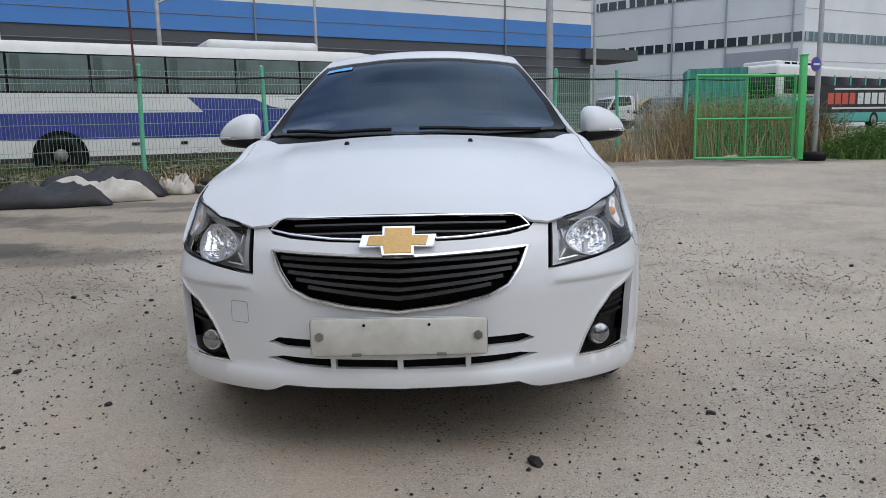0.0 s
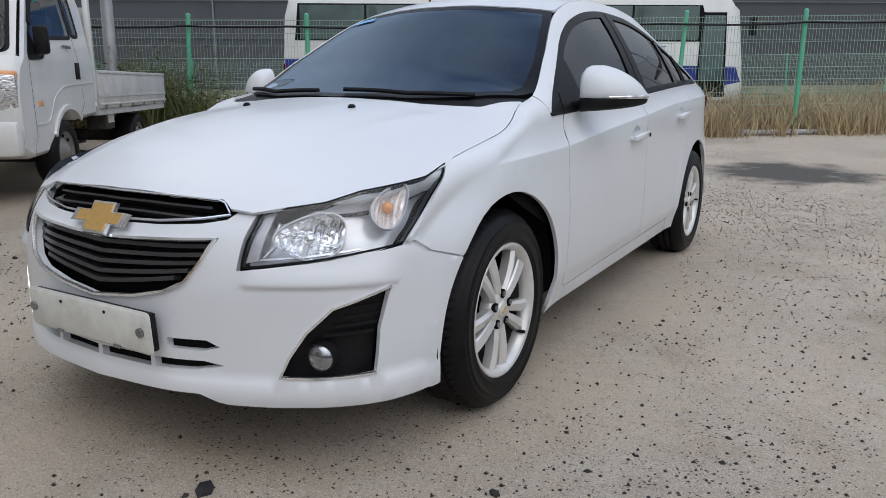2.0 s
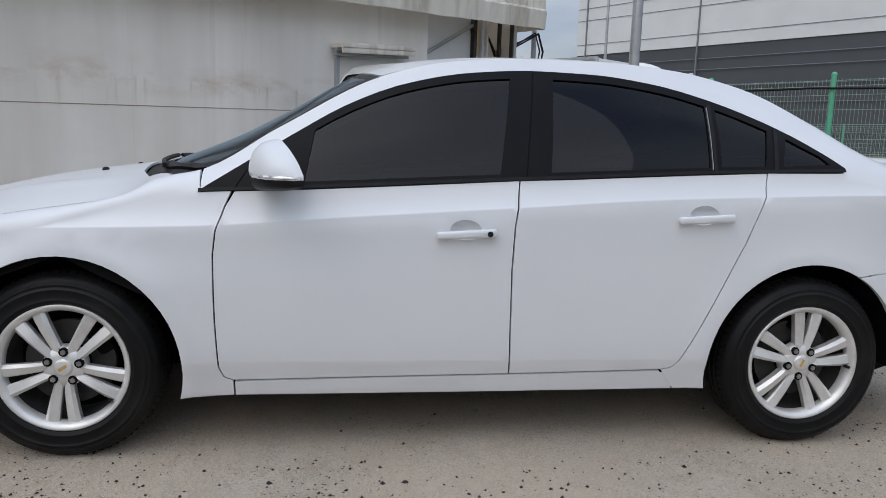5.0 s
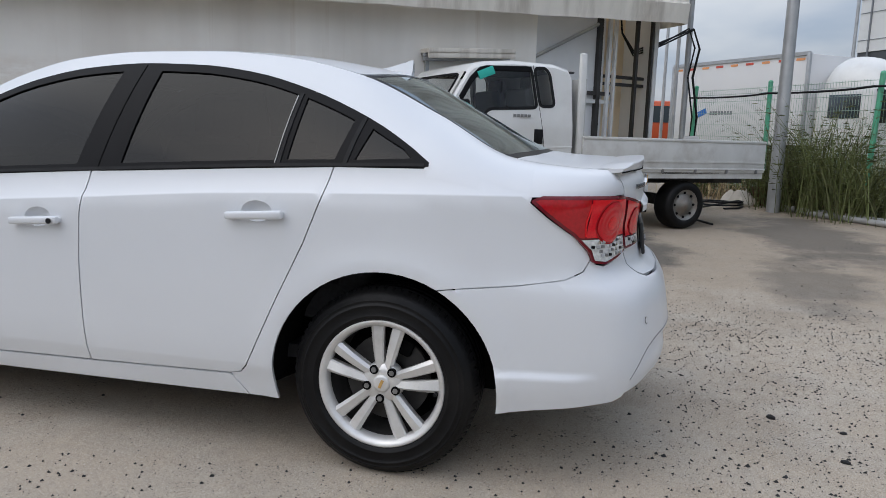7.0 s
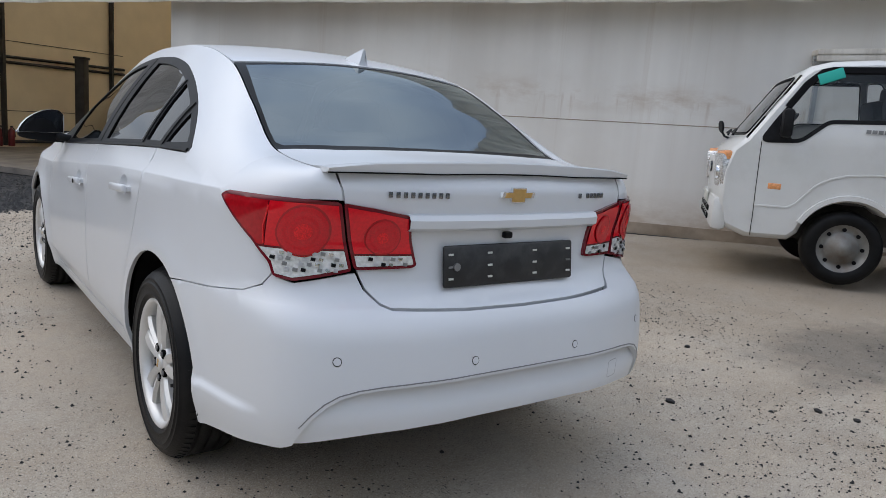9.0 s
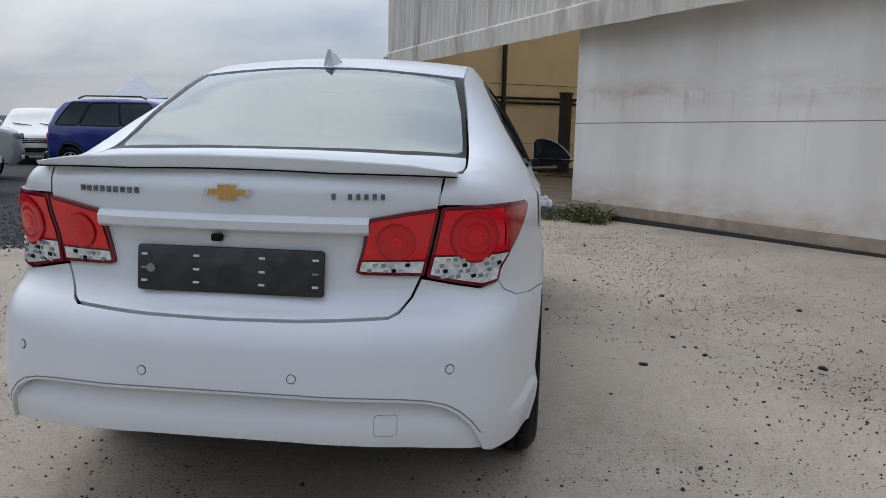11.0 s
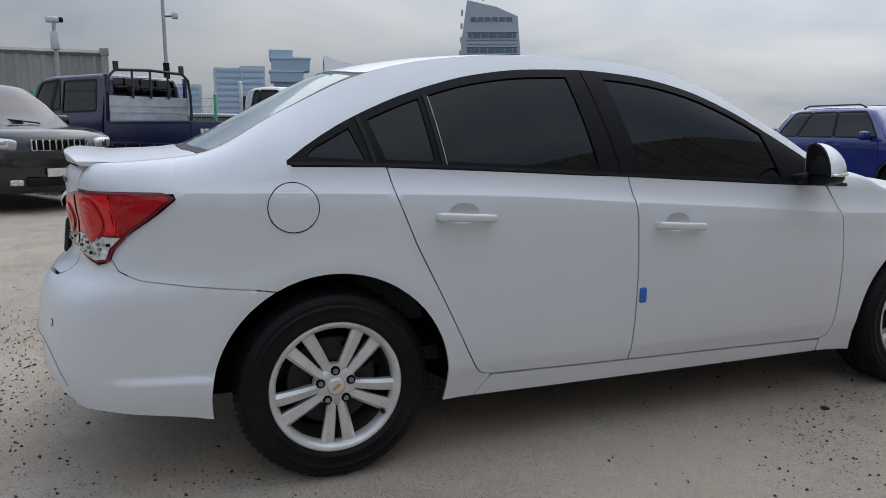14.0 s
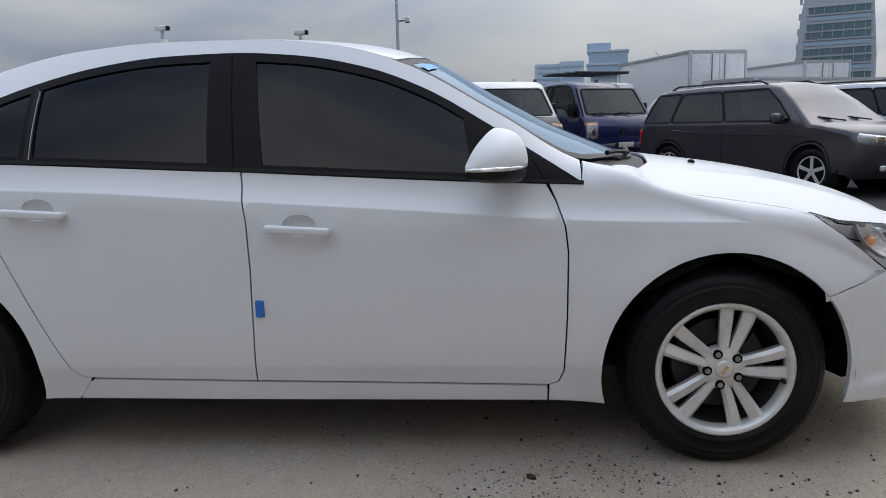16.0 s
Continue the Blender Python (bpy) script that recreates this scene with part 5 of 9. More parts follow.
def make_wheel():
    """One alloy wheel about its own centre, facing +x; the rim carries the tyre, spokes, hub and nuts."""
    R = .325
    prof = [(.2195, .006), (.2225, .014), (.230, .0205), (.234, .0215), (.236, .0245), (.2395, .0245), (.2415, .0228), (.262, .026), (.270, .0262), (.272, .0284), (.2755, .0282), (.277, .0252), (.288, .022), (.2895, .0236), (.292, .0225), (.293, .0195), (.305, .012), (.316, -.002), (.323, -.020)]
    for x in (-.045, -.085, -.125):
        prof += [(R, x + .016), (R, x + .004), (R - .008, x + .003), (R - .008, x - .003), (R, x - .004)]
    prof += [(R, -.150), (.318, -.166), (.295, -.182), (.26, -.190), (.215, -.178), (.205, -.16)]
    rim_p = [(.196, -.030), (.194, -.020), (.199, .002), (.207, .012), (.217, .019), (.222, .016), (.222, .004), (.214, -.004)]
    v, f = lathe(rim_p, 64)
    rim = mesh_object("wheel", v, f, M_ALLOY, car, "silver double-spoke alloy wheel", True)
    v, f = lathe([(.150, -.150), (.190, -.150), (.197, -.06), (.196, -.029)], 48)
    mesh_object("rim_barrel", v, f, M_WHEEL_SHADE, rim, "rim barrel, shade put into its dark colour", True)
    v, f = lathe(prof, 72)
    tyre = mesh_object("tyre", v, f, M_RUBBER, rim, "black tyre, dusty at the tread", True)
    # shoulder tread blocks
    bm = bmesh.new()
    for i in range(72):
        a = 2 * math.pi * i / 72
        bmv = add_box(bm, (.030, .017, .008), (0, 0, 0))
        bmesh.ops.transform(bm, matrix=Matrix.Rotation(a, 4, 'X') @ pose(-.016, 0, .3185, 0, 28, 12), verts=bmv)
    part("tread", bm, M_RUBBER, tyre)
    for i in range(5):
        a0 = 2 * math.pi * i / 5
        for sg in (-1, 1):
            bm = bmesh.new()
            secs = []
            for k in range(7):
                u = k / 6
                r = .045 + .160 * u
                c = sg * (.0135 + .0250 * u)
                w = .0148 + .0090 * u
                top = -.004 + .010 * math.sin(u * math.pi * .8) - .006 * u
                o = sg * w                                   # the ridge runs near the pair's outer edge
                secs.append([bm.verts.new((x, c + y, r)) for x, y in ((top - .007, -o), (top - .001, -o * .80), (top + .006, o * .45), (top - .005, o), (top - .036, o * .8), (top - .036, -o * .8))])
            for a, b in zip(secs, secs[1:]):
                for k in range(6):
                    bm.faces.new((a[k], a[(k + 1) % 6], b[(k + 1) % 6], b[k]))
            bm.faces.new(secs[0]), bm.faces.new(secs[-1][::-1])
            bmesh.ops.transform(bm, matrix=Matrix.Rotation(a0, 4, 'X'), verts=bm.verts)
            part("spoke", bm, M_ALLOY, rim, smooth=True, auto=18)
        p = Matrix.Rotation(a0 + math.pi / 5, 4, 'X') @ Vector((-.001, 0, .0535))
        cyl("nut_well", .0155, .010, p + Vector((.001, 0, 0)), M_GAP, rim, rot=(0, 90, 0), seg=14)
        cyl("wheel_nut", .0095, .014, p + Vector((.003, 0, 0)), M_STEEL, rim, rot=(0, 90, 0), seg=6)
    v, f = lathe([(.0, .002), (.035, .002), (.066, -.002), (.072, -.012), (.072, -.045)], 32)
    mesh_object("hub", v, f, M_ALLOY, rim, "", True)
    v, f = lathe([(.0, .010), (.022, .0095), (.029, .007), (.031, .001)], 28)
    cap = mesh_object("centre_cap", v, f, M_ALLOY, rim, "", True)
    box("cap_mark", (.002, .030, .010), (.0105, 0, 0), M_GOLD, cap)
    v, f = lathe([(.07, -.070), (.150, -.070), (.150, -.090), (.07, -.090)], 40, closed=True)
    mesh_object("brake_disc", v, f, M_WHEEL_SHADE, rim, "dull brake disc, shade put into its colour", False)
    box("brake_caliper", (.05, .06, .12), (-.075, .13, .02), M_SHELL, rim, bevel=.012)
    v, f = lathe([(.0, -.14), (.19, -.145), (.19, -.15), (0, -.15)], 32)
    mesh_object("wheel_back", v, f, M_SHELL, rim)
    cyl("tyre_valve", .006, .03, (.004, .06, -.180), M_BLACK, rim, rot=(0, 90, 0), seg=8)
    return rim


_w = make_wheel()
for i, (sd, ay, turn) in enumerate(((1, 0, 33), (1, 2.685, 67), (-1, 0, 59.5), (-1, 2.685, 37.5))):
    m = Matrix.Translation((sd * .812, ay, HUB_Z)) @ (Matrix.Identity(4) if sd == 1 else Matrix.Rotation(math.pi, 4, 'Z')) @ Matrix.Rotation(radians(turn), 4, 'X')
    if i == 0:
        _w.matrix_basis = m
    else:
        copy_thing(_w, m)

# ---------------- the yard ----------------
def ground_z(x, y):
    """The yard is level round the car and dishes gently upwards away from it."""
    dx, dy = x, y - 1.3
    r = math.hypot(dx, dy)
    if r < 1e-6:
        return 0.0
    c, s = dx / r, dy / r
    k = (.002 if c > 0 else .014) * c * c + (.032 if s > 0 else -.016) * s * s
    return k * min(max(r - 3.5, 0.0), 14.0) + (.032 * s * s * min(max(r - 22.0, 0.0), 22.0) if s > 0 else 0.0)


def ground_material():
    m = bpy.data.materials.new("gritty_concrete")
    m.use_nodes = True
    n, l = m.node_tree.nodes, m.node_tree.links
    b = n["Principled BSDF"]
    b.inputs["Roughness"].default_value = 0.93
    b.inputs["Specular IOR Level"].default_value = 0.25
    geo = n.new("ShaderNodeNewGeometry")
    pos = geo.outputs["Position"]

    def noise(scale, detail=6, rough=.6, vec=pos):
        t = n.new("ShaderNodeTexNoise")
        t.inputs["Scale"].default_value, t.inputs["Detail"].default_value, t.inputs["Roughness"].default_value = scale, detail, rough
        l.new(vec, t.inputs["Vector"])
        return t.outputs["Fac"]

    def rng(v, a, b_, c, d):
        mr = n.new("ShaderNodeMapRange")
        for i, q in zip(("From Min", "From Max", "To Min", "To Max"), (a, b_, c, d)):
            mr.inputs[i].default_value = q
        l.new(v, mr.inputs["Value"])
        return mr.outputs[0]

    def mixc(f, a, b_):
        mx = n.new("ShaderNodeMix"); mx.data_type = 'RGBA'
        l.new(f, mx.inputs["Factor"])
        for k, q in (("A", a), ("B", b_)):
            if isinstance(q, tuple):
                mx.inputs[k].default_value = (*q, 1)
            else:
                l.new(q, mx.inputs[k])
        return mx.outputs["Result"]

    def mth(op, a, b_=None):
        q = n.new("ShaderNodeMath"); q.operation = op
        for i, v in enumerate((a, b_)):
            if v is None:
                continue
            if isinstance(v, (int, float)):
                q.inputs[i].default_value = v
            else:
                l.new(v, q.inputs[i])
        return q.outputs[0]
    # pale cement with sandy drifts and grey wear
    col = mixc(rng(noise(.55, 8, .62), .35, .68, 0, 1), (.53, .44, .335), (.40, .338, .265))
    col = mixc(rng(noise(.95, 7, .66), .48, .64, 0, .62), col, (.29, .235, .175))
    col = mixc(rng(noise(2.2, 8, .7), .45, .75, 0, .7), col, (.57, .52, .44))
    col = mixc(rng(noise(16, 8, .75), .42, .68, 0, .30), col, (.26, .23, .195))
    col = mixc(rng(noise(75, 6, .8), .49, .60, 0, .42), col, (.17, .142, .115))
    col = mixc(rng(noise(240, 4, .75), .51, .60, 0, .64), col, (.125, .105, .088))
    col = mixc(rng(noise(150, 4, .7), .54, .60, 0, .6), col, (.70, .635, .54))
    # fine dark grit
    v = n.new("ShaderNodeTexVoronoi"); v.inputs["Scale"].default_value = 42
    l.new(pos, v.inputs["Vector"])
    dense_ = rng(noise(.9, 5), .38, .7, .05, .25)
    spot = mth('LESS_THAN', v.outputs["Distance"], dense_)
    col = mixc(mth('MULTIPLY', spot, .9), col, (.035, .033, .032))
    v2 = n.new("ShaderNodeTexVoronoi"); v2.inputs["Scale"].default_value = 105
    l.new(pos, v2.inputs["Vector"])
    spot2 = mth('LESS_THAN', v2.outputs["Distance"], rng(noise(2.3, 5), .35, .7, .06, .30))
    col = mixc(mth('MULTIPLY', spot2, .7), col, (.06, .056, .052))
    # brown trodden ground by the trucks, then oily patches
    sx = n.new("ShaderNodeSeparateXYZ"); l.new(pos, sx.inputs[0])
    wob = noise(1.6, 7, .68)
    side = mth('MULTIPLY', mth('ADD', sx.outputs[0], 1.6), -1)
    brown = mth('MULTIPLY', rng(mth('ADD', side, mth('MULTIPLY', mth('SUBTRACT', wob, .5), 3.0)), 0, 2.0, 0, 1), rng(sx.outputs[1], -1.5, 1.5, 0, 1))
    col = mixc(mth('MULTIPLY', brown, .55), col, (.25, .20, .145))
    for cx, cy, rx, ry, amt in ((1.0, 7.1, .95, .85, .95), (-3.4, 5.0, 1.3, .4, .5), (-6.3, 5.6, 2.2, .7, .65), (-2.6, 6.6, 1.6, .3, .6), (-4.4, 7.2, 1.7, .4, .6), (5.2, 13.0, 3.6, .9, .5), (-2.5, 10.2, 2.5, .7, .4), (-4.6, 3.6, 1.5, .5, .75), (-3.2, 3.2, .9, .5, .5), (-2.6, 7.6, .7, .5, .4)):
        dx_, dy_ = mth('DIVIDE', mth('SUBTRACT', sx.outputs[0], cx), rx), mth('DIVIDE', mth('SUBTRACT', sx.outputs[1], cy), ry)
        r = mth('SQRT', mth('ADD', mth('MULTIPLY', dx_, dx_), mth('MULTIPLY', dy_, dy_)))
        f = rng(mth('ADD', r, mth('MULTIPLY', mth('SUBTRACT', wob, .5), 2.4)), .6, 1.15, amt, 0)
        col = mixc(f, col, (.07, .066, .06))
    # black ballast beyond the edge of the slab
    e = mth('SUBTRACT', mth('MULTIPLY', sx.outputs[0], .64), mth('MULTIPLY', mth('ADD', sx.outputs[1], 3.75), .77))
    e = mth('ADD', e, mth('MULTIPLY', mth('SUBTRACT', noise(3, 6, .7), .5), .9))
    gm = rng(e, 0, .25, 0, 1)
    gcol = mixc(rng(noise(22, 6, .8), .4, .65, 0, 1), (.020, .020, .021), (.085, .083, .082))
    gcol = mixc(rng(noise(1.1, 6, .7), .5, .75, 0, .5), gcol, (.10, .095, .088))
    col = mixc(gm, col, gcol)
    # rough grass and bare earth beyond the fence
    fd = mth('ADD', mth('MULTIPLY', mth('SUBTRACT', sx.outputs[0], .5), -.505), mth('MULTIPLY', mth('SUBTRACT', sx.outputs[1], 12.1), .863))
    gf = rng(mth('ADD', fd, mth('MULTIPLY', mth('SUBTRACT', noise(.5, 6, .7), .5), 5.0)), 2.0, 3.2, 0, 1)
    lane = mixc(rng(noise(.35, 8, .7), .42, .58, 0, 1), (.25, .215, .165), (.085, .11, .035))
    col = mixc(gf, col, lane)
    l.new(col, b.inputs["Base Color"])
    bp = n.new("ShaderNodeBump")
    bp.inputs["Strength"].default_value, bp.inputs["Distance"].default_value = .55, .012
    h = mth('ADD', noise(45, 8, .75), mth('MULTIPLY', noise(4, 6, .6), .8))
    l.new(h, bp.inputs["Height"])
    l.new(bp.outputs[0], b.inputs["Normal"])
    return m


M_GROUND = ground_material()
ax = sorted({round(v, 3) for v in list(np.linspace(-22, 22, 89)) + [-700, -300, -120, -60, -35, 35, 60, 120, 300, 700]})
v = [(x, y + 1.3, ground_z(x, y + 1.3)) for y in ax for x in ax]
k = len(ax)
f = [(j * k + i, j * k + i + 1, (j + 1) * k + i + 1, (j + 1) * k + i) for j in range(k - 1) for i in range(k - 1)]
tagged(mesh_object("ground", v, f, M_GROUND, None, "", True), "dusty gritty concrete yard with dark oily patches", "ground", kind="structure")

M_STONE = mat("dark_stone", (.022, .021, .021), .85, vary=.4, vscale=30, rnd=.35)


M_BALLAST = mat("crushed_dark_stone", (.045, .044, .044), .9, vary=.5, vscale=12, dirt=(.11, .105, .10), dscale=30, damt=.5)


def pebble(bm, x, y, r, rg):
    """One small broken stone."""
    vs = bmesh.ops.create_icosphere(bm, subdivisions=1, radius=r)["verts"] if r > .014 else bmesh.ops.create_cone(bm, cap_ends=True, segments=4, radius1=r, radius2=r * .4, depth=r)["verts"]
    a = rg.uniform(0, 6.3)
    sc = Matrix.Diagonal((1.25, .85, .62, 1))
    for q in vs:
        q.co *= rg.uniform(.8, 1.2)
    bmesh.ops.transform(bm, matrix=Matrix.Translation((x, y, ground_z(x, y) + r * .25)) @ Matrix.Rotation(a, 4, 'Z') @ sc, verts=vs)


rg = random.Random(4)
verts, faces = [], []
for i in range(52000):
    if i < 37000:
        a, rr = rg.uniform(0, 2 * math.pi), abs(rg.gauss(1.9, .9))
        x, y = (0.9 + rr * .8) * math.cos(a), 1.35 + (2.3 + rr * .9) * math.sin(a)
    else:
        x, y = rg.uniform(-8, 9), rg.uniform(-6, 11)
    if noise.noise((x * .5, y * .5, 3.1)) < rg.uniform(-.6, .35) - .05:
        continue
    r = .0022 + .0062 * rg.random() ** 2.6 + (.005 if rg.random() < .03 else 0)
    z = ground_z(x, y) + .001
    b0 = len(verts)
    a = rg.uniform(0, 6.3)
    ca, sa = math.cos(a) * r, math.sin(a) * r
    e = rg.uniform(.6, 1.1)
    verts += [(x + ca, y + sa, z), (x - sa * e, y + ca * e, z), (x - ca, y - sa, z), (x + sa * e, y - ca * e, z), (x + ca * .2, y + sa * .3, z + r * .9)]
    faces += [(b0, b0 + 1, b0 + 4), (b0 + 1, b0 + 2, b0 + 4), (b0 + 2, b0 + 3, b0 + 4), (b0 + 3, b0, b0 + 4)]
tagged(mesh_object("grit", verts, faces, M_STONE), "loose dark grit strewn over the concrete", "gravel", kind="stuff")
verts, faces = [], []
for i in range(16000):
    x = rg.uniform(-1.5, 12.0)
    y = -3.75 + x * .64 / .77 - abs(rg.gauss(.3, 2.6)) + rg.gauss(0, .10)
    z, r = ground_z(x, y), rg.uniform(.010, .026)
    b0, a, e = len(verts), rg.uniform(0, 6.3), rg.uniform(.6, 1.1)
    ca, sa = math.cos(a) * r, math.sin(a) * r
    verts += [(x + ca, y + sa, z), (x - sa * e, y + ca * e, z), (x - ca, y - sa, z), (x + sa * e, y - ca * e, z), (x + ca * .3, y + sa * .2, z + r * e), (x - ca * .4, y + sa * .3, z + r * .8)]
    faces += [(b0, b0 + 1, b0 + 4), (b0 + 1, b0 + 5, b0 + 4), (b0 + 1, b0 + 2, b0 + 5), (b0 + 2, b0 + 3, b0 + 5), (b0 + 3, b0 + 4, b0 + 5), (b0 + 3, b0, b0 + 4)]
tagged(mesh_object("ballast", verts, faces, M_BALLAST), "dark crushed stone beyond the edge of the slab", "gravel", kind="stuff")
for i in range(80):
    if i < 4:
        x, y, r = ((.398, -.894, .030), (-1.163, -.348, .016), (1.063, 1.151, .012), (-.927, .626, .017))[i]
    else:
        a = rg.uniform(0, 2 * math.pi)
        x, y, r = (1.2 + rg.random() * 1.9) * math.cos(a), 1.35 + (2.7 + rg.random() * 2) * math.sin(a), .010 + .012 * rg.random() ** 2
    bm = bmesh.new()
    pebble(bm, x, y, r, rg)
    tagged(part("stone", bm, M_STONE), "small dark broken stone lying on the concrete", "stone", "loose stones")

# ---------------- shed and wall beside the yard ----------------
W0, WU = Vector((-1.75, -4.75, 0)), Vector((-.68, .733, 0)).normalized()
WN = Vector((WU.y, -WU.x, 0))            # towards the yard


def wall_material():
    """White-washed sheet: broad upright tones, a brown tide mark with runs half-way up, splashes at the foot."""
    m = bpy.data.materials.new("stained_white_wall")
    m.use_nodes = True
    n, l = m.node_tree.nodes, m.node_tree.links
    b = n["Principled BSDF"]
    b.inputs["Roughness"].default_value = .72
    geo = n.new("ShaderNodeNewGeometry")
    dot = n.new("ShaderNodeVectorMath"); dot.operation = 'DOT_PRODUCT'
    dot.inputs[1].default_value = tuple(WU)
    l.new(geo.outputs["Position"], dot.inputs[0])
    sep_ = n.new("ShaderNodeSeparateXYZ")
    l.new(geo.outputs["Position"], sep_.inputs[0])
    along, z = dot.outputs["Value"], sep_.outputs["Z"]

    def tex(su, sz, detail=6, rough=.6, seed=0.0):
        cv = n.new("ShaderNodeCombineXYZ")
        for k_, (src, sc) in enumerate(((along, su), (z, sz))):
            q = n.new("ShaderNodeMath"); q.operation = 'MULTIPLY'; q.inputs[1].default_value = sc
            l.new(src, q.inputs[0]); l.new(q.outputs[0], cv.inputs[k_])
        cv.inputs[2].default_value = seed
        t = n.new("ShaderNodeTexNoise")
        t.inputs["Scale"].default_value, t.inputs["Detail"].default_value, t.inputs["Roughness"].default_value = 1.0, detail, rough
        l.new(cv.outputs[0], t.inputs["Vector"])
        return t.outputs["Fac"]

    def rng(v, a, b_, c, d):
        mr = n.new("ShaderNodeMapRange")
        for i_, q in zip(("From Min", "From Max", "To Min", "To Max"), (a, b_, c, d)):
            mr.inputs[i_].default_value = q
        l.new(v, mr.inputs["Value"])
        return mr.outputs[0]

    def mul(a, b_):
        q = n.new("ShaderNodeMath"); q.operation = 'MULTIPLY'
        l.new(a, q.inputs[0]); l.new(b_, q.inputs[1])
        return q.outputs[0]

    def over(f, a, c):
        mx = n.new("ShaderNodeMix"); mx.data_type = 'RGBA'
        l.new(f, mx.inputs["Factor"])
        mx.inputs["B"].default_value = (*c, 1)
        if isinstance(a, tuple):
            mx.inputs["A"].default_value = (*a, 1)
        else:
            l.new(a, mx.inputs["A"])
        return mx.outputs["Result"]
    col = over(rng(tex(1.3, .12, 4, .5), .40, .62, 0, 1), (.85, .825, .775), (.73, .70, .65))
    col = over(rng(tex(.45, .5, 5, .6, 3.0), .46, .66, 0, .5), col, (.70, .655, .59))
    col = over(mul(rng(tex(5.0, .10, 5, .6, 7.0), .58, .72, 0, .50), rng(z, .9, 3.0, .25, 1.0)), col, (.50, .405, .31))
    tide = mul(rng(z, 1.42, 1.62, 0, 1), rng(z, 1.64, 1.86, 1, 0))
    col = over(mul(tide, rng(tex(1.1, 2.6, 6, .65, 11.0), .46, .66, 0, .62)), col, (.45, .335, .225))
    runs = mul(rng(z, 1.66, 1.60, 0, 1), rng(z, 1.25, 1.58, 0, 1))
    col = over(mul(runs, rng(tex(7.0, .5, 5, .6, 5.0), .56, .68, 0, .55)), col, (.42, .30, .20))
    low = mul(rng(z, .62, .10, 0, 1), rng(tex(1.4, 3.0, 7, .7, 17.0), .34, .62, .15, .85))
    col = over(low, col, (.43, .32, .215))
    l.new(col, b.inputs["Base Color"])
    bp = n.new("ShaderNodeBump")
    bp.inputs["Strength"].default_value, bp.inputs["Distance"].default_value = .25, .02
    l.new(tex(2.2, .6, 4, .5, 23.0), bp.inputs["Height"])
    l.new(bp.outputs[0], b.inputs["Normal"])
    return m


M_WALL = wall_material()
M_WALLD = mat("rusty_splash_strip", (.36, .29, .22), .85, vary=.2, vscale=6, dirt=(.20, .14, .09), dscale=2, damt=.6)
M_VAL = mat("dirty_corrugated_valance", (.70, .655, .58), .75, vary=.08, vscale=3, dirt=(.20, .15, .11), dscale=1.3, damt=.8, stretch=(1.5, 1.5, .25))
M_CREAM = mat("cream_panel", (.74, .62, .44), .7, vary=.06, vscale=2)
M_DKSTEEL = mat("dark_painted_steel", (.03, .028, .027), .55, vary=.3)
M_TWALL = mat("plain_white_sheet", (.66, .67, .68), .5, vary=.05, vscale=2)
M_GALV = mat("galvanised_steel", (.42, .43, .44), .45, metal=.5, vary=.12, vscale=5)
M_ALU = mat("white_coated_frame", (.60, .60, .60), .5, vary=.08)
M_CONC = mat("shed_floor_concrete", (.20, .175, .15), .9, vary=.25, vscale=3, dirt=(.09, .085, .08), dscale=1.2, damt=.6, bump=.1)


def wall_at(s, z=0.0, d=0.0):
    p = W0 + WU * s + WN * d
    return Vector((p.x, p.y, z))


W_ROT = math.atan2(WU.y, WU.x)


def wall_box(name, s0, s1, z0, z1, d0, d1, material, parent, label="", bevel=0.0):
    bm = bmesh.new()
    add_box(bm, (s1 - s0, abs(d1 - d0), z1 - z0), bevel=bevel)
    bmesh.ops.transform(bm, matrix=Matrix.Translation(wall_at((s0 + s1) / 2, (z0 + z1) / 2, (d0 + d1) / 2)) @ Matrix.Rotation(W_ROT, 4, 'Z'), verts=bm.verts)
    return part(name, bm, material, parent, label, smooth=bevel > 0, auto=40 if bevel else None)


wall = wall_box("wall_yard", -.53, 9.3, -.1, 3.6, -.12, 0, M_WALL, None)
tagged(wall, "white clad wall with brown rust runs and a stained foot", "wall", kind="structure")
wall_box("splash_strip", -.53, 9.3, -.1, .17, .0, .012, M_WALLD, wall)
wall_box("base_angle", -.53, 9.3, -.05, .035, .012, .05, M_DKSTEEL, wall)
part("panel_seam", sweep([wall_at(-.53, 1.235, .001), wall_at(9.3, 1.42, .001)], .005, 4), M_WALLD, wall)
# shutter box over a side door
sh = thing("shutter_hood", Matrix.Identity(4), "rusty tin hood over a side door in the wall", "canopy")
HOOD_TILT = pose(0, 0, 0, 0, -3.6, 0)
for nm_, z0_, z1_, d0_, d1_, m_ in (("hood", 2.20, 2.26, 0, .24, M_VAL), ("hood_lip", 2.13, 2.20, .20, .23, M_VAL), ("roller_slat", 2.10, 2.15, .04, .10, M_GALV), ("roller_slat", 2.155, 2.20, .05, .13, M_GALV)):
    bm = bmesh.new()
    add_box(bm, (1.40, d1_ - d0_, z1_ - z0_), (0, -(d0_ + d1_) / 2, (z0_ + z1_) / 2 - 2.2), bevel=.006)
    bmesh.ops.transform(bm, matrix=Matrix.Translation(wall_at(8.08, 2.26)) @ Matrix.Rotation(W_ROT, 4, 'Z') @ HOOD_TILT, verts=bm.verts)
    part(nm_, bm, m_, sh, smooth=True, auto=40)
wall_box("door_jamb", 7.44, 7.49, .1, 2.15, 0, .05, M_GALV, sh)
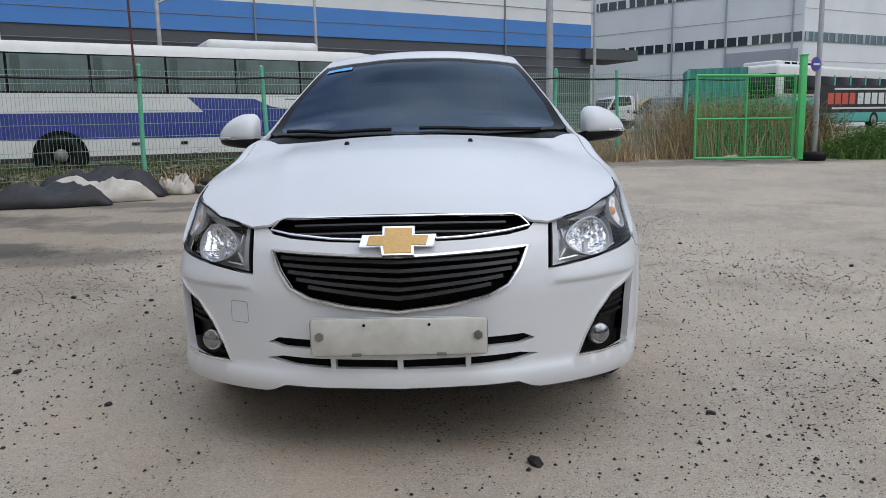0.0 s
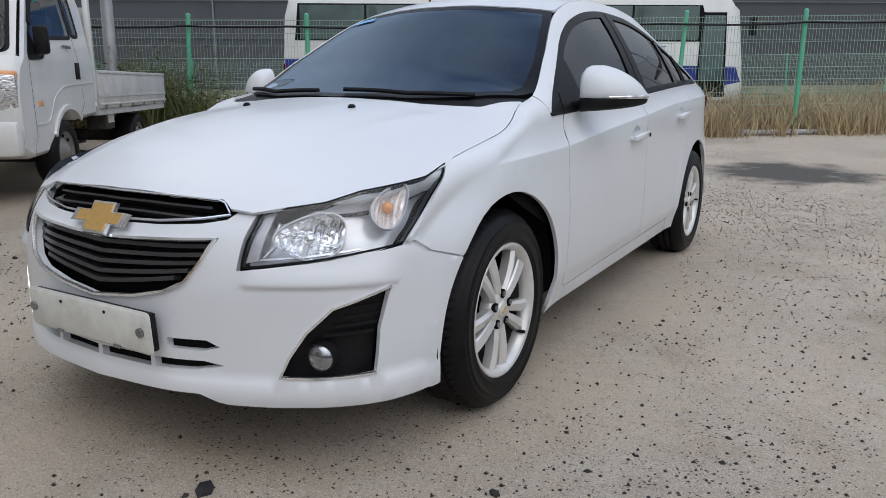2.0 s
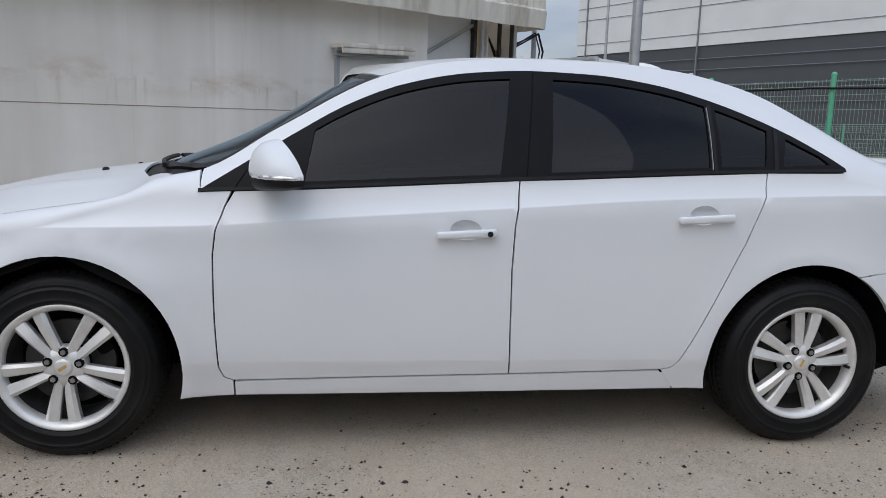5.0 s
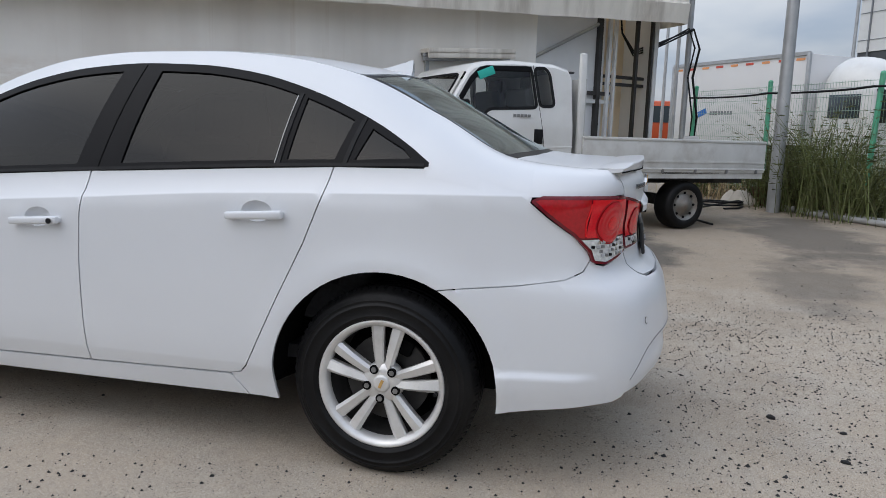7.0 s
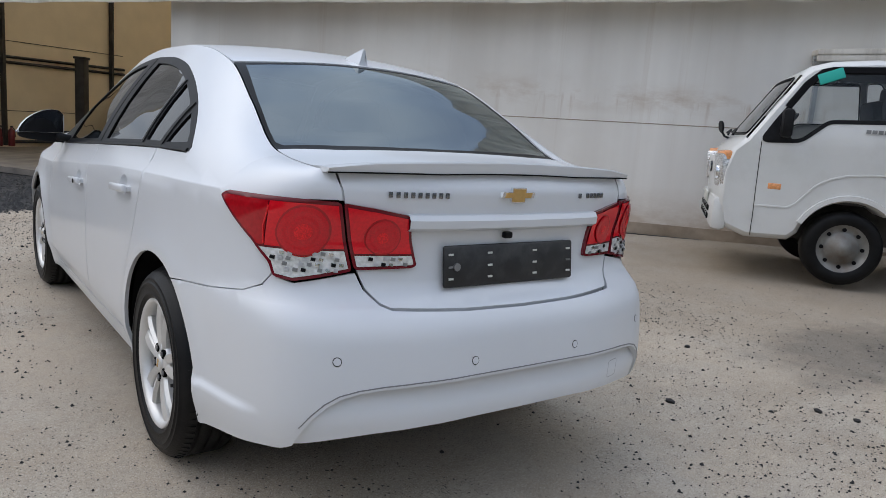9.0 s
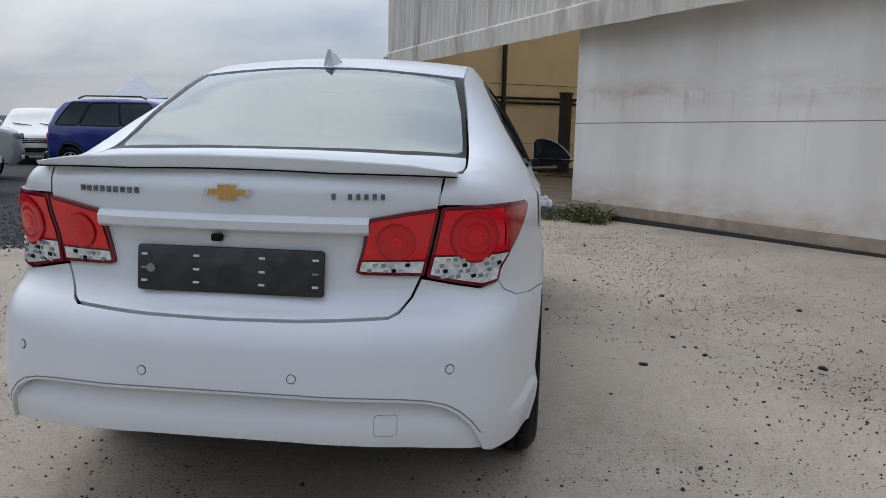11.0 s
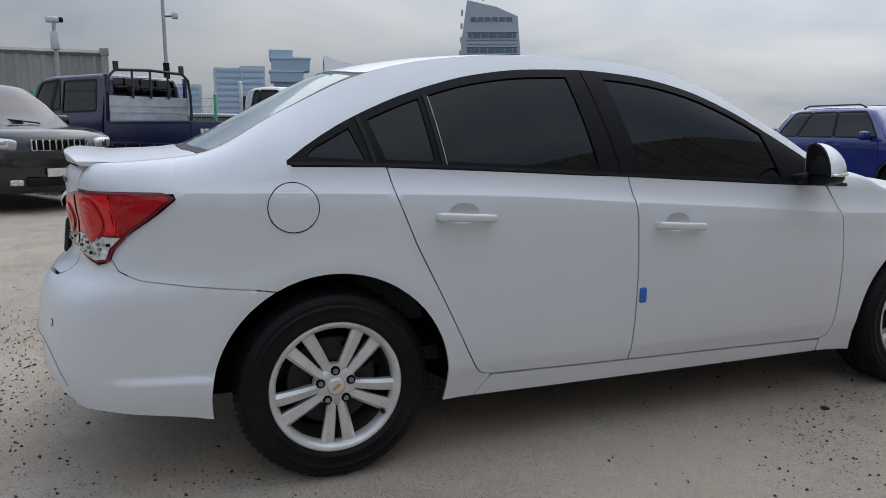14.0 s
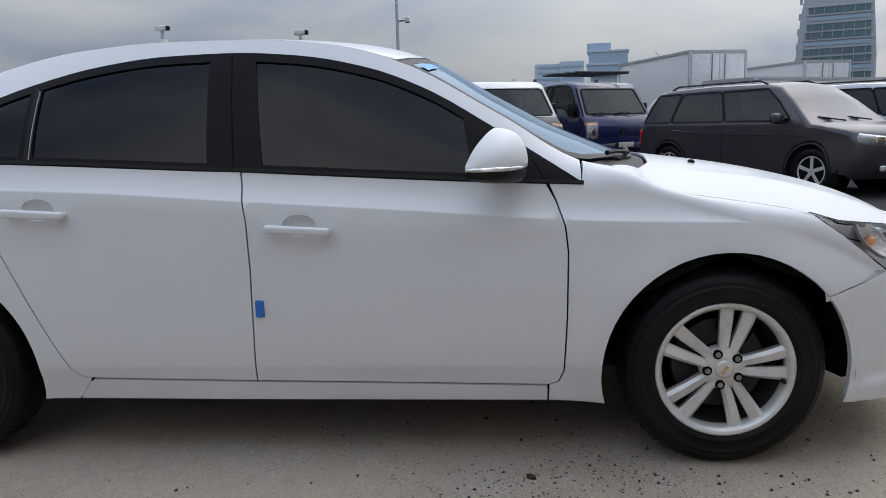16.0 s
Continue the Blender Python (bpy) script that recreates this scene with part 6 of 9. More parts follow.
wall_box("door_leaf", 7.49, 8.6, .1, 2.12, 0, .02, M_WALL, sh)
# the set-back bay with its steel frame
bay = thing("steel_framed_bay", Matrix.Identity(4), "white sheeted bay with dark steel posts at the wall's end", "shed bay")
wall_box("back_sheet", 9.3, 10.78, -.1, 3.6, -.26, -.20, M_TWALL, bay)
wall_box("return_sheet", 9.24, 9.3, -.1, 3.6, -.26, -.12, M_WALL, bay)
wall_box("back_sheet", 10.78, 11.92, -.1, 3.6, -1.0, -.94, M_CREAM, bay, "shaded cream back sheet")
wall_box("return_sheet", 11.86, 11.92, -.1, 3.6, -.94, -.30, M_TWALL, bay)
wall_box("post", 10.60, 10.67, 0, 3.2, -.20, -.12, M_DKSTEEL, bay)
wall_box("post", 10.79, 10.84, 0, 3.2, -.16, -.10, M_ALU, bay)
wall_box("post", 10.92, 10.96, 0, 3.2, -.16, -.10, M_ALU, bay)
wall_box("post", 11.56, 11.61, 0, 3.2, -.36, -.30, M_DKSTEEL, bay)
wall_box("post", 11.80, 11.84, 0, 3.2, -.26, -.20, M_DKSTEEL, bay)
wall_box("post", 11.86, 11.94, 0, 3.2, -.28, -.20, M_ALU, bay)
for z, m_ in ((1.70, M_ALU), (1.83, M_DKSTEEL)):
    wall_box("rail", 9.4, 10.9, z, z + .06, -.19, -.14, m_, bay)
for z in (2.02, 2.14):
    wall_box("rail", 10.96, 11.84, z, z + .05, -.44, -.38, M_DKSTEEL, bay)
for i in range(7):
    z = .3 + i * .36
    bm = sweep([wall_at(10.82, z, -.13), wall_at(10.94, z + .18, -.13), wall_at(10.82, z + .36, -.13)], .009, 6)
    part("lattice", bm, M_ALU, bay)
part("brace", sweep([wall_at(9.32, 2.30, -.17), wall_at(10.66, 2.95, -.17)], .03, 6), M_GALV, bay)
# valance: a hanging ribbed sheet that follows the eaves
val_pts = [(Vector((2.35, -10.85, 0)), 2.36), (wall_at(0, 0, .35), 2.44), (wall_at(4.5, 0, .35), 2.62), (wall_at(9.3, 0, .35), 2.86), (wall_at(11.95, 0, .35), 3.0), (wall_at(12.1, 0, .1), 3.02), (wall_at(12.1, 0, -3.0), 3.0)]
v, f = [], []
acc = 0
for (a, za), (b, zb) in zip(val_pts, val_pts[1:]):
    L_ = (b - a).length
    nn = max(4, int(L_ / .10))
    nrm = Vector(((b - a).y, -(b - a).x, 0)).normalized()
    for i in range(nn):
        u = i / nn
        p = a.lerp(b, u)
        acc += 1
        o = nrm * (.018 if acc % 2 else -.018)
        z = za + (zb - za) * u
        sag = .003 * math.sin(acc * .9) + .004 * math.sin(acc * .37)
        v += [tuple(p + nrm * .03 + Vector((0, 0, z + sag))), tuple(p + o * .3 + nrm * .05 + Vector((0, 0, z + .30))), tuple(p + o + nrm * .01 + Vector((0, 0, z + .34))), tuple(p + o - nrm * .05 + Vector((0, 0, z + 2.6)))]
for i in range(len(v) // 4 - 1):
    f += [(4 * i + q, 4 * i + 4 + q, 4 * i + 5 + q, 4 * i + 1 + q) for q in range(3)]
vo = tagged(mesh_object("valance", v, f, M_VAL, None, "", False), "stained ribbed sheet valance hanging from the shed eaves", "valance", kind="structure")
so = vo.modifiers.new("thick", 'SOLIDIFY')
so.thickness = .012
# unseen shed roof, made translucent to brighten the inside, and the back
M_LIGHT_ROOF = bpy.data.materials.new("light_passing_roof")
M_LIGHT_ROOF.use_nodes = True
_n, _l = M_LIGHT_ROOF.node_tree.nodes, M_LIGHT_ROOF.node_tree.links
_n.remove(_n["Principled BSDF"])
_t, _d, _x = _n.new("ShaderNodeBsdfTranslucent"), _n.new("ShaderNodeBsdfDiffuse"), _n.new("ShaderNodeMixShader")
_t.inputs[0].default_value, _d.inputs[0].default_value, _x.inputs[0].default_value = (.92, .84, .70, 1), (.6, .58, .52, 1), .3
_l.new(_t.outputs[0], _x.inputs[1]), _l.new(_d.outputs[0], _x.inputs[2]), _l.new(_x.outputs[0], _n["Material Output"].inputs["Surface"])
SH_IN = Vector((-.85, -.527, 0)).normalized()
corner = Vector((2.35, -10.9, 0))


def slab(name, pts, z0, z1, material, label, category):
    bm = bmesh.new()
    lo, hi = [bm.verts.new((p[0], p[1], z0)) for p in pts], [bm.verts.new((p[0], p[1], z1)) for p in pts]
    bm.faces.new(lo[::-1]), bm.faces.new(hi)
    for i in range(len(pts)):
        j = (i + 1) % len(pts)
        bm.faces.new((lo[i], lo[j], hi[j], hi[i]))
    return tagged(part(name, bm, material), label, category, kind="structure")


inner = corner + SH_IN * 9
slab("shed_floor", [corner + Vector((.2, -.3, 0)), Vector((-1.75, -4.95, 0)), Vector((-9, -8, 0)), inner], -.08, .012, M_CONC, "bare concrete floor of the open shed", "floor")
slab("shed_roof", [corner, wall_at(0), wall_at(12.0), wall_at(12.0, 0, -9), inner], 4.9, 5.0, M_LIGHT_ROOF, "unseen shed roof, made translucent to light the inside", "roof")
end = tagged(mesh_object("wall_shed_end", [tuple(corner + Vector((0, 0, -.1))), tuple(inner + Vector((0, 0, -.1))), tuple(inner + Vector((0, 0, 5))), tuple(corner + Vector((0, 0, 5))),
                                           tuple(corner + Vector((.06, -.1, -.1))), tuple(inner + Vector((.06, -.1, -.1))), tuple(inner + Vector((.06, -.1, 5))), tuple(corner + Vector((.06, -.1, 5)))],
                         [(3, 2, 1, 0), (4, 5, 6, 7), (0, 1, 5, 4), (3, 7, 6, 2), (0, 4, 7, 3), (1, 2, 6, 5)], M_CREAM), "cream panel end wall of the open shed", "wall", kind="structure")
slab("wall_shed_back", [inner, inner + Vector((-.2, 0, 0)), wall_at(12.0, 0, -9.2), wall_at(12, 0, -9)], -.1, 5, M_CREAM, "cream back wall of the shed", "wall")


def end_at(s, z, d=.05):
    p = corner + SH_IN * s + Vector((-SH_IN.y, SH_IN.x, 0)) * -d
    return Vector((p.x, p.y, z))


def end_bar(name, a, b, w, material):
    return part(name, sweep([end_at(*a), end_at(*b)], w, 4), material, end)


for z in (1.72, 1.83):
    end_bar("rail", (0, z), (6, z), .03, M_DKSTEEL)
end_bar("rail", (0, .12), (6, .12), .035, M_DKSTEEL)
end_bar("rail", (0, .34), (6, .34), .02, M_DKSTEEL)
for s in (.05, 2.85, 5.6):
    end_bar("post", (s, .05, .07), (s, 4.9, .07), .055, M_DKSTEEL)
end_bar("post", (-.10, .05, .02), (-.10, 2.6, .02), .055, M_ALU)
for z in (.75, 2.15):
    end_bar("panel_joint", (0, z, .006), (6, z, .006), .006, M_DKSTEEL)
lift = thing("lift_column", Matrix.Translation((*end_at(4.15, .075, .75).xy, .075)), "dark steel lift column standing on the shed floor", "vehicle lift")
box("column", (.20, .26, 1.85), (0, 0, .925), M_DKSTEEL, lift, rot=(0, 0, -32), bevel=.02)
box("column_cap", (.24, .30, .05), (0, 0, 1.87), M_DKSTEEL, lift, rot=(0, 0, -32), bevel=.01)
box("base_plate", (.9, .45, .04), (.1, .1, .02), M_DKSTEEL, lift, rot=(0, 0, -32))
M_EXT = mat("dusty_red_cylinder", (.14, .012, .014), .4, vary=.15, vscale=14)
ex = thing("fire_extinguisher", Matrix.Translation((*end_at(.75, .075, .55).xy, .075)), "small dusty red fire extinguisher in a row", "extinguisher", "row of fire extinguishers")
v, f = lathe([(0, 0), (.055, 0), (.062, .02), (.062, .27), (.048, .32), (.02, .345), (.02, .37), (0, .37)], 14)
mesh_object("cylinder", [(p[1], p[2], p[0]) for p in v], [q[::-1] for q in f], M_EXT, ex, "", True)
box("valve", (.03, .09, .025), (0, .01, .385), M_BLACK, ex)
tube("hose", [(0, .04, .38), (.03, .075, .33), (.05, .07, .18)], .009, M_BLACK, ex, seg=6)
for i in range(1, 10):
    p = end_at(.75 + i * .205, .075, .55 + .05 * math.sin(i * 2.3))
    copy_thing(ex, Matrix.Translation((p.x, p.y, .075)) @ Matrix.Rotation(i * 1.7, 4, 'Z'))
box("extinguisher_bin", (.3, .2, .28), (*end_at(.35, .22, .5).xy, .22), M_ALU, None, bevel=.02)
tagged(bpy.data.objects["extinguisher_bin"], "small white plastic bin on the shed floor", "bin")

# ---------------- warehouse, far hall and the street behind the fence ----------------
FD, FN = Vector((.863, .505, 0)), Vector((-.505, .863, 0))
M_WHG = mat("dark_grey_cladding", (.066, .070, .078), .6, vary=.06, vscale=.6)
M_WHB = mat("blue_cladding", (.055, .20, .52), .5, vary=.04, vscale=.6)
M_WHW = mat("white_cladding", (.68, .68, .68), .55, vary=.04, vscale=.6)
M_HALL = mat("pale_grey_cladding", (.72, .735, .75), .6, vary=.05, vscale=.3)
M_HALLD = mat("mid_grey_cladding", (.20, .215, .235), .6, vary=.05, vscale=.3)
M_BAY = mat("blue_grey_cladding", (.36, .38, .43), .6, vary=.05, vscale=.3)
M_WINDOW = mat("far_dark_glazing", (.035, .05, .06), .12, spec=.8)
M_GWIN = mat("far_green_glazing", (.09, .16, .17), .12, spec=.8)


def fence_box(name, s0, s1, z0, z1, d0, d1, material, parent, label="", fd=FD, fn=FN):
    bm = bmesh.new()
    c = fd * ((s0 + s1) / 2) + fn * ((d0 + d1) / 2)
    add_box(bm, (s1 - s0, abs(d1 - d0), z1 - z0))
    bmesh.ops.transform(bm, matrix=Matrix.Translation((c.x, c.y, (z0 + z1) / 2)) @ Matrix.Rotation(math.atan2(fd.y, fd.x), 4, 'Z'), verts=bm.verts)
    return part(name, bm, material, parent, label)


wh = thing("warehouse", Matrix.Identity(4), "long dark grey warehouse with blue and white bands", "warehouse")
fence_box("wall", -42, 42, 0, 15, 48.1, 78, M_WHG, wh)
fence_box("blue_band", -5.5, 42, 8.0, 10.0, 48.0, 48.1, M_WHB, wh, "blue cladding band")
fence_box("white_band", -2, 42, 10.0, 15, 48.0, 48.1, M_WHW, wh, "white cladding band")
fence_box("white_band", -42, -14.2, 8.15, 15, 48.0, 48.1, M_WHW, wh, "white cladding band")
fence_box("roof_edge", -42.2, 42.2, 15, 15.3, 47.9, 78, M_WHG, wh)
fence_box("canopy", 41, 47, 7.1, 8.0, 47.5, 52, M_WHG, wh)
for z in (2, 4, 5.2, 6.4, 7.2, 9.0, 11, 12, 13):
    fence_box("cladding_joint", -42, 42, z, z + .04, 47.96, 48.02, M_HALLD, wh)
for s in (-41, -30, -15, 12.7, 33):
    fence_box("downpipe", s, s + .09, 0, 15, 47.88, 48.02, M_HALLD, wh)
for s0 in (-9.0, -6.85):
    wn_ = fence_box("tall_window", s0, s0 + 1.0, 6.8, 12, 47.95, 48.05, M_GWIN, wh)
    for i in range(6):
        fence_box("window_bar", s0 - .08, s0 + 1.08, 6.8 + i * .9, 6.92 + i * .9, 47.9, 47.99, M_WHW, wn_)
    for q in (s0 - .1, s0 + 1.0):
        fence_box("window_frame", q, q + .1, 6.8, 12, 47.9, 47.99, M_WHW, wn_)
for s0 in (-3.4,):
    wn_ = fence_box("small_window", s0, s0 + 1.25, 6.9, 7.9, 47.93, 48.05, M_WHW, wh)
    fence_box("pane", s0 + .1, s0 + 1.15, 7.0, 7.8, 47.9, 47.94, M_GWIN, wn_)
# the bigger hall to its right
hall = thing("logistics_hall", Matrix.Identity(4), "huge pale grey hall with a ribbon of dark windows", "hall")
H0 = Vector((20.5, 86, 0))
HD1, HD2 = Vector((.80, -.60, 0)), Vector((.88, .475, 0))


def hall_box(name, o, d, s0, s1, z0, z1, t0, t1, material, parent):
    bm = bmesh.new()
    nrm = Vector((d.y, -d.x, 0))
    c = o + d * ((s0 + s1) / 2) + nrm * ((t0 + t1) / 2)
    add_box(bm, (s1 - s0, abs(t1 - t0), z1 - z0))
    bmesh.ops.transform(bm, matrix=Matrix.Translation((c.x, c.y, (z0 + z1) / 2)) @ Matrix.Rotation(math.atan2(d.y, d.x), 4, 'Z'), verts=bm.verts)
    return part(name, bm, material, parent)


HK = H0 + HD1 * 19
hall_box("wall", H0, HD1, -14, 19, 0, 26, -20, 0, M_HALL, hall)
hall_box("wall", HK, HD2, .1, 70, 0, 26, -20, 0, M_HALL, hall)
for o, d, s0, s1, z0 in ((H0, HD1, -14, 18.9, 9.6), (H0, HD1, -14, 18.9, 15.0), (HK, HD2, .2, 60, 9.6)):
    dark = d is HD1
    rib = hall_box("window_ribbon", o, d, s0, s1, z0, z0 + .92, 0, .1, M_WINDOW if dark else M_GWIN, hall)
    for i in range(int((s1 - s0) / 1.15)):
        wide = .16 if i % 4 else .42
        hall_box("mullion", o, d, s0 + i * 1.15, s0 + i * 1.15 + wide, z0, z0 + .92, .1, .16, M_HALL if dark else M_BAY, rib)
for s0 in (5.3, 11.2, 17.9):
    hall_box("downpipe", H0, HD1, s0, s0 + .16, 0, 26, 0, .2, M_BAY, hall)
for z in (4.2, 7.0, 12.2, 17.4, 19.8, 22.2):
    hall_box("cladding_joint", H0, HD1, -14, 18.9, z, z + .05, 0, .03, M_BAY, hall)
    hall_box("cladding_joint", HK, HD2, .2, 60, z + .6, z + .65, 0, .03, M_BAY, hall)
hall_box("grey_bay", H0, HD1, 11.4, 18.6, 1, 8.9, 0, .06, M_BAY, hall)
hall_box("wall_vent", HK, HD2, 9.2, 10.3, 14.3, 15.4, 0, .06, M_BAY, hall)

# ---------------- green mesh fence ----------------
M_GREEN = mat("faded_green_paint", (.10, .42, .26), .5, vary=.12, vscale=9, dirt=(.25, .3, .22), dscale=4, damt=.4)
M_WIRE = mat("pale_green_wire", (.30, .42, .34), .5)
M_GGATE = mat("bright_green_paint", (.08, .48, .14), .45, vary=.1, vscale=6)
P0, PS = Vector((.5, 12.1, 0)), Vector((1.81, 1.06, 0))


def fence_run(name, pts, height, label, lean=()):
    fz = thing(name, Matrix.Identity(4), label, "fence")
    for i, p in enumerate(pts):
        z = ground_z(p.x, p.y)
        t = Vector(lean[i % len(lean)]) if lean else Vector((0, 0, 0))
        tube("post", [(p.x, p.y, z - .1), (p.x + t.x, p.y + t.y, z + height)], .038, M_GREEN, fz, seg=10)
        bm = bmesh.new()
        bmesh.ops.create_uvsphere(bm, u_segments=10, v_segments=6, radius=.042)
        bmesh.ops.transform(bm, matrix=Matrix.Translation((p.x + t.x, p.y + t.y, z + height)), verts=bm.verts)
        part("post_cap", bm, M_GREEN, fz, smooth=True)
    for a, b in zip(pts, pts[1:]):
        za, zb = ground_z(a.x, a.y), ground_z(b.x, b.y)
        v, f = [], []

        def wire(p, q, r=.0035):
            d = (q - p).normalized()
            s = d.cross(Vector((0.3, 0.2, 1) if abs(d.z) < .9 else (1, 0.3, 0))).normalized() * r
            t_ = d.cross(s)
            k = len(v)
            v.extend([p + s, p + t_, p - s * .7 - t_ * .7, q + s, q + t_, q - s * .7 - t_ * .7])
            f.extend([(k, k + 1, k + 4, k + 3), (k + 1, k + 2, k + 5, k + 4), (k + 2, k, k + 3, k + 5)])
        n_ = int((b - a).length / .055)
        for i in range(1, n_):
            p = a.lerp(b, i / n_)
            z = za + (zb - za) * i / n_
            wire(Vector((p.x, p.y, z + .06)), Vector((p.x, p.y, z + height - .06)))
        for h in [.08 + (height - .16) * i / 9 for i in range(10)] + [.16, height - .16]:
            wire(Vector((a.x, a.y, za + h)), Vector((b.x, b.y, zb + h)), .0045)
        mesh_object("mesh_panel", v, f, M_WIRE, fz)
    return fz


LEANS = ((.04, .03, 0), (-.06, .0, 0), (.10, .04, 0), (.02, -.02, 0))
POSTS = [P0 + PS * i for i in range(-7, 2)] + [P0 + PS * 1.88, P0 + PS * 2.87]
fence_run("mesh_fence", POSTS, 2.03, "faded green welded mesh fence with round posts", LEANS)
far_f = [P0 + PS * i + Vector((-.505, .863, 0)) * 19 for i in range(-14, 12, 2)]
fence_run("far_mesh_fence", far_f, 1.6, "far green mesh fence across the lane", LEANS)
fence_run("side_mesh_fence", [Vector((15.2, 12.0 - 2.1 * i + .2 * i * i * .1, 0)) + Vector((.12 * i, 0, 0)) for i in range(6)], 1.9, "green mesh fence beside the container")
# black cable slung along the fence
cp = []
for i in range(-7, 4):
    for j in range(6):
        u = j / 6
        p = P0 + PS * (i + u)
        cp.append((p.x + .06, p.y - .06, ground_z(p.x, p.y) + 1.845 - .02 * math.sin(u * math.pi) + .012 * math.sin(i * 2.1)))
tagged(tube("fence_cable", cp, .018, M_BLACK, None, seg=6), "black cable slung along the mesh fence", "cable")
# gate leaf swung open, its thick post, round sign and banner
gt = thing("gate_leaf", Matrix.Identity(4), "bright green steel mesh gate leaf, bent and open", "gate")
ga, gb = Vector((5.45, 13.45, 0)), Vector((7.41, 13.05, 0))
gz = .29
for a, b, r in (((ga, .04), (gb, .04), .03), ((ga, 1.84), (gb, 1.76), .028), ((ga, .04), (ga, 1.84), .028), ((gb, .04), (gb, 1.76), .03), ((ga, .90), (gb, .87), .022), ((ga.lerp(gb, .52), .04), (ga.lerp(gb, .52), 1.80), .024)):
    tube("gate_bar", [(a[0].x, a[0].y, gz + a[1]), (b[0].x, b[0].y, gz + b[1])], r, M_GGATE, gt, seg=8)
v, f = [], []
for i in range(1, 40):
    p = ga.lerp(gb, i / 40)
    kk = len(v)
    v += [(p.x - .003, p.y, gz + .05), (p.x + .003, p.y, gz + .05), (p.x + .003, p.y, gz + 1.78), (p.x - .003, p.y, gz + 1.78)]
    f.append((kk, kk + 1, kk + 2, kk + 3))
for i in range(1, 19):
    z = gz + .05 + i * .095
    kk = len(v)
    v += [(ga.x, ga.y, z - .003), (gb.x, gb.y, z - .003), (gb.x, gb.y, z + .003), (ga.x, ga.y, z + .003)]
    f.append((kk, kk + 1, kk + 2, kk + 3))
gm_ = mesh_object("gate_mesh", v, f, M_GGATE, gt)
gm_.modifiers.new("thick", 'SOLIDIFY').thickness = .006
gp = thing("gate_post", Matrix.Translation((7.47, 12.85, .29)), "thick bright green square gate post", "post")
box("shaft", (.125, .125, 2.15), (0, 0, 1.075), M_GGATE, gp, bevel=.012)
box("cap", (.14, .14, .025), (0, 0, 2.16), M_GGATE, gp)
M_SIGNB = mat("blue_sign_face", (.04, .08, .40), .4)
M_SIGNR = mat("red_sign_rim", (.45, .03, .04), .4)
lp = thing("street_lamp", Matrix.Translation((8.36, 14.05, .34)), "grey street lamp pole by the gate", "street lamp")
cyl("pole", .062, 7.5, (0, 0, 3.75), M_GALV, lp, r2=.045)
tube("arm", [(0, 0, 7.4), (-.6, -.3, 7.7), (-1.6, -.8, 7.85)], .03, M_GALV, lp)
sg = thing("round_sign", Matrix.Translation((8.15, 13.75, 2.33)), "round blue no-parking sign with a red rim", "sign")
cyl("rim", .158, .012, (0, 0, 0), M_SIGNR, sg, rot=(90, 0, 28), seg=28)
cyl("face", .136, .016, (.003, -.006, 0), M_SIGNB, sg, rot=(90, 0, 28), seg=28)
box("sign_mark", (.20, .02, .045), (.006, -.010, 0), M_WHW, sg, rot=(0, 0, 28))
box("sign_bracket", (.06, .28, .03), (.07, .13, 0), M_GALV, sg, rot=(0, 0, 28))
bn = thing("banner", Matrix.Translation((11.0, 15.2, .27)) @ Matrix.Rotation(radians(20), 4, 'Z'), "black advertising banner with red and white lettering bars", "banner")
box("sheet", (5.2, .02, .62), (0, 0, 1.32), mat("black_banner_cloth", (.03, .028, .03), .7, vary=.15, vscale=5), bn)
M_BARR, M_BARW = mat("red_print", (.60, .10, .07), .6), mat("white_print", (.7, .7, .68), .6)
for i in range(4):
    box("print_bar", (.17, .012, .26), (-2.30 + i * .215, -.012, 1.33), M_BARR, bn)
for i in range(5):
    box("print_bar", (.17, .012, .26), (-1.40 + i * .215, -.012, 1.33), M_BARW, bn)
box("print_bar", (1.6, .012, .04), (-1.4, -.012, 1.55), M_BARW, bn)
box("print_bar", (1.7, .012, .04), (-1.4, -.012, 1.11), M_BARW, bn)
for i in range(6):
    box("print_bar", (.22, .012, .24), (.6 + i * .3, -.012, 1.33), M_BARR if i % 2 else M_BARW, bn)
for x in (-2.6, 0, 2.6):
    cyl("banner_post", .03, 1.7, (x, .05, .85), M_GREEN, bn, seg=8)

# poles
def pole(x, y, h, r, label, category="pole", material=M_GALV, z=None, lean=0):
    t = thing("pole", Matrix.Translation((x, y, ground_z(x, y) - .05)) @ pose(0, 0, 0, 0, lean, 0), label, category)
    cyl("shaft", r, h, (0, 0, h / 2), material, t, seg=12, r2=r * .75)
    return t


lm = pole(-.02 + 3.96, 26.9, 9, .16, "tall grey utility pole across the lane")
box("pole_box", (.3, .2, .4), (0, 0, 6.0), M_GALV, lm)
pole(5.64, 26.5, 9, .07, "slim grey pole across the lane")
pole(-4.87, 24.5, 9, .06, "slim grey pole across the lane")
p3 = pole(-12.0, 28.0, 9.5, .10, "grey lamp pole with a cross arm", "street lamp")
tube("arm", [(0, 0, 6.0), (1.2, .3, 6.5)], .05, M_GALV, p3)
box("lamp_head", (.5, .2, .1), (1.4, .35, 6.6), M_GALV, p3, rot=(0, -10, 25))
pole(-9.0, 5.7, 6.5, .10, "concrete-grey pole behind the fence")
rod = thing("rod", Matrix.Translation((-4.93, 8.90, ground_z(-4.93, 8.90) + 1.80)), "rusty thin rod tied to a fence post", "rod")
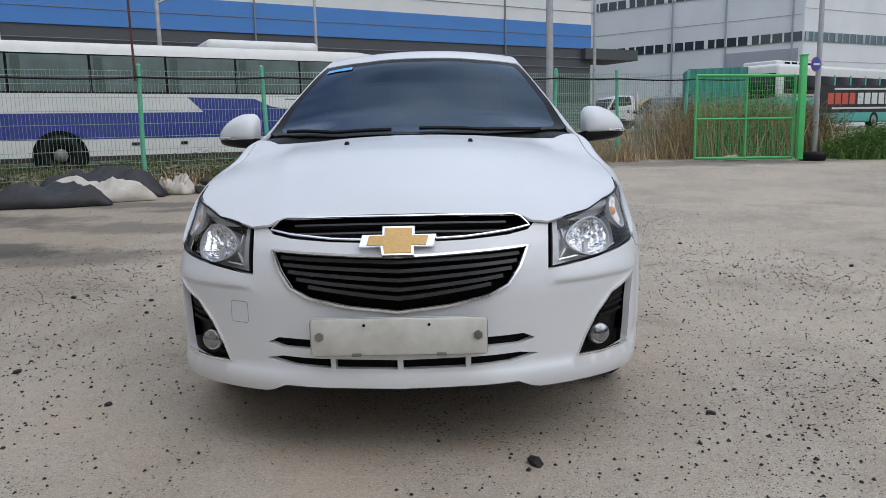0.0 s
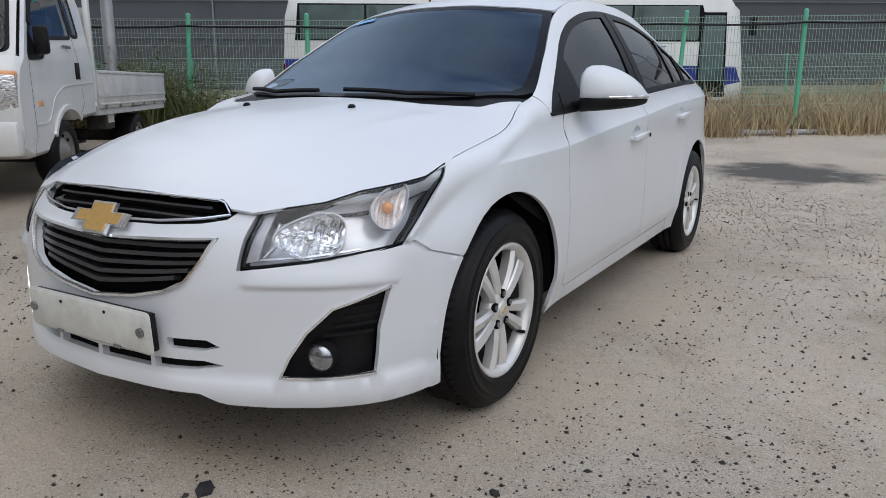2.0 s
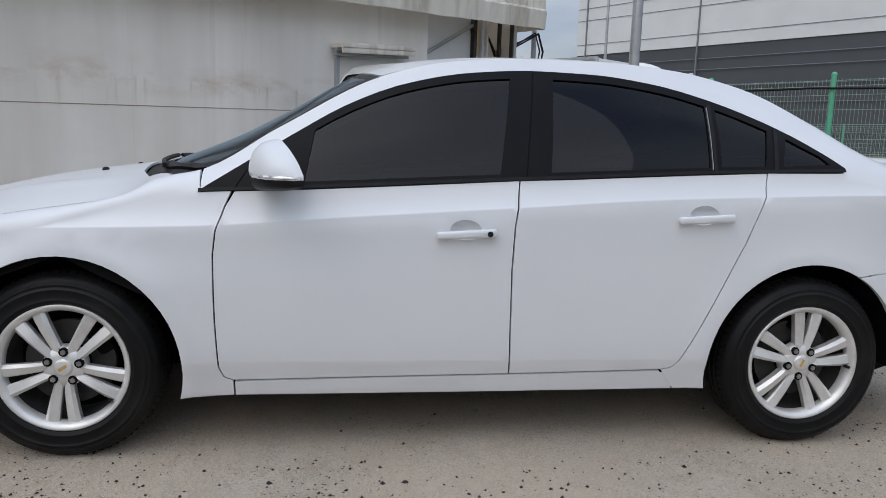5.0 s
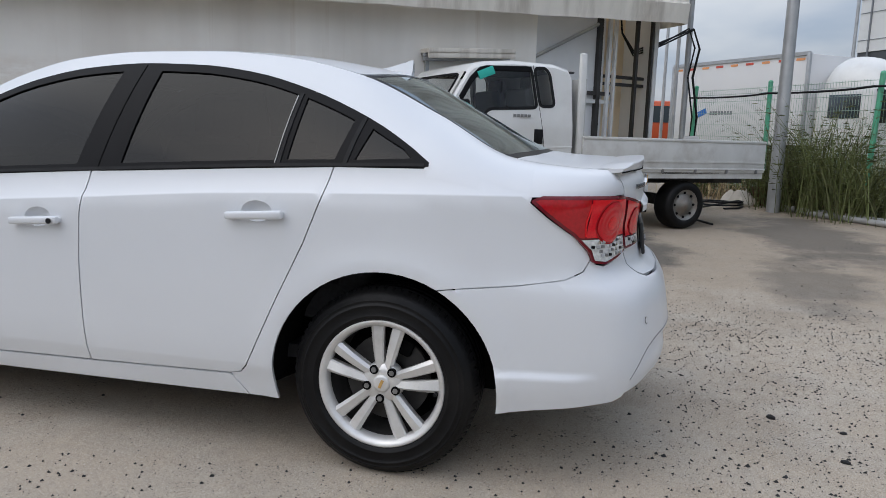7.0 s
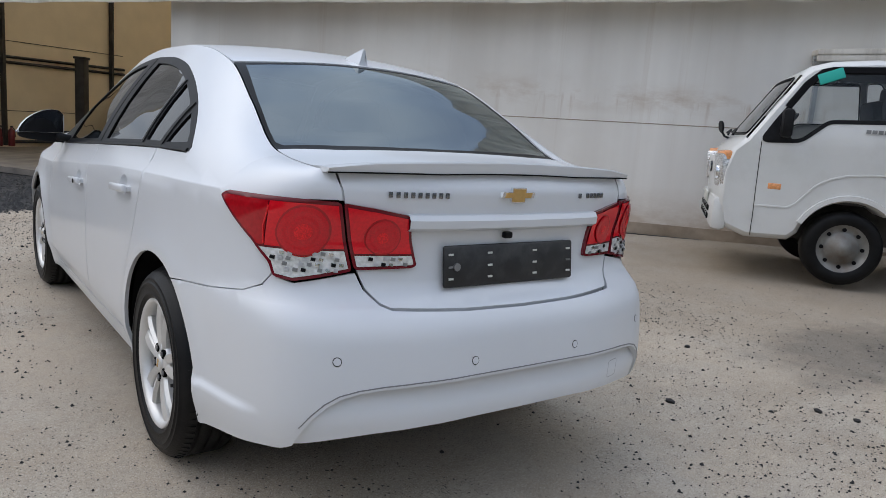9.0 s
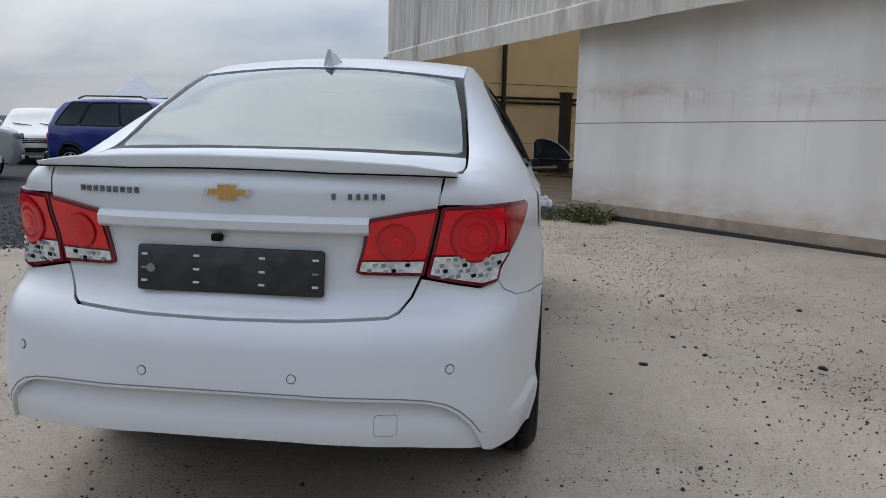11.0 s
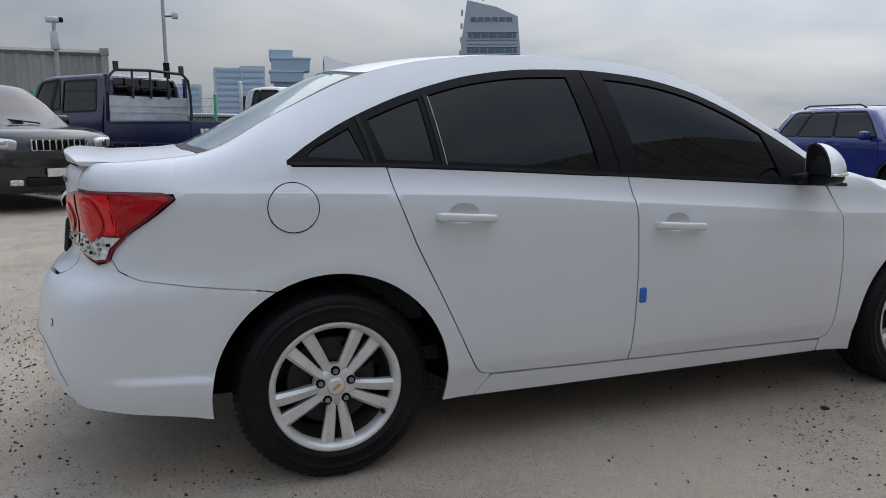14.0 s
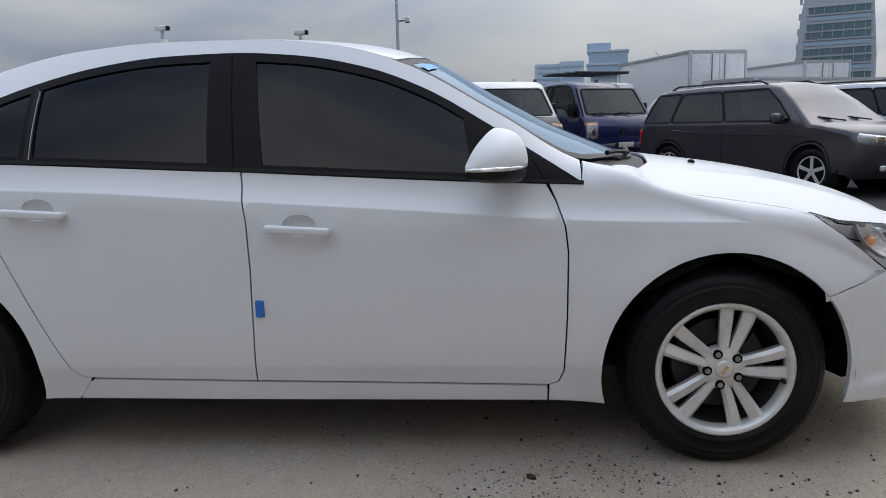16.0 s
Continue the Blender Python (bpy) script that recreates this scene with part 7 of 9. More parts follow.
tube("shaft", [(0, 0, 0), (-.03, 0, 2.6)], .02, mat("rusty_iron", (.10, .035, .025), .8, vary=.3), rod, seg=8)
pw = pole(-11.0, 4.42, 7.0, .055, "grey cable pole with a meter box", "cable pole")
box("meter_box", (.30, .25, .34), (0, .16, 1.0), M_ALU, pw, bevel=.01)
for k_, (dx_, dy_) in enumerate(((.05, .1), (.1, .02), (-.06, .12))):
    tube("cable", [(dx_, dy_ + .1, .9), (dx_ + .05, dy_ + .12, 1.5), (dx_, dy_, 2.2), (dx_, dy_ + .08, 2.7), (dx_ + .1, dy_ - .05, 3.02), (.5, -.5, 2.75 - .03 * k_), (1.0, -.95, 2.55 - .04 * k_), (1.3, -1.15, 2.8), (1.35, -1.2, 3.2)], .016, M_BLACK, pw, seg=6)
for dx_ in (-6.0, -9.0):
    q = pole(-11 + dx_, 4.9 + dx_ * .05, 8.5, .05, "thin grey lattice mast", "mast")
    tube("arm", [(0, 0, 6.6), (1.2, .1, 6.7)], .03, M_GALV, q)
st = pole(-26, 11, 7.2, .07, "slim grey street lamp far off", "street lamp")
tube("arm", [(0, 0, 7.1), (-1.0, 0, 7.25), (-2.0, 0, 7.2)], .05, M_GALV, st)

# camera poles on the far side
for x, y, h in ((14.3, 5.2, 3.4), (13.85, 8.32, 3.5)):
    cpole = pole(x, y, h, .05, "grey pole with a security camera", "camera pole")
    box("equipment_box", (.20, .16, .36), (0, 0, h - .48), M_ALU, cpole, bevel=.02)
    box("camera", (.12, .26, .12), (.0, .02, h - .06), M_ALU, cpole, bevel=.03)
    box("lens_hood", (.10, .08, .10), (-.0, -.14, h - .06), M_BLACK, cpole, bevel=.02)
cpole = pole(15.5, 3.07, 4.6, .05, "tall camera mast with a dark box", "camera mast")
box("equipment_box", (.14, .14, .6), (0, 0, 2.35), M_BLACK, cpole)
box("camera", (.2, .14, .14), (.0, -.25, 3.72), M_ALU, cpole, bevel=.03)
tube("arm", [(0, 0, 3.70), (0, -.22, 3.72)], .03, M_GALV, cpole)
box("camera", (.2, .14, .14), (.0, -.08, 4.5), M_ALU, cpole, bevel=.03)
gq = thing("green_gantry", Matrix.Translation((8.2, 7.0, .03)), "bright green steel gantry post with a cable stay", "gantry")
cyl("post", .09, 2.2, (0, 0, 1.10), M_GGATE, gq)
tube("stay", [(0, 0, 2.15), (-.3, .9, 1.55)], .015, M_BLACK, gq)
for z in (.25, .95, 1.6):
    tube("rail", [(0, 0, z), (-.5, 1.8, z)], .03, M_GGATE, gq)
for u in (.33, .66, 1.0):
    tube("upright", [(-.5 * u, 1.8 * u, .0), (-.5 * u, 1.8 * u, 1.6)], .025, M_GGATE, gq)

# shipping container
M_CONT = mat("weathered_beige_container", (.36, .345, .31), .6, vary=.08, vscale=2, dirt=(.16, .13, .10), dscale=1.2, damt=.5, stretch=(1, 1, .3))
ct = thing("shipping_container", Matrix.Translation((17.4, 7.6, .32)), "weathered beige corrugated container cabin", "container")


def corrugated(name, a, b, z0, z1, parent, material, pitch=.28, depth=.036):
    v, f = [], []
    L_ = (b - a).length
    d = (b - a).normalized()
    nrm = Vector((d.y, -d.x, 0))
    nn = int(L_ / pitch)
    xs = []
    for i in range(nn):
        for u, o in ((0, 0), (.25, 0), (.4, depth), (.85, depth)):
            xs.append(((i + u) * L_ / nn, o))
    xs.append((L_, 0))
    for s, o in xs:
        p = a + d * s - nrm * o
        v += [(p.x, p.y, z0), (p.x, p.y, z1)]
    f = [(2 * i, 2 * i + 2, 2 * i + 3, 2 * i + 1) for i in range(len(xs) - 1)]
    return mesh_object(name, v, f, material, parent)


c0, ca, cb = Vector((0, 0, 0)), Vector((.2, -3.1, 0)), Vector((2.55, 2.97, 0))
corrugated("long_side", c0, ca, .12, 2.62, ct, M_CONT)
corrugated("front_side", cb, c0, .12, 2.62, ct, M_CONT)
for a, b in ((c0, ca), (cb, c0)):
    for z in (.08, 2.66):
        tube("rail", [(a.x, a.y, z), (b.x, b.y, z)], .07, M_CONT, ct, seg=4)
for p in (c0, ca, cb):
    box("corner_post", (.16, .16, 2.66), (p.x, p.y, 1.36), M_CONT, ct)
    box("corner_casting", (.2, .2, .16), (p.x, p.y, 2.70), M_CONT, ct)
box("door", (.05, .85, 2.0), (.49, .62, 1.20), M_ALU, ct, rot=(0, 0, -40.7))
for s in (.42, .75):
    box("window", (.9, .06, .55), (cb.x * s - .04, cb.y * s + .03, 1.55), M_WINDOW, ct, rot=(0, 0, 49.3))
bm = bmesh.new()
for p in (c0, ca, ca + cb, cb):
    bm.verts.new((p.x, p.y, 2.66))
bm.faces.new(bm.verts)
part("roof", bm, M_CONT, ct)

# ---------------- vehicles standing round the yard ----------------
M_TWHITE = mat("aged_white_paint", (.66, .66, .64), .35, coat=.5, vary=.03, vscale=4, dirt=(.42, .40, .36), dscale=2.5, damt=.25)
M_NAVY = mat("navy_paint", (.013, .019, .072), .25, coat=.35, vary=.1, vscale=4)
M_PLUM = mat("plum_grey_paint", (.038, .032, .041), .28, coat=.4, vary=.06)
M_BLKP = mat("black_paint", (.010, .011, .013), .2, coat=.6, vary=.1)
M_SILVER = mat("silver_paint", (.45, .46, .48), .3, metal=.4, coat=.8, vary=.04)
M_BLUEP = mat("blue_paint", (.012, .03, .20), .25, coat=1.0, vary=.06)
M_DKGRN = mat("dark_grey_green_paint", (.05, .055, .055), .3, coat=.8, vary=.06)
M_BEDW = mat("white_ribbed_steel_bed", (.55, .55, .53), .5, vary=.06, vscale=5, dirt=(.22, .18, .14), dscale=3, damt=.45)
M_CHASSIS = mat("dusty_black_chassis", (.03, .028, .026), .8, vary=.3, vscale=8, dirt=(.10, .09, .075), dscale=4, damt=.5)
M_SRIM = mat("rusty_steel_rim", (.22, .215, .20), .5, metal=.4, vary=.15, vscale=12, dirt=(.16, .10, .06), dscale=7, damt=.6)
M_TEAL = mat("teal_tape", (.02, .42, .34), .6)
M_ALUSHEET = mat("brushed_aluminium_sheet", (.62, .63, .64), .38, metal=.6, vary=.12, vscale=6)
M_CARLAMP = mat("clear_car_lamp", (.42, .43, .44), .15, metal=.3, coat=1.0, vary=.25, vscale=25)
G_CAB = glass("pale_cab_glass", (.86, .88, .88))
G_DARK = glass("dark_car_glass", (.08, .09, .10))
G_PALE = glass("sky_lit_windscreen", (.12, .13, .14), base=.01, gloss=(.66, .70, .72))


def heading(x, y, hx, hy, z=None):
    return Matrix.Translation((x, y, ground_z(x, y) if z is None else z)) @ Matrix.Rotation(math.atan2(-hx, hy), 4, 'Z')


def plain_wheel(parent, x, y, r, w, material=M_ALLOY, spokes=5, dual=False):
    """A wheel seen from a distance; x is the outer face."""
    sd = 1 if x > 0 else -1
    prof = [(r * .64, .0), (r * .72, .012), (r * .88, .014), (r * .97, -.01), (r, -.04), (r, -w + .03), (r * .93, -w), (r * .6, -w)]
    v, f = lathe(prof, 36)
    mv = Matrix.Translation((x, y, r)) @ (Matrix.Identity(4) if sd == 1 else Matrix.Rotation(math.pi, 4, 'Z'))
    tyre = mesh_object("wheel", [tuple(mv @ Vector(p)) for p in v], f, M_RUBBER, parent, "black dusty tyre", True)
    v, f = lathe([(r * .66, -.005), (r * .62, -.02), (r * .60, -.09), (r * .2, -.10)] if spokes else [(r * .66, -.002), (r * .58, -.02), (r * .45, -.05), (r * .40, -.02), (r * .22, .0), (r * .18, .02), (0, .025)], 30)
    rim = mesh_object("rim", [tuple(mv @ Vector(p)) for p in v], f, M_SHELL if spokes else material, tyre, "", True)
    if spokes:
        for i in range(spokes):
            bm = bmesh.new()
            add_box(bm, (.025, r * .16, r * .62), (-.015, 0, r * .33), bevel=.006)
            bmesh.ops.transform(bm, matrix=mv @ Matrix.Rotation(2 * math.pi * i / spokes, 4, 'X'), verts=bm.verts)
            part("spoke", bm, material, rim)
        v, f = lathe([(r * .67, 0), (r * .60, .004), (r * .58, -.02)], 30)
        mesh_object("rim_lip", [tuple(mv @ Vector(p)) for p in v], f, material, rim, "", True)
    else:
        for i in range(8):
            a = 2 * math.pi * i / 8
            bm = bmesh.new()
            add_cyl(bm, r * .055, .012, (-.028, r * .50 * math.cos(a), r * .50 * math.sin(a)), rot=(0, 90, 0), seg=8)
            bmesh.ops.transform(bm, matrix=mv, verts=bm.verts)
            part("rim_hole", bm, M_SHELL, rim)
    return tyre


def loop_sheet(name, surf, loop, material, parent, holes=(), step=.12, lip=.0, off=0.0, sides=(1, -1), label=""):
    return panel(name, surf, loop, material, parent, holes=holes, step=step, lip=lip, off=off, sides=sides, label=label)


def above(loop, z, sign=1):
    """The part of a loop of (y, z) above the height z, or below it with sign -1."""
    out_ = []
    for (a0, a1), (b0, b1) in zip(loop, loop[1:] + loop[:1]):
        if (a1 - z) * sign >= 0:
            out_.append((a0, a1))
        if (a1 - z) * (b1 - z) < 0:
            u = (z - a1) / (b1 - a1)
            out_.append((a0 + (b0 - a0) * u, z))
    return out_


def cab_truck(m, label, paint, lower=None, double=False, bed=M_BEDW, bed_len=2.75, rear=-2.42, drop=0.0, rack=False, wheels=M_SRIM, roof_rack=False, tape=False, gate_marks=False, screen=None, category="truck"):
    """A small cab-over truck: origin under the middle of the front axle, +y ahead."""
    t = thing("truck", m, label, category)
    lower = lower or paint
    back = -1.70 if double else -.82
    ct_ = 1.18
    wid = lambda z: .845 - (.0 if z < ct_ else (z - ct_) * .15) - (.03 if z < .5 else 0)
    side = lambda y, z: (wid(z), y, z)
    out = [(1.02, .42), (1.06, .62), (1.06, .90), (1.005, 1.10), (.90, 1.20), (.72, 1.47), (.53, 1.755), (.45, 1.825), (.30, 1.87), (-.05, 1.90), (back + .25, 1.89), (back + .06, 1.845), (back, 1.74), (back, .64), (-.30, .615)] \
        + [(.385 * math.cos(radians(a)), .33 + .385 * math.sin(radians(a))) for a in range(132, 10, -12)] + [(.45, .345), (.8, .335)]
    tall = (lambda z: z if z < 1.2 else 1.2 + (z - 1.2) * 1.22) if double else (lambda z: z)
    out = [(y, tall(z)) for y, z in out]
    inn = shrink(out, .045)
    door_w = [(.765, 1.185), (.66, 1.36), (.50, 1.60), (.38, 1.755), (.30, 1.80), (-.255, 1.825), (-.315, 1.405), (.27, 1.375), (.47, 1.20)]
    qw = [(-.365, 1.42), (-.305, 1.825), (-.44, 1.83), (-.49, 1.77), (-.54, 1.43)] if not double else [(-.40, 1.36), (-.40, 1.80), (-1.40, 1.80), (-1.45, 1.37)]
    door_w, qw = [(y, tall(z)) for y, z in door_w], [(y, tall(z)) for y, z in qw]
    win_ = [rounded(door_w, .05), rounded(qw, .05)]
    if lower is paint:
        loop_sheet("cab_side", side, inn, paint, t, holes=win_, lip=.03)
    else:
        loop_sheet("cab_side", side, above(inn, 1.17), paint, t, holes=win_, lip=.03)
        loop_sheet("cab_side_lower", side, above(inn, 1.168, -1), lower, t, lip=.03)
    # rounded edge and the skin over front, roof and back
    bm = bmesh.new()
    rows = []
    for (y, z), (yi, zi) in zip(out, inn):
        w = wid(z)
        rows.append([bm.verts.new((-wid(zi), yi, zi)), bm.verts.new((-(w - .02), (y * .6 + yi * .4), (z * .6 + zi * .4))), bm.verts.new((-(w - .06), y, z)), bm.verts.new((0, y + (.03 if y > .5 else 0), z + (.015 if z > 1.9 else 0))),
                     bm.verts.new((w - .06, y, z)), bm.verts.new((w - .02, (y * .6 + yi * .4), (z * .6 + zi * .4))), bm.verts.new((wid(zi), yi, zi))])
    k = len(rows)
    for i in range(k):
        a, b = rows[i], rows[(i + 1) % k]
        for q in range(6):
            if i in (4, 5) and 1 <= q <= 4:
                continue
            fc_ = bm.faces.new((a[q], a[q + 1], b[q + 1], b[q]))
            fc_.material_index = 1 if lower is not paint and (out[i][1] + out[(i + 1) % k][1]) / 2 < 1.16 else 0
    part("cab_skin", bm, paint, t, smooth=True, auto=50).data.materials.append(lower)
    # windscreen
    ws_f = lambda x, u: (x * (1 - .10 * u), .90 - .37 * u + .035 * (1 - (x / .8) ** 2), tall(1.20 + .555 * u))
    full = [(-.80, 0), (.80, 0), (.80, 1), (-.80, 1)]
    hole = rounded([(-.72, .07), (.72, .07), (.70, .93), (-.70, .93)], .07)
    fr = panel("windscreen_frame", ws_f, full, paint, t, holes=[shrink(hole, -.035)], step=.15, lip=0, off=.002)[0]
    panel("windscreen_seal", ws_f, shrink(hole, -.035), M_BLACK, fr, holes=[hole], step=.15, lip=.01, off=.004)
    panel("windscreen", ws_f, hole, screen or G_CAB, t, step=.2, lip=0, off=.001, label="flat cab windscreen")
    for lp in (door_w, qw):
        lp = rounded(lp, .05)
        loop_sheet("window_seal", side, shrink(lp, -.022), M_BLACK, t, holes=[shrink(lp, .012)], lip=.006, off=.004)
        loop_sheet("side_window", side, shrink(lp, .01), screen or G_CAB, t, off=-.006)
    loop_sheet("door_gap", side, [(.758, .36), (.768, .75), (.775, 1.17), (.769, 1.17), (.762, .75), (.752, .36)], M_GAP, t, off=.002)
    loop_sheet("door_gap", side, [(-.28, .635), (-.437, .775), (-.345, 1.41), (-.282, 1.86), (-.288, 1.86), (-.351, 1.41), (-.444, .772), (-.284, .630)], M_GAP, t, off=.002)
    bar_on("wing_arch", side, [(.425 * math.cos(radians(a)), .33 + .425 * math.sin(radians(a))) for a in range(135, 20, -10)], .05, .02, paint, t, sides=(1, -1))
    bar_on("side_crease", side, [(.76, .625), (.50, .63), (.44, .665), (.30, .835), (.20, .895), (.08, .935), (-.10, .955), (back + .04, .985)], .016, .006, paint, t, sides=(1, -1))
    # face: bumper, grille slots, lamps, plate
    for sd in (1, -1):
        hlm = box("headlamp", (.24, .19, .30), (sd * .705, .992, .905), M_CLEARL, t, "clear headlamp with amber top", bevel=.03, rot=(-6, 0, sd * -14))
        box("amber_lens", (.235, .185, .085), (sd * .709, .985, 1.035), M_AMBER, hlm, bevel=.02, rot=(-6, 0, sd * -14))
        cyl("lamp_bowl", .065, .03, (sd * .695, 1.083, .88), M_REFL, hlm, rot=(90, 0, 0), seg=18)
        box("side_repeater", (.012, .105, .05), (sd * .842, .62, .80), M_AMBER, t, bevel=.004)
        mirx = box("door_mirror", (.12, .09, .24), (sd * .90, .60, 1.335), M_BLACK, t, "black door mirror", bevel=.03)
        tube("mirror_arm", [(sd * .82, .62, 1.23), (sd * .90, .61, 1.24)], .014, M_BLACK, mirx, seg=6)
        box("door_handle", (.02, .11, .16), (sd * .845, -.335, 1.09), M_BLACK, t, bevel=.008)
        box("fog_lamp", (.12, .03, .07), (sd * .62, 1.07, .50), M_CLEARL, t, bevel=.01)
    box("front_panel", (1.10, .03, .22), (0, 1.074, .90), lower, t, bevel=.01)
    oval_b = cyl("badge", .055, .014, (0, 1.098, .90), M_BLKP, t, rot=(90, 0, 0), seg=24)
    oval_b.scale = (1.35, 1, 1)
    bump = box("bumper", (1.66, .14, .30), (0, 1.03, .52), lower if lower is not paint else paint, t, bevel=.05)
    for z in (.455, .53):
        box("bumper_slot", (.98, .02, .045), (0, 1.102, z), M_GAP, bump, bevel=.004)
        for x in (-.3, -.1, .1, .3):
            box("slot_bar", (.014, .022, .05), (x, 1.103, z), paint, bump)
    box("number_plate", (.36, .015, .10), (-.06, 1.112, .625), M_PLATE, t, "blank white number plate", bevel=.005)
    for x in (-.35, .25):
        tube("wiper", [(x, .965, 1.215), (x + .20, .925, 1.27), (x + .42, .945, 1.24)], .010, M_BLACK, t, seg=5)
    # cab inside
    box("seat", (1.4, .5, .5), (0, -.10, .95), M_SEAT, t, bevel=.06)
    for x in (.4, -.4):
        box("seat_back", (.5, .14, .60), (x, -.36, 1.33), M_SEAT, t, bevel=.05, rot=(-10, 0, 0))
        box("head_rest", (.26, .09, .16), (x, -.43, 1.68), M_SEAT, t, bevel=.03)
    box("dashboard", (1.5, .3, .2), (0, .68, 1.12), M_DASH, t, bevel=.05)
    box("rear_trim", (1.36, .03, .62), (0, back + .09, 1.05), M_SEAT, t)
    box("roof_lining", (1.2, .30 - back, .02), (0, back / 2 + .05, 1.825), M_SEAT, t)
    v, f = lathe([(.19, -.014), (.204, 0), (.19, .014), (.176, 0)], 24, closed=True)
    mesh_object("steering_wheel", [tuple(pose(.38, .46, 1.32, 0, 0, 90) @ pose(0, 0, 0, 0, -40, 0) @ Vector(p)) for p in v], f, M_DASH, t, "", True)
    box("cab_floor", (1.55, 1.9, .06), (0, .1, .72), M_CHASSIS, t)
    if tape:
        box("tape_patch", (.02, .20, .09), (-.772, .30, 1.745), M_TEAL, t, "teal tape patch on the door frame", rot=(-22, 8, 0), bevel=.006)
        rm = cyl("wide_mirror", .062, .02, (.80, 1.0, 1.30), M_BLACK, t, rot=(80, 0, 15), seg=18)
        tube("mirror_arm", [(.66, .90, 1.18), (.74, .96, 1.20), (.80, .99, 1.25)], .012, M_BLACK, rm, seg=6)
        bar_on("window_visor", side, [(.60, 1.47), (.47, 1.67), (.36, 1.775), (.28, 1.795), (0, 1.805), (-.26, 1.815)], .06, .014, M_TRIM, t, label="black rain visor over the door window", sides=(1, -1))
        loop_sheet("corner_fillet", side, [(.770, 1.18), (.53, 1.19), (.645, 1.39)], M_BLACK, t, off=.008)
        for i in range(5):
            box("door_mark", (.004, .035, .03), (-.842, -.03 - i * .045, 1.31), M_STEEL, t)
    # chassis, bed
    y0 = back - .10
    y1 = y0 - bed_len
    for x in (.36, -.36):
        box("chassis_rail", (.07, bed_len + 1.2, .14), (x, y0 - bed_len / 2 + .5, .62), M_CHASSIS, t)
    box("bed_floor", (1.66, bed_len, .09), (0, (y0 + y1) / 2, .79 - drop), bed, t)
    for sd in (1, -1):
        g_ = box("bed_side", (.04, bed_len, .40), (sd * .835, (y0 + y1) / 2, 1.02 - drop), bed, t, "ribbed drop-side panel", bevel=.008)
        box("side_rib", (.05, bed_len, .035), (sd * .842, (y0 + y1) / 2, 1.205 - drop), bed, g_, bevel=.008)
        box("side_rib", (.05, bed_len, .025), (sd * .842, (y0 + y1) / 2, .86 - drop), bed, g_, bevel=.008)
        box("side_rib", (.046, bed_len, .02), (sd * .840, (y0 + y1) / 2, .95 - drop), bed, g_)
        for i in range(6):
            box("latch", (.02, .03, .05), (sd * .862, y0 - .15 - i * (bed_len - .3) / 5, .835 - drop), M_STEEL, g_)
        box("mud_guard", (.22, .9, .03), (sd * .72, rear if not double else -2.6, .76 - drop * .5), M_CHASSIS, t)
        plain_wheel(t, sd * .80, 0.01, .32, .19, wheels, spokes=0)
        plain_wheel(t, sd * .78, rear if not double else -2.62, .30, .26, wheels, spokes=0)
    box("tail_gate", (1.66, .04, .40), (0, y1, 1.02 - drop), bed, t, bevel=.008)
    if gate_marks:
        for i in range(7):
            box("tail_mark", (.065, .01, .07), (-.1 - i * .09, y1 - .024, 1.07), M_BARW, t)
    hb_ = box("head_board", (1.60, .05, .95 if not rack else .80), (0, y0 - .02, 1.27 if not rack else 1.26), bed if not rack else M_ALUSHEET, t)
    if rack:
        box("rear_window", (1.24, .02, .34), (0, back - .012, 1.80), G_DARK, t, bevel=.008)
        for k_ in range(3):
            box("board_rib", (1.58, .012, .02), (0, y0 - .05, 1.26 + k_ * .12), M_ALUSHEET, hb_)
    box("board_post", (.06, .08, 1.25), (.80, y0 + .02, 1.40), paint, t, bevel=.02)
    box("board_post", (.06, .08, 1.25), (-.80, y0 + .02, 1.40), paint, t, bevel=.02)
    box("tool_box", (.22, .30, .24), (-.66, y0 - .55, .58), M_CHASSIS, t, bevel=.02)
    box("battery_label", (.01, .2, .09), (-.775, y0 - .55, .58), M_PLATE, t)
    cyl("fuel_tank", .18, .7, (.55, y0 - .7, .55), M_CHASSIS, t, rot=(90, 0, 0))
    box("rear_axle", (1.3, .14, .14), (0, rear, .33), M_CHASSIS, t, bevel=.03)
    box("front_axle", (1.3, .14, .12), (0, 0, .30), M_CHASSIS, t, bevel=.03)
    box("engine_block", (.9, 1.2, .35), (0, -.1, .50), M_CHASSIS, t, bevel=.05)
    if rack:
        tube("rack_bar", [(-.84, y0 - .08, .85), (-.84, y0 - .08, 1.70), (-.80, y0 - .08, 1.98), (-.68, y0 - .08, 2.09), (0, y0 - .08, 2.12), (.68, y0 - .08, 2.09), (.80, y0 - .08, 1.98), (.84, y0 - .08, 1.70), (.84, y0 - .08, .85)], .026, M_DKSTEEL, t, seg=8)
        for x in (-.36, 0, .36):
            tube("rack_bar", [(x, y0 - .08, 1.62), (x, y0 - .08, 2.11)], .020, M_DKSTEEL, t, seg=6)
        for x in (-.66, .66):
            box("rack_horn", (.07, .06, .15), (x, y0 - .08, 2.16), M_DKSTEEL, t)
    if roof_rack:
        for x in (-.6, .6):
            tube("roof_bar", [(x, .45, 2.06), (x, back + .1, 2.10)], .025, M_DKSTEEL, t, seg=6)
        for y in (.4, .1, -.2, -.5, -.8):
            tube("roof_bar", [(-.66, y, 2.08), (.66, y, 2.08)], .02, M_DKSTEEL, t, seg=6)
    return t


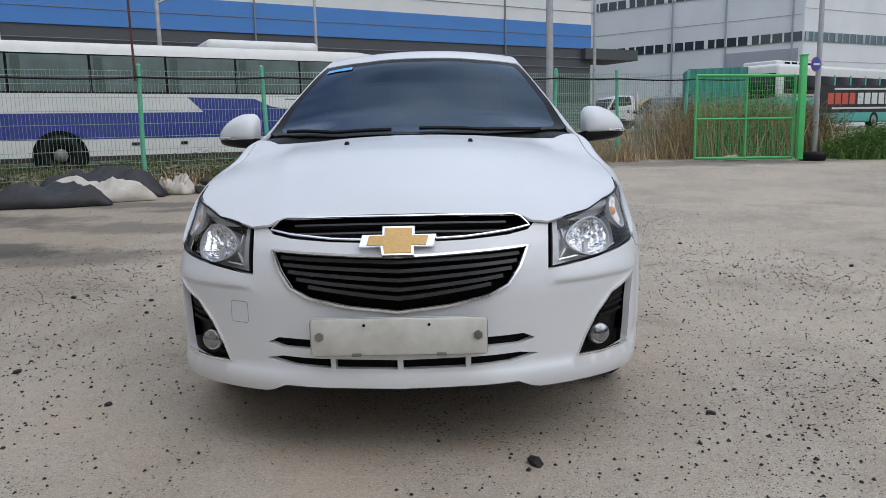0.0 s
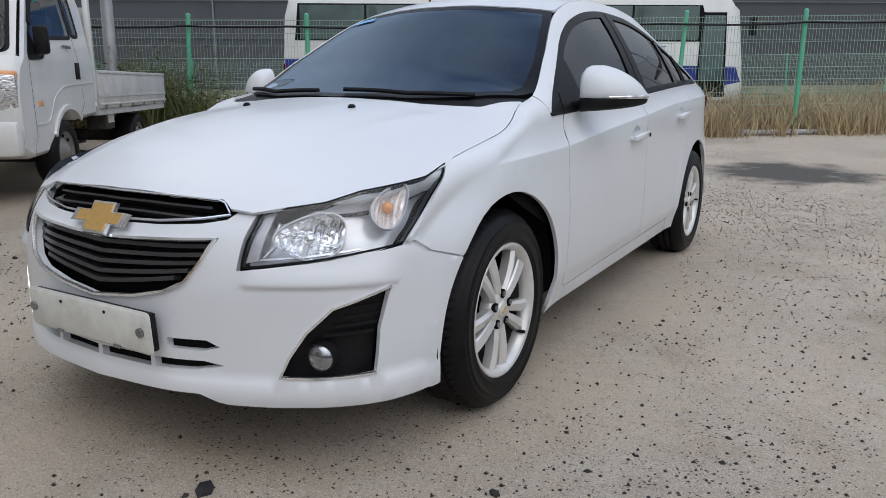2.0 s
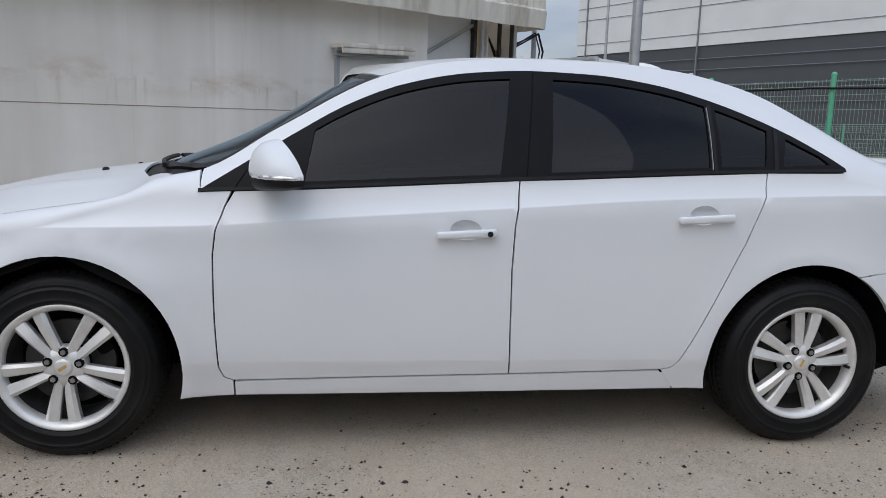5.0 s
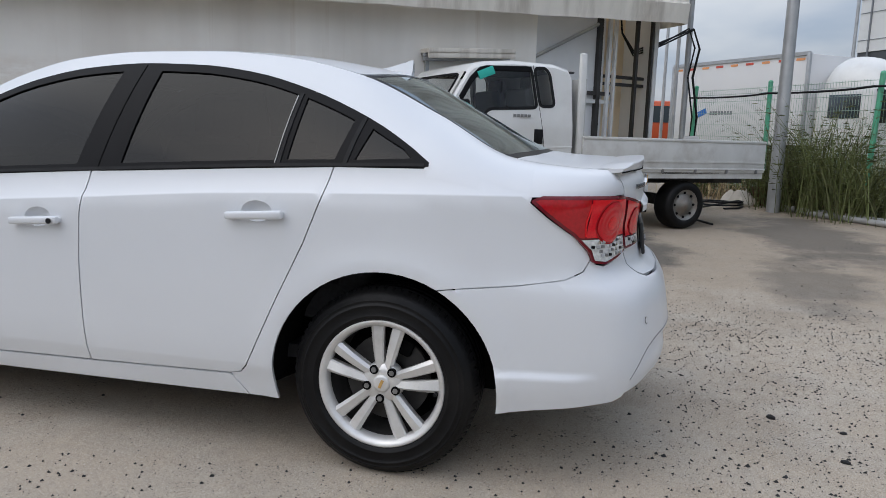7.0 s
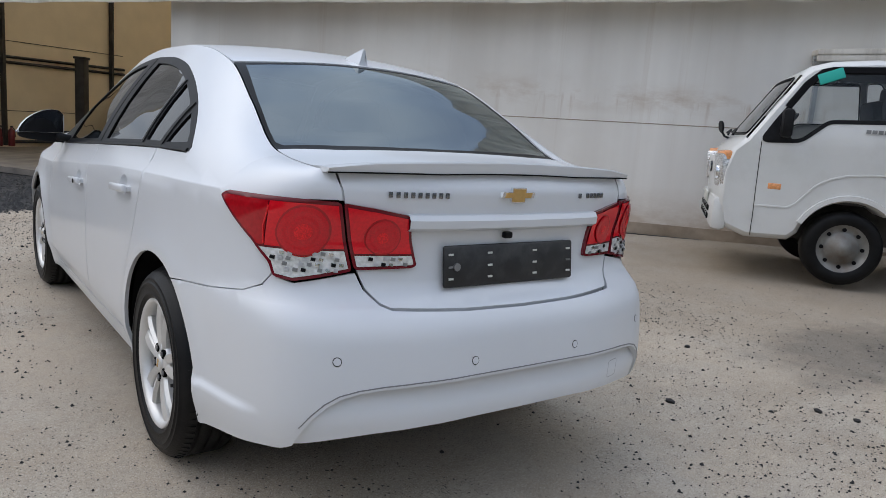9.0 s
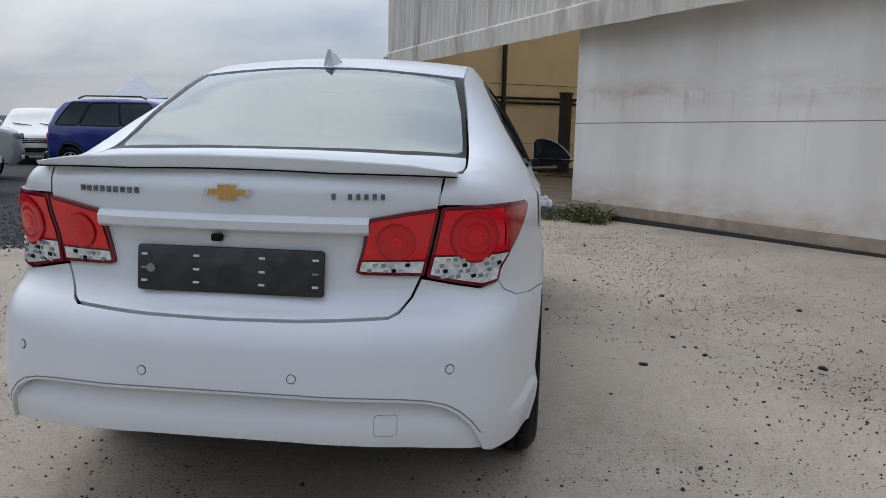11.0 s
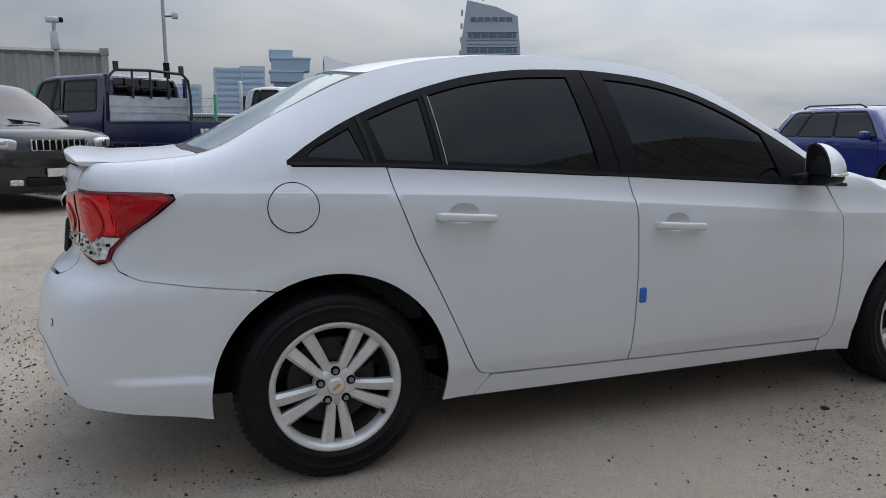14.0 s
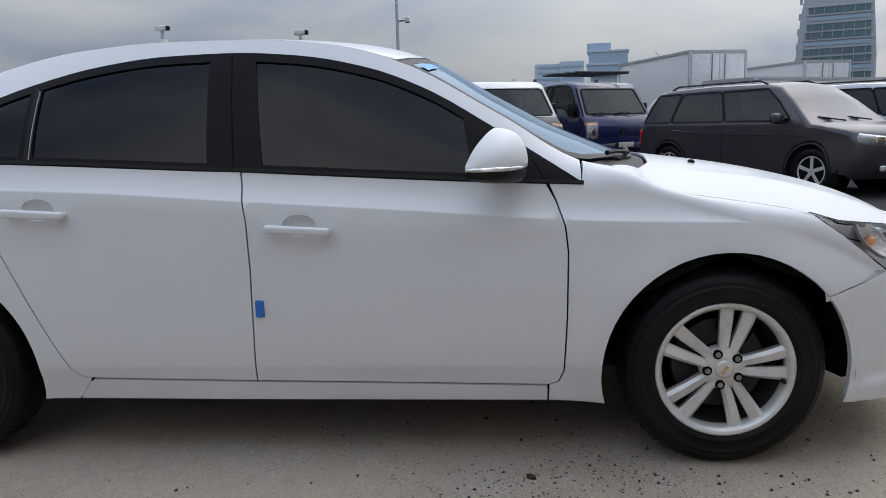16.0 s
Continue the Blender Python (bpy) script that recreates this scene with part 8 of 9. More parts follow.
def road_car(m, label, paint, L=4.6, W=1.80, H=1.60, belt=1.02, nose=.78, cowl=1.10, rf=1.75, rr=4.05, tail=4.45, tail_z=None, cowl_z=None, wheel_r=.34, front=.92, base=2.7,
             panes=3, rails=False, screen=None, lamp=M_CARLAMP, grille=M_GAP, category="car", cladding=None, plate=True, bars=False, upright=False):
    """A parked car, origin under its middle, +y ahead; distances along it count back from the nose. It is drawn as a straight box and then rounded in plan."""
    t = thing("parked_car", m, label, category)
    hw, half = W / 2, L / 2
    cz, tz = cowl_z or belt - .03, tail_z or belt
    Y = lambda s_: half - s_

    def warp(p):
        x, y, z = p
        u = min(1.15, abs(x) / hw)
        f, r = ramp01(half - 1.0, half, y), ramp01(-half + .8, -half, y)
        y2 = y - .30 * f * u ** 2.6 + .17 * r * u ** 2.6
        return (x * (1 - .05 * f - .04 * r), y2, z)

    def width(z):
        over = max(0.0, z - belt + .04)
        low = max(0.0, .55 - z)
        return hw - .40 * over - .22 * low * low - .10 * max(0.0, z - .8) ** 2

    side = lambda y, z: warp((width(z), y, z))
    nz = nose
    prof = [(.16, .25), (.04, .36), (.0, .52), (.02, nz - .16), (.08, nz - .04), (.20, nz + .01), (.48, nz + (cz - nz) * .45), (cowl - .22, nz + (cz - nz) * .86), (cowl, cz),
            (cowl + (rf - cowl) * .5, cz + (H - cz) * .53), (rf - .08, H - .075), (rf + .18, H - .022), ((rf + rr) / 2, H), (rr - .35, H - .022), (rr - .06, H - .075),
            ((rr + tail) / 2, (H + tz) / 2), (tail, tz), (L - .03, tz - .16), (L, .66), (L - .02, .44), (L - .12, .30), (L - .30, .26)]
    ar, az = wheel_r + .055, wheel_r - .01
    arcs = lambda s0: [(s0 + ar * math.cos(radians(a)), az + ar * math.sin(radians(a))) for a in range(-6, 187, 12)]
    out = [(Y(a), b) for a, b in prof + arcs(front + base) + [(front + base - ar - .05, .22), (front + ar + .05, .22)] + arcs(front)]
    inn = shrink(out, .055)
    # side windows between the belt and the roof, split by pillars
    lo0, lo1 = cowl + .30, rr + (.10 if not upright else .16)
    hi0, hi1 = rf + .12, rr - .28 if not upright else rr - .12
    cuts = {2: (0, .50, 1), 3: (0, .38, .74, 1), 4: (0, .30, .56, .82, 1)}[panes]
    wins = []
    for a, b in zip(cuts, cuts[1:]):
        g = .016
        lo_a, lo_b, hi_a, hi_b = lo0 + (lo1 - lo0) * a + g, lo0 + (lo1 - lo0) * b - g, hi0 + (hi1 - hi0) * a + g, hi0 + (hi1 - hi0) * b - g
        mid_ = (hi_a * .55 + lo_a * .45)
        lp_ = [(Y(lo_a), belt + .02), (Y(mid_ if a == 0 else (lo_a + hi_a) / 2), (belt + H) / 2 + (.015 if a == 0 else 0)), (Y(hi_a), H - .10), (Y(hi_b), H - .105), (Y(lo_b), belt + .025)]
        wins.append(rounded(lp_, .045))
    holes = wins
    panel("body_side", side, inn, paint, t, holes=holes, step=.11, lip=.02, sides=(1, -1))
    for lp_ in wins:
        panel("window_trim", side, shrink(lp_, -.016), M_TRIM, t, holes=[shrink(lp_, .010)], step=.2, lip=.0, off=.003, sides=(1, -1))
        panel("side_glass", side, shrink(lp_, .008), G_DARK, t, step=.25, lip=0, off=-.004, sides=(1, -1))
    # nose, bonnet, roof and tail in one skin with rounded shoulders
    bm = bmesh.new()
    rows = []
    for (y, z), (yi, zi) in zip(out[:len(prof)], inn[:len(prof)]):
        w, wi = width(z), width(zi)
        crown = .035 if cz < z < H - .01 else .025
        pts = [(wi, yi, zi), ((w * .6 + wi * .4) - .012, y * .65 + yi * .35, z * .65 + zi * .35), (w - .055, y, z), (w * .55, y, z + crown * .6 * (z > nz)), (0, y, z + crown * (z > nz))]
        rows.append([bm.verts.new(warp((-a, b, c))) for a, b, c in pts] + [bm.verts.new(warp(q)) for q in reversed(pts[:-1])])
    for a, b in zip(rows, rows[1:]):
        for q in range(8):
            bm.faces.new((a[q], a[q + 1], b[q + 1], b[q]))
    part("body_top", bm, paint, t, smooth=True, auto=42)

    def slope(nm, s0, z0, s1, z1, inset, material, rim):
        """A pane lying on the sloping skin between two heights."""
        f_ = lambda x, u: warp((x * (width(z0 + (z1 - z0) * u) - .055), Y(s0 + (s1 - s0) * u), z0 + (z1 - z0) * u + .020 * (1 - x * x) + .026 * math.sin(u * math.pi) * (s0 < half)))
        lp_ = rounded([(-inset, .05), (inset, .05), (inset - .02, .95), (-inset + .02, .95)], .06)
        g_ = panel(nm, f_, lp_, material, t, step=.22, lip=0, off=.012 if s0 < half else -.012)[0]
        panel("screen_border", f_, shrink(lp_, -.03), rim, g_, holes=[shrink(lp_, .02)], step=.3, lip=0, off=.014 if s0 < half else -.014)
    slope("windscreen", cowl + .01, cz, rf - .08, H - .075, .92, screen or G_PALE, M_TRIM)
    slope("rear_window", tail - .02, tz, rr - .06, H - .075, .84, G_DARK, M_TRIM)

    def shaped(nm, size, at, material, parent=t, lab="", bevel=.03, rot=None, seg=3):
        bm_ = bmesh.new()
        add_box(bm_, size, at, rot, bevel, seg)
        for v_ in bm_.verts:
            v_.co = warp(v_.co)
        return part(nm, bm_, material, parent, lab, smooth=True, auto=35)
    for sx in (1, -1):
        hl_ = shaped("headlamp", (hw * .40, .26, .15), (sx * hw * .76, half - .125, nz - .115), lamp, t, "clear headlamp", .055, (-10, sx * -6, 0))
        shaped("lamp_bowl", (.11, .03, .10), (sx * hw * .74, half + .008, nz - .12), M_REFL, hl_, "", .012)
        shaped("tail_lamp", (.14, .16, .30 if upright else .20), (sx * (hw - .075), -half + .09, tz - .24), M_RED, t, "red tail lamp", .03)
        mr_ = box("door_mirror", (.21, .11, .16), (sx * (hw + .085), Y(cowl + .46), belt + .055), paint, t, bevel=.05, seg=3)
        box("mirror_glass", (.16, .01, .11), (sx * (hw + .085), Y(cowl + .515), belt + .055), M_TRIM, mr_)
        box("mirror_arm", (.10, .05, .04), (sx * (hw - .01), Y(cowl + .46), belt + .01), M_BLACK, mr_, bevel=.01)
        for s0 in (front, front + base):
            bm_ = bmesh.new()
            add_cyl(bm_, ar + .01, .30, (sx * (hw - .19), Y(s0), az), rot=(0, 90, 0), seg=28)
            part("wheel_arch", bm_, M_SHELL, t)
            panel("arch_lip", side, [(Y(s0) + (ar + .035) * math.cos(radians(a)), az + (ar + .035) * math.sin(radians(a))) for a in range(4, 177, 8)] + [(Y(s0) + (ar + .002) * math.cos(radians(a)), az + (ar + .002) * math.sin(radians(a))) for a in range(176, 3, -8)],
                  cladding or paint, t, step=.3, lip=.02, off=.008, sides=(sx,))
            plain_wheel(t, sx * (hw - .035), Y(s0), wheel_r, .21)
        for a in cuts[:-1] + (.985,):
            sl = lo0 + (lo1 - lo0) * a - (.04 if a == 0 else 0)
            if sl < front + base - ar + .12:
                bar_on("door_gap", side, [(Y(sl), belt - .02), (Y(sl - (.06 if a == 0 else -.02)), .62), (Y(sl - (.05 if a == 0 else -.02)), .30)], .006, .001, M_GAP, t, off=.001, sides=(sx,))
        for a in cuts[1:3]:
            sl = lo0 + (lo1 - lo0) * a - .16
            shaped("door_handle", (.03, .19, .03), (sx * (hw - .005), Y(sl), belt - .12), paint, t, "", .01)
        bar_on("shoulder_line", side, [(Y(front + .1), belt - .19), (Y(front + base), belt - .13)], .03, .008, paint, t, sides=(sx,))
        shaped("sill_strip", (.04, base - 2 * ar - .04, .12), (sx * (hw - .035), Y(front + base / 2), .28), cladding or M_BLACK, t, "", .012)
        if rails:
            wr = width(H) - .03
            tube("roof_rail", [(sx * wr, Y(rf + .22), H - .02), (sx * wr, Y(rf + .36), H + .035), (sx * wr, Y(rr - .55), H + .035), (sx * wr, Y(rr - .40), H - .02)], .016, M_DKSTEEL, t, seg=6)
        tube("wiper", [warp((sx * .30 - .15, Y(cowl) + .03, cz + .035)), warp((sx * .30 + .30, Y(cowl + .10), cz + .095))], .011, M_BLACK, t, seg=5)
        shaped("fog_lamp", (.15, .05, .08), (sx * hw * .62, half - .005, .40), M_CLEARL, t, "", .02)
    gr_ = shaped("grille", (hw * .80, .05, .13), (0, half + .0, nz - .14), M_GAP if grille is M_CHROME else grille, t, "", .02)
    if grille is M_CHROME:
        shaped("grille_frame", (hw * .84, .03, .155), (0, half - .006, nz - .14), M_CHROME, gr_, "", .03)
        for k_ in range(9):
            shaped("grille_bar", (.018, .02, .12), (hw * (-.36 + k_ * .09), half + .028, nz - .14), M_CHROME, gr_, "", .003, seg=1)
    else:
        for k_ in range(2):
            shaped("grille_bar", (hw * .76, .015, .014), (0, half + .024, nz - .165 + k_ * .05), M_CHROME, gr_, "", .003, seg=1)
    shaped("lower_grille", (hw * 1.0, .05, .12), (0, half + .0, .40), M_BLACK, t, "", .03)
    if cladding:
        shaped("front_skirt", (W * .94, .14, .20), (0, half - .045, .34), cladding, t, "", .05)
        shaped("rear_skirt", (W * .94, .14, .22), (0, -half + .05, .40), cladding, t, "", .05)
    if plate:
        shaped("number_plate", (.46, .015, .11), (0, half + .03, .52), M_PLATE, t, "", .005, seg=1)
    if bars:
        for s0 in (rf + .35, rr - .75):
            tube("roof_bar", [(-width(H) + .02, Y(s0), H + .07), (width(H) - .02, Y(s0), H + .07)], .020, M_BLACK, t, seg=6)
    box("rear_bumper", (W * .80, .08, .16), (0, -half + .0, .46), cladding or paint, t, bevel=.03)
    return t


# the white truck beside the wall
cab_truck(heading(-5.56, 1.72, .61, -.792, .064), "white small cargo truck with a dropside bed, by the stained wall", M_TWHITE, tape=True, bed_len=2.82, rear=-2.55, drop=.11)
# far side of the yard
cab_truck(heading(12.74, 4.48, .808, .589), "navy double-cab cargo truck with a bed rack", M_NAVY, double=True, bed=mat("navy_bed_paint", (.014, .018, .06), .4, vary=.15), bed_len=2.2, rack=True, gate_marks=True, screen=G_DARK)
cab_truck(heading(11.36, .66, -.909, -.417), "cargo truck with a white cab roof and dark plum front", M_TWHITE, lower=M_PLUM, bed=M_NAVY, screen=G_PALE)
cab_truck(heading(12.68, -1.30, -.879, -.477), "navy cargo truck with a roof rack", M_NAVY, roof_rack=True, screen=G_PALE)
road_car(heading(9.25, -3.79, -.855, -.519), "plum grey people carrier with roof rails", M_PLUM, L=4.65, W=1.84, H=1.64, belt=1.04, nose=.90, cowl=1.00, rf=1.78, rr=4.38, tail=4.56, base=2.76, front=.95, panes=3, rails=True, category="people carrier", upright=True)
road_car(heading(9.8, 5.81, -.827, -.562), "large black sport utility car with a chrome grille", M_BLKP, L=4.75, W=1.90, H=1.76, belt=1.16, nose=1.02, cowl=1.45, rf=2.22, rr=4.2, tail=4.6, base=2.85, panes=3, grille=M_CHROME, screen=G_DARK, category="sport utility car")
road_car(heading(11.0, -6.8, -.63, -.777), "silver sport utility car", M_SILVER, L=4.6, W=1.86, H=1.70, belt=1.10, nose=.95, cowl=1.15, rf=1.9, rr=4.2, tail=4.5, rails=True, category="sport utility car")
road_car(heading(16.6, -8.4, -.6, -.8), "white van-like car behind the parked row", M_TWHITE, L=4.9, W=1.88, H=1.85, belt=1.15, nose=1.0, cowl=.9, rf=1.6, rr=4.5, tail=4.8, category="van")
road_car(heading(14.9, -4.9, -.8, -.6), "silver sport utility car behind the parked row", M_SILVER, L=4.6, W=1.86, H=1.68, belt=1.10, nose=.95, cowl=1.15, rf=1.9, rr=4.2, tail=4.5, category="sport utility car")
road_car(heading(7.0, -9.4, -.994, .106), "blue sport utility car with grey cladding", M_BLUEP, L=4.35, W=1.80, H=1.66, belt=1.08, nose=.92, cowl=1.1, rf=1.8, rr=4.0, tail=4.3, rails=True, cladding=M_DKGRN, category="sport utility car")
road_car(heading(10.0, -17.5, -.562, .827), "dark grey-green sport utility car facing the yard", M_DKGRN, L=4.57, W=1.86, H=1.70, belt=1.08, nose=.95, cowl=1.2, rf=1.95, rr=4.2, tail=4.5, rails=True, cladding=M_BLACK, category="sport utility car")
road_car(heading(6.5, -15.5, -.581, .814), "white sport utility car with roof bars", M_TWHITE, L=4.45, W=1.88, H=1.66, belt=1.06, nose=.92, cowl=1.2, rf=1.95, rr=3.9, tail=4.35, bars=True, cladding=M_BLACK, category="sport utility car")
road_car(heading(13.2, -14.5, -.5, .86), "white car behind the parked row", M_TWHITE, L=4.4, H=1.5, category="car")
road_car(heading(17.5, -12.5, -.5, .86), "white van behind the parked row", M_TWHITE, L=4.9, H=1.9, belt=1.2, nose=1.05, cowl=.8, rf=1.4, rr=4.6, tail=4.85, category="van")
road_car(heading(19.0, 1.5, -.2, -.97), "dark green estate car behind the trucks", M_DKGRN, L=4.6, H=1.50, category="estate car")
road_car(heading(13.2, 9.6, .9, -.3), "silver car by the mesh fence", M_SILVER, L=4.5, H=1.5, category="car")


def box_truck(m, label, L=6.0, W=2.2, H=3.1, z0=.95, cab=M_TWHITE):
    t = thing("box_truck", m, label, "box truck")
    box("cargo_box", (W, L, H - z0), (0, 0, (H + z0) / 2), M_WHW, t, bevel=.02)
    for x in (-W / 2, W / 2):
        for y in (-L / 2, L / 2):
            box("edge_profile", (.09, .09, H - z0 + .04), (x, y, (H + z0) / 2), M_GALV, t, bevel=.02)
    for sx in (-1, 1):
        box("top_profile", (.08, L, .09), (sx * W / 2, 0, H), M_GALV, t)
        for y in (-L * .3, L * .32):
            plain_wheel(t, sx * (W / 2 - .12), y, .40, .25, M_SRIM, spokes=0)
    box("top_profile", (W, .08, .09), (0, -L / 2, H), M_GALV, t)
    for sx in (-1, 1):
        box("rear_door", (W / 2 - .12, .03, H - z0 - .2), (sx * W / 4, -L / 2 - .02, (H + z0) / 2), M_ALU, t, bevel=.01)
        tube("lock_rod", [(sx * .25, -L / 2 - .06, z0 + .1), (sx * .25, -L / 2 - .06, H - .1)], .02, M_STEEL, t, seg=6)
    box("chassis", (.9, L + 1.8, .25), (0, .8, .75), M_CHASSIS, t)
    box("cab", (W * .88, 1.6, 1.7), (0, L / 2 + .95, 1.45), cab, t, bevel=.14)
    box("cab_windscreen", (W * .78, .04, .75), (0, L / 2 + 1.74, 1.85), G_PALE, t)
    return t


box_truck(heading(6.6, -21.6, .581, -.814), "white box truck parked at the far end", L=3.4, W=1.8, H=2.15, z0=.45)
box_truck(heading(27.5, -6.6, .96, .25), "white box truck behind the parked row", H=3.45)
box_truck(heading(33.5, -13.0, .96, .25), "white box truck in the distance", H=3.4)
rs = box_truck(heading(24.5, -10.2, .5, -.86), "trailer with red and white chevrons", L=7, H=2.35, z0=1.2)
for i in range(6):
    box("chevron", (.02, .6, .5), (-1.115, -3 + i * 1.1, 2.05), M_BARR if i % 2 == 0 else M_AMBER, rs, rot=(25, 0, 0))


# the coach behind the fence
M_CURT = mat("dim_green_curtain", (.07, .10, .09), .8, vary=.3, vscale=14, stretch=(6, 6, .3))


def coach():
    o = FD * 1.0
    rear = Vector((-12.27, 13.26, 0))
    m = Matrix.Translation((rear.x + FN.x * 1.25, rear.y + FN.y * 1.25, .18)) @ Matrix.Rotation(math.atan2(FD.y, FD.x), 4, 'Z')
    t = thing("coach", m, "white coach with a broad blue stripe, parked behind the fence", "coach")
    L, W = 12.4, 2.5
    M_CB = mat("coach_blue", (.012, .025, .22), .3, coat=.8, vary=.08)
    prof = [(0, .45), (.02, 1.2), (.10, 2.6), (.22, 3.0), (.5, 3.1), (L - 1.2, 3.1), (L - .45, 3.02), (L - .22, 2.8), (L - .06, 1.5), (L, .9), (L - .04, .40)]
    bm = bmesh.new()
    rows = [[bm.verts.new((x, y, z)) for y, z in ((-W / 2, z), (-W / 2 + .10, z + (.12 if z > 2.9 else 0)), (W / 2 - .10, z + (.12 if z > 2.9 else 0)), (W / 2, z))] for x, z in prof]
    for a, b in zip(rows, rows[1:]):
        for q in range(3):
            bm.faces.new((a[q], a[q + 1], b[q + 1], b[q]))
    bm.faces.new([r[0] for r in rows]), bm.faces.new([r[3] for r in rows][::-1])
    part("body", bm, M_TWHITE, t, smooth=True, auto=40)
    def strip(nm, pts, material, off, parent=t, label=""):
        bm_ = bmesh.new()
        fr_, bk = [bm_.verts.new((x, -W / 2 - off, z)) for x, z in pts], [bm_.verts.new((x, -W / 2 + .01, z)) for x, z in pts]
        bm_.faces.new(fr_)
        for i in range(len(pts)):
            j = (i + 1) % len(pts)
            bm_.faces.new((fr_[i], fr_[j], bk[j], bk[i]))
        return part(nm, bm_, material, parent, label)
    strip("blue_stripe", [(0.05, .89), (11.9, .86), (12.35, .95), (12.2, 1.35), (10.6, 1.38), (9.5, 1.50), (8.5, 1.68), (8.05, 1.88), (6.3, 1.91), (6.68, 1.53), (0.05, 1.51)], M_CB, .006, label="broad dark blue stripe")
    wb_ = strip("window_band", [(.35, 2.0), (11.2, 2.0), (11.4, 2.25), (11.2, 2.93), (.45, 2.95)], M_TRIM, .005)
    for i in range(6):
        x0 = .5 + i * 1.78
        strip("side_window", [(x0, 2.04), (x0 + 1.72, 2.04), (x0 + 1.72, 2.91), (x0, 2.91)], mat("coach_glazing", (.085, .125, .12), .08, spec=.8, vary=.3, vscale=1.5) if i == 0 else bpy.data.materials["coach_glazing"], .010, wb_)
        strip("curtain", [(x0 + .06, 2.06), (x0 + .30, 2.06), (x0 + .26, 2.88), (x0 + .06, 2.88)], M_CURT, .012, wb_)
    strip("door", [(11.15, .55), (11.95, .55), (11.85, 2.75), (11.2, 2.75)], M_TRIM, .012)
    strip("door_glass", [(11.22, 1.0), (11.88, 1.0), (11.80, 2.68), (11.26, 2.68)], bpy.data.materials["coach_glazing"], .016)
    bm = bmesh.new()
    add_box(bm, (.05, W * .86, 1.35), (L - .09, 0, 2.05), rot=(0, -9, 0))
    part("windscreen", bm, bpy.data.materials["coach_glazing"], t)
    box("air_conditioner", (3.15, 1.7, .30), (8.55, 0, 3.34), M_TWHITE, t, bevel=.13, seg=4)
    box("roof_grille", (.5, .7, .10), (5.0, 0, 3.25), M_BLACK, t, bevel=.03)
    box("roof_hatch", (.8, .8, .08), (2.2, 0, 3.25), M_TWHITE, t, bevel=.03)
    box("mirror", (.12, .28, .5), (L + .15, -W / 2 - .05, 2.4), M_BLACK, t, bevel=.04)
    for x in (3.22, 10.0):
        bm = bmesh.new()
        add_cyl(bm, .62, .04, (x, -W / 2 + .005, .48), rot=(90, 0, 0), seg=32)
        part("wheel_arch", bm, M_SHELL, t)
        v, f = lathe([(.22, -.02), (.30, .03), (.33, .05), (.46, .05), (.50, 0), (.50, -.22)], 32)
        mv = Matrix.Translation((x, -W / 2 - .02, .50)) @ Matrix.Rotation(-math.pi / 2, 4, 'Z')
        wheel_ = mesh_object("wheel", [tuple(mv @ Vector(p)) for p in v], f, M_RUBBER, t, "black coach tyre", True)
        v, f = lathe([(.31, .03), (.27, -.03), (.17, -.04), (.14, .05), (.05, .09), (0, .09)], 24)
        mesh_object("rim", [tuple(mv @ Vector(p)) for p in v], f, M_SRIM, wheel_, "", True)
    for i in range(7):
        strip("vent_slat", [(1.35, .58 + i * .055), (1.75, .58 + i * .055), (1.75, .60 + i * .055), (1.35, .60 + i * .055)], M_GAP, .004)
    for x in (4.85, 6.05, 7.15, 8.3):
        strip("marker_lamp", [(x, .70), (x + .18, .70), (x + .18, .78), (x, .78)], M_BLACK, .012)
    # dark strip painted along the foot for the shade under the skirt
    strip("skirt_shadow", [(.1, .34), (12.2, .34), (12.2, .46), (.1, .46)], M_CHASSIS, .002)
    strip("rear_lamp", [(.02, .95), (.09, .95), (.09, 1.4), (.02, 1.4)], M_DKRED, .010)
    strip("name_marks", [(8.9, 1.86), (10.3, 1.86), (10.3, 1.89), (8.9, 1.89)], M_HALLD, .011)


coach()
# mint and white bus beyond the gate, and its neighbours
mb = thing("mint_bus", Matrix.Translation((18.8, 35.7, ground_z(18.8, 35.7))) @ Matrix.Rotation(radians(35.6), 4, 'Z'), "mint green and white bus beyond the gate", "bus")
M_MINT = mat("mint_paint", (.10, .42, .38), .4, vary=.06)
box("body", (11.2, 2.4, 1.2), (0, 0, .95), M_MINT, mb, bevel=.08, seg=3)
box("upper_body", (11.2, 2.4, 1.55), (0, 0, 2.3), M_TWHITE, mb, bevel=.18, seg=4)
for i in range(7):
    box("window", (1.32, .03, .86), (-4.5 + i * 1.5, -1.21, 2.15), G_DARK, mb, bevel=.01)
    box("window_pillar", (.12, .04, 1.0), (-3.75 + i * 1.5, -1.215, 2.15), M_MINT, mb)
box("windscreen", (.03, 2.1, 1.1), (-5.6, 0, 2.1), G_DARK, mb, bevel=.01)
box("roof_pod", (4.2, 1.7, .22), (-3.2, 0, 3.14), M_TWHITE, mb, bevel=.07, seg=3)
for i in range(5):
    box("pod_vent", (.42, .02, .09), (-4.4 + i * .62, -.855, 3.15), M_GAP, mb)
for x in (-3.6, 3.4):
    plain_wheel(mb, 1.2, 0, .45, .25, M_SRIM, spokes=0).matrix_basis = Matrix.Translation((x, -1.22, .0)) @ Matrix.Rotation(-math.pi / 2, 4, 'Z') @ Matrix.Translation((-1.2, 0, 0))
M_TEALB = mat("dull_teal_paint", (.06, .25, .22), .5, vary=.15, vscale=3)
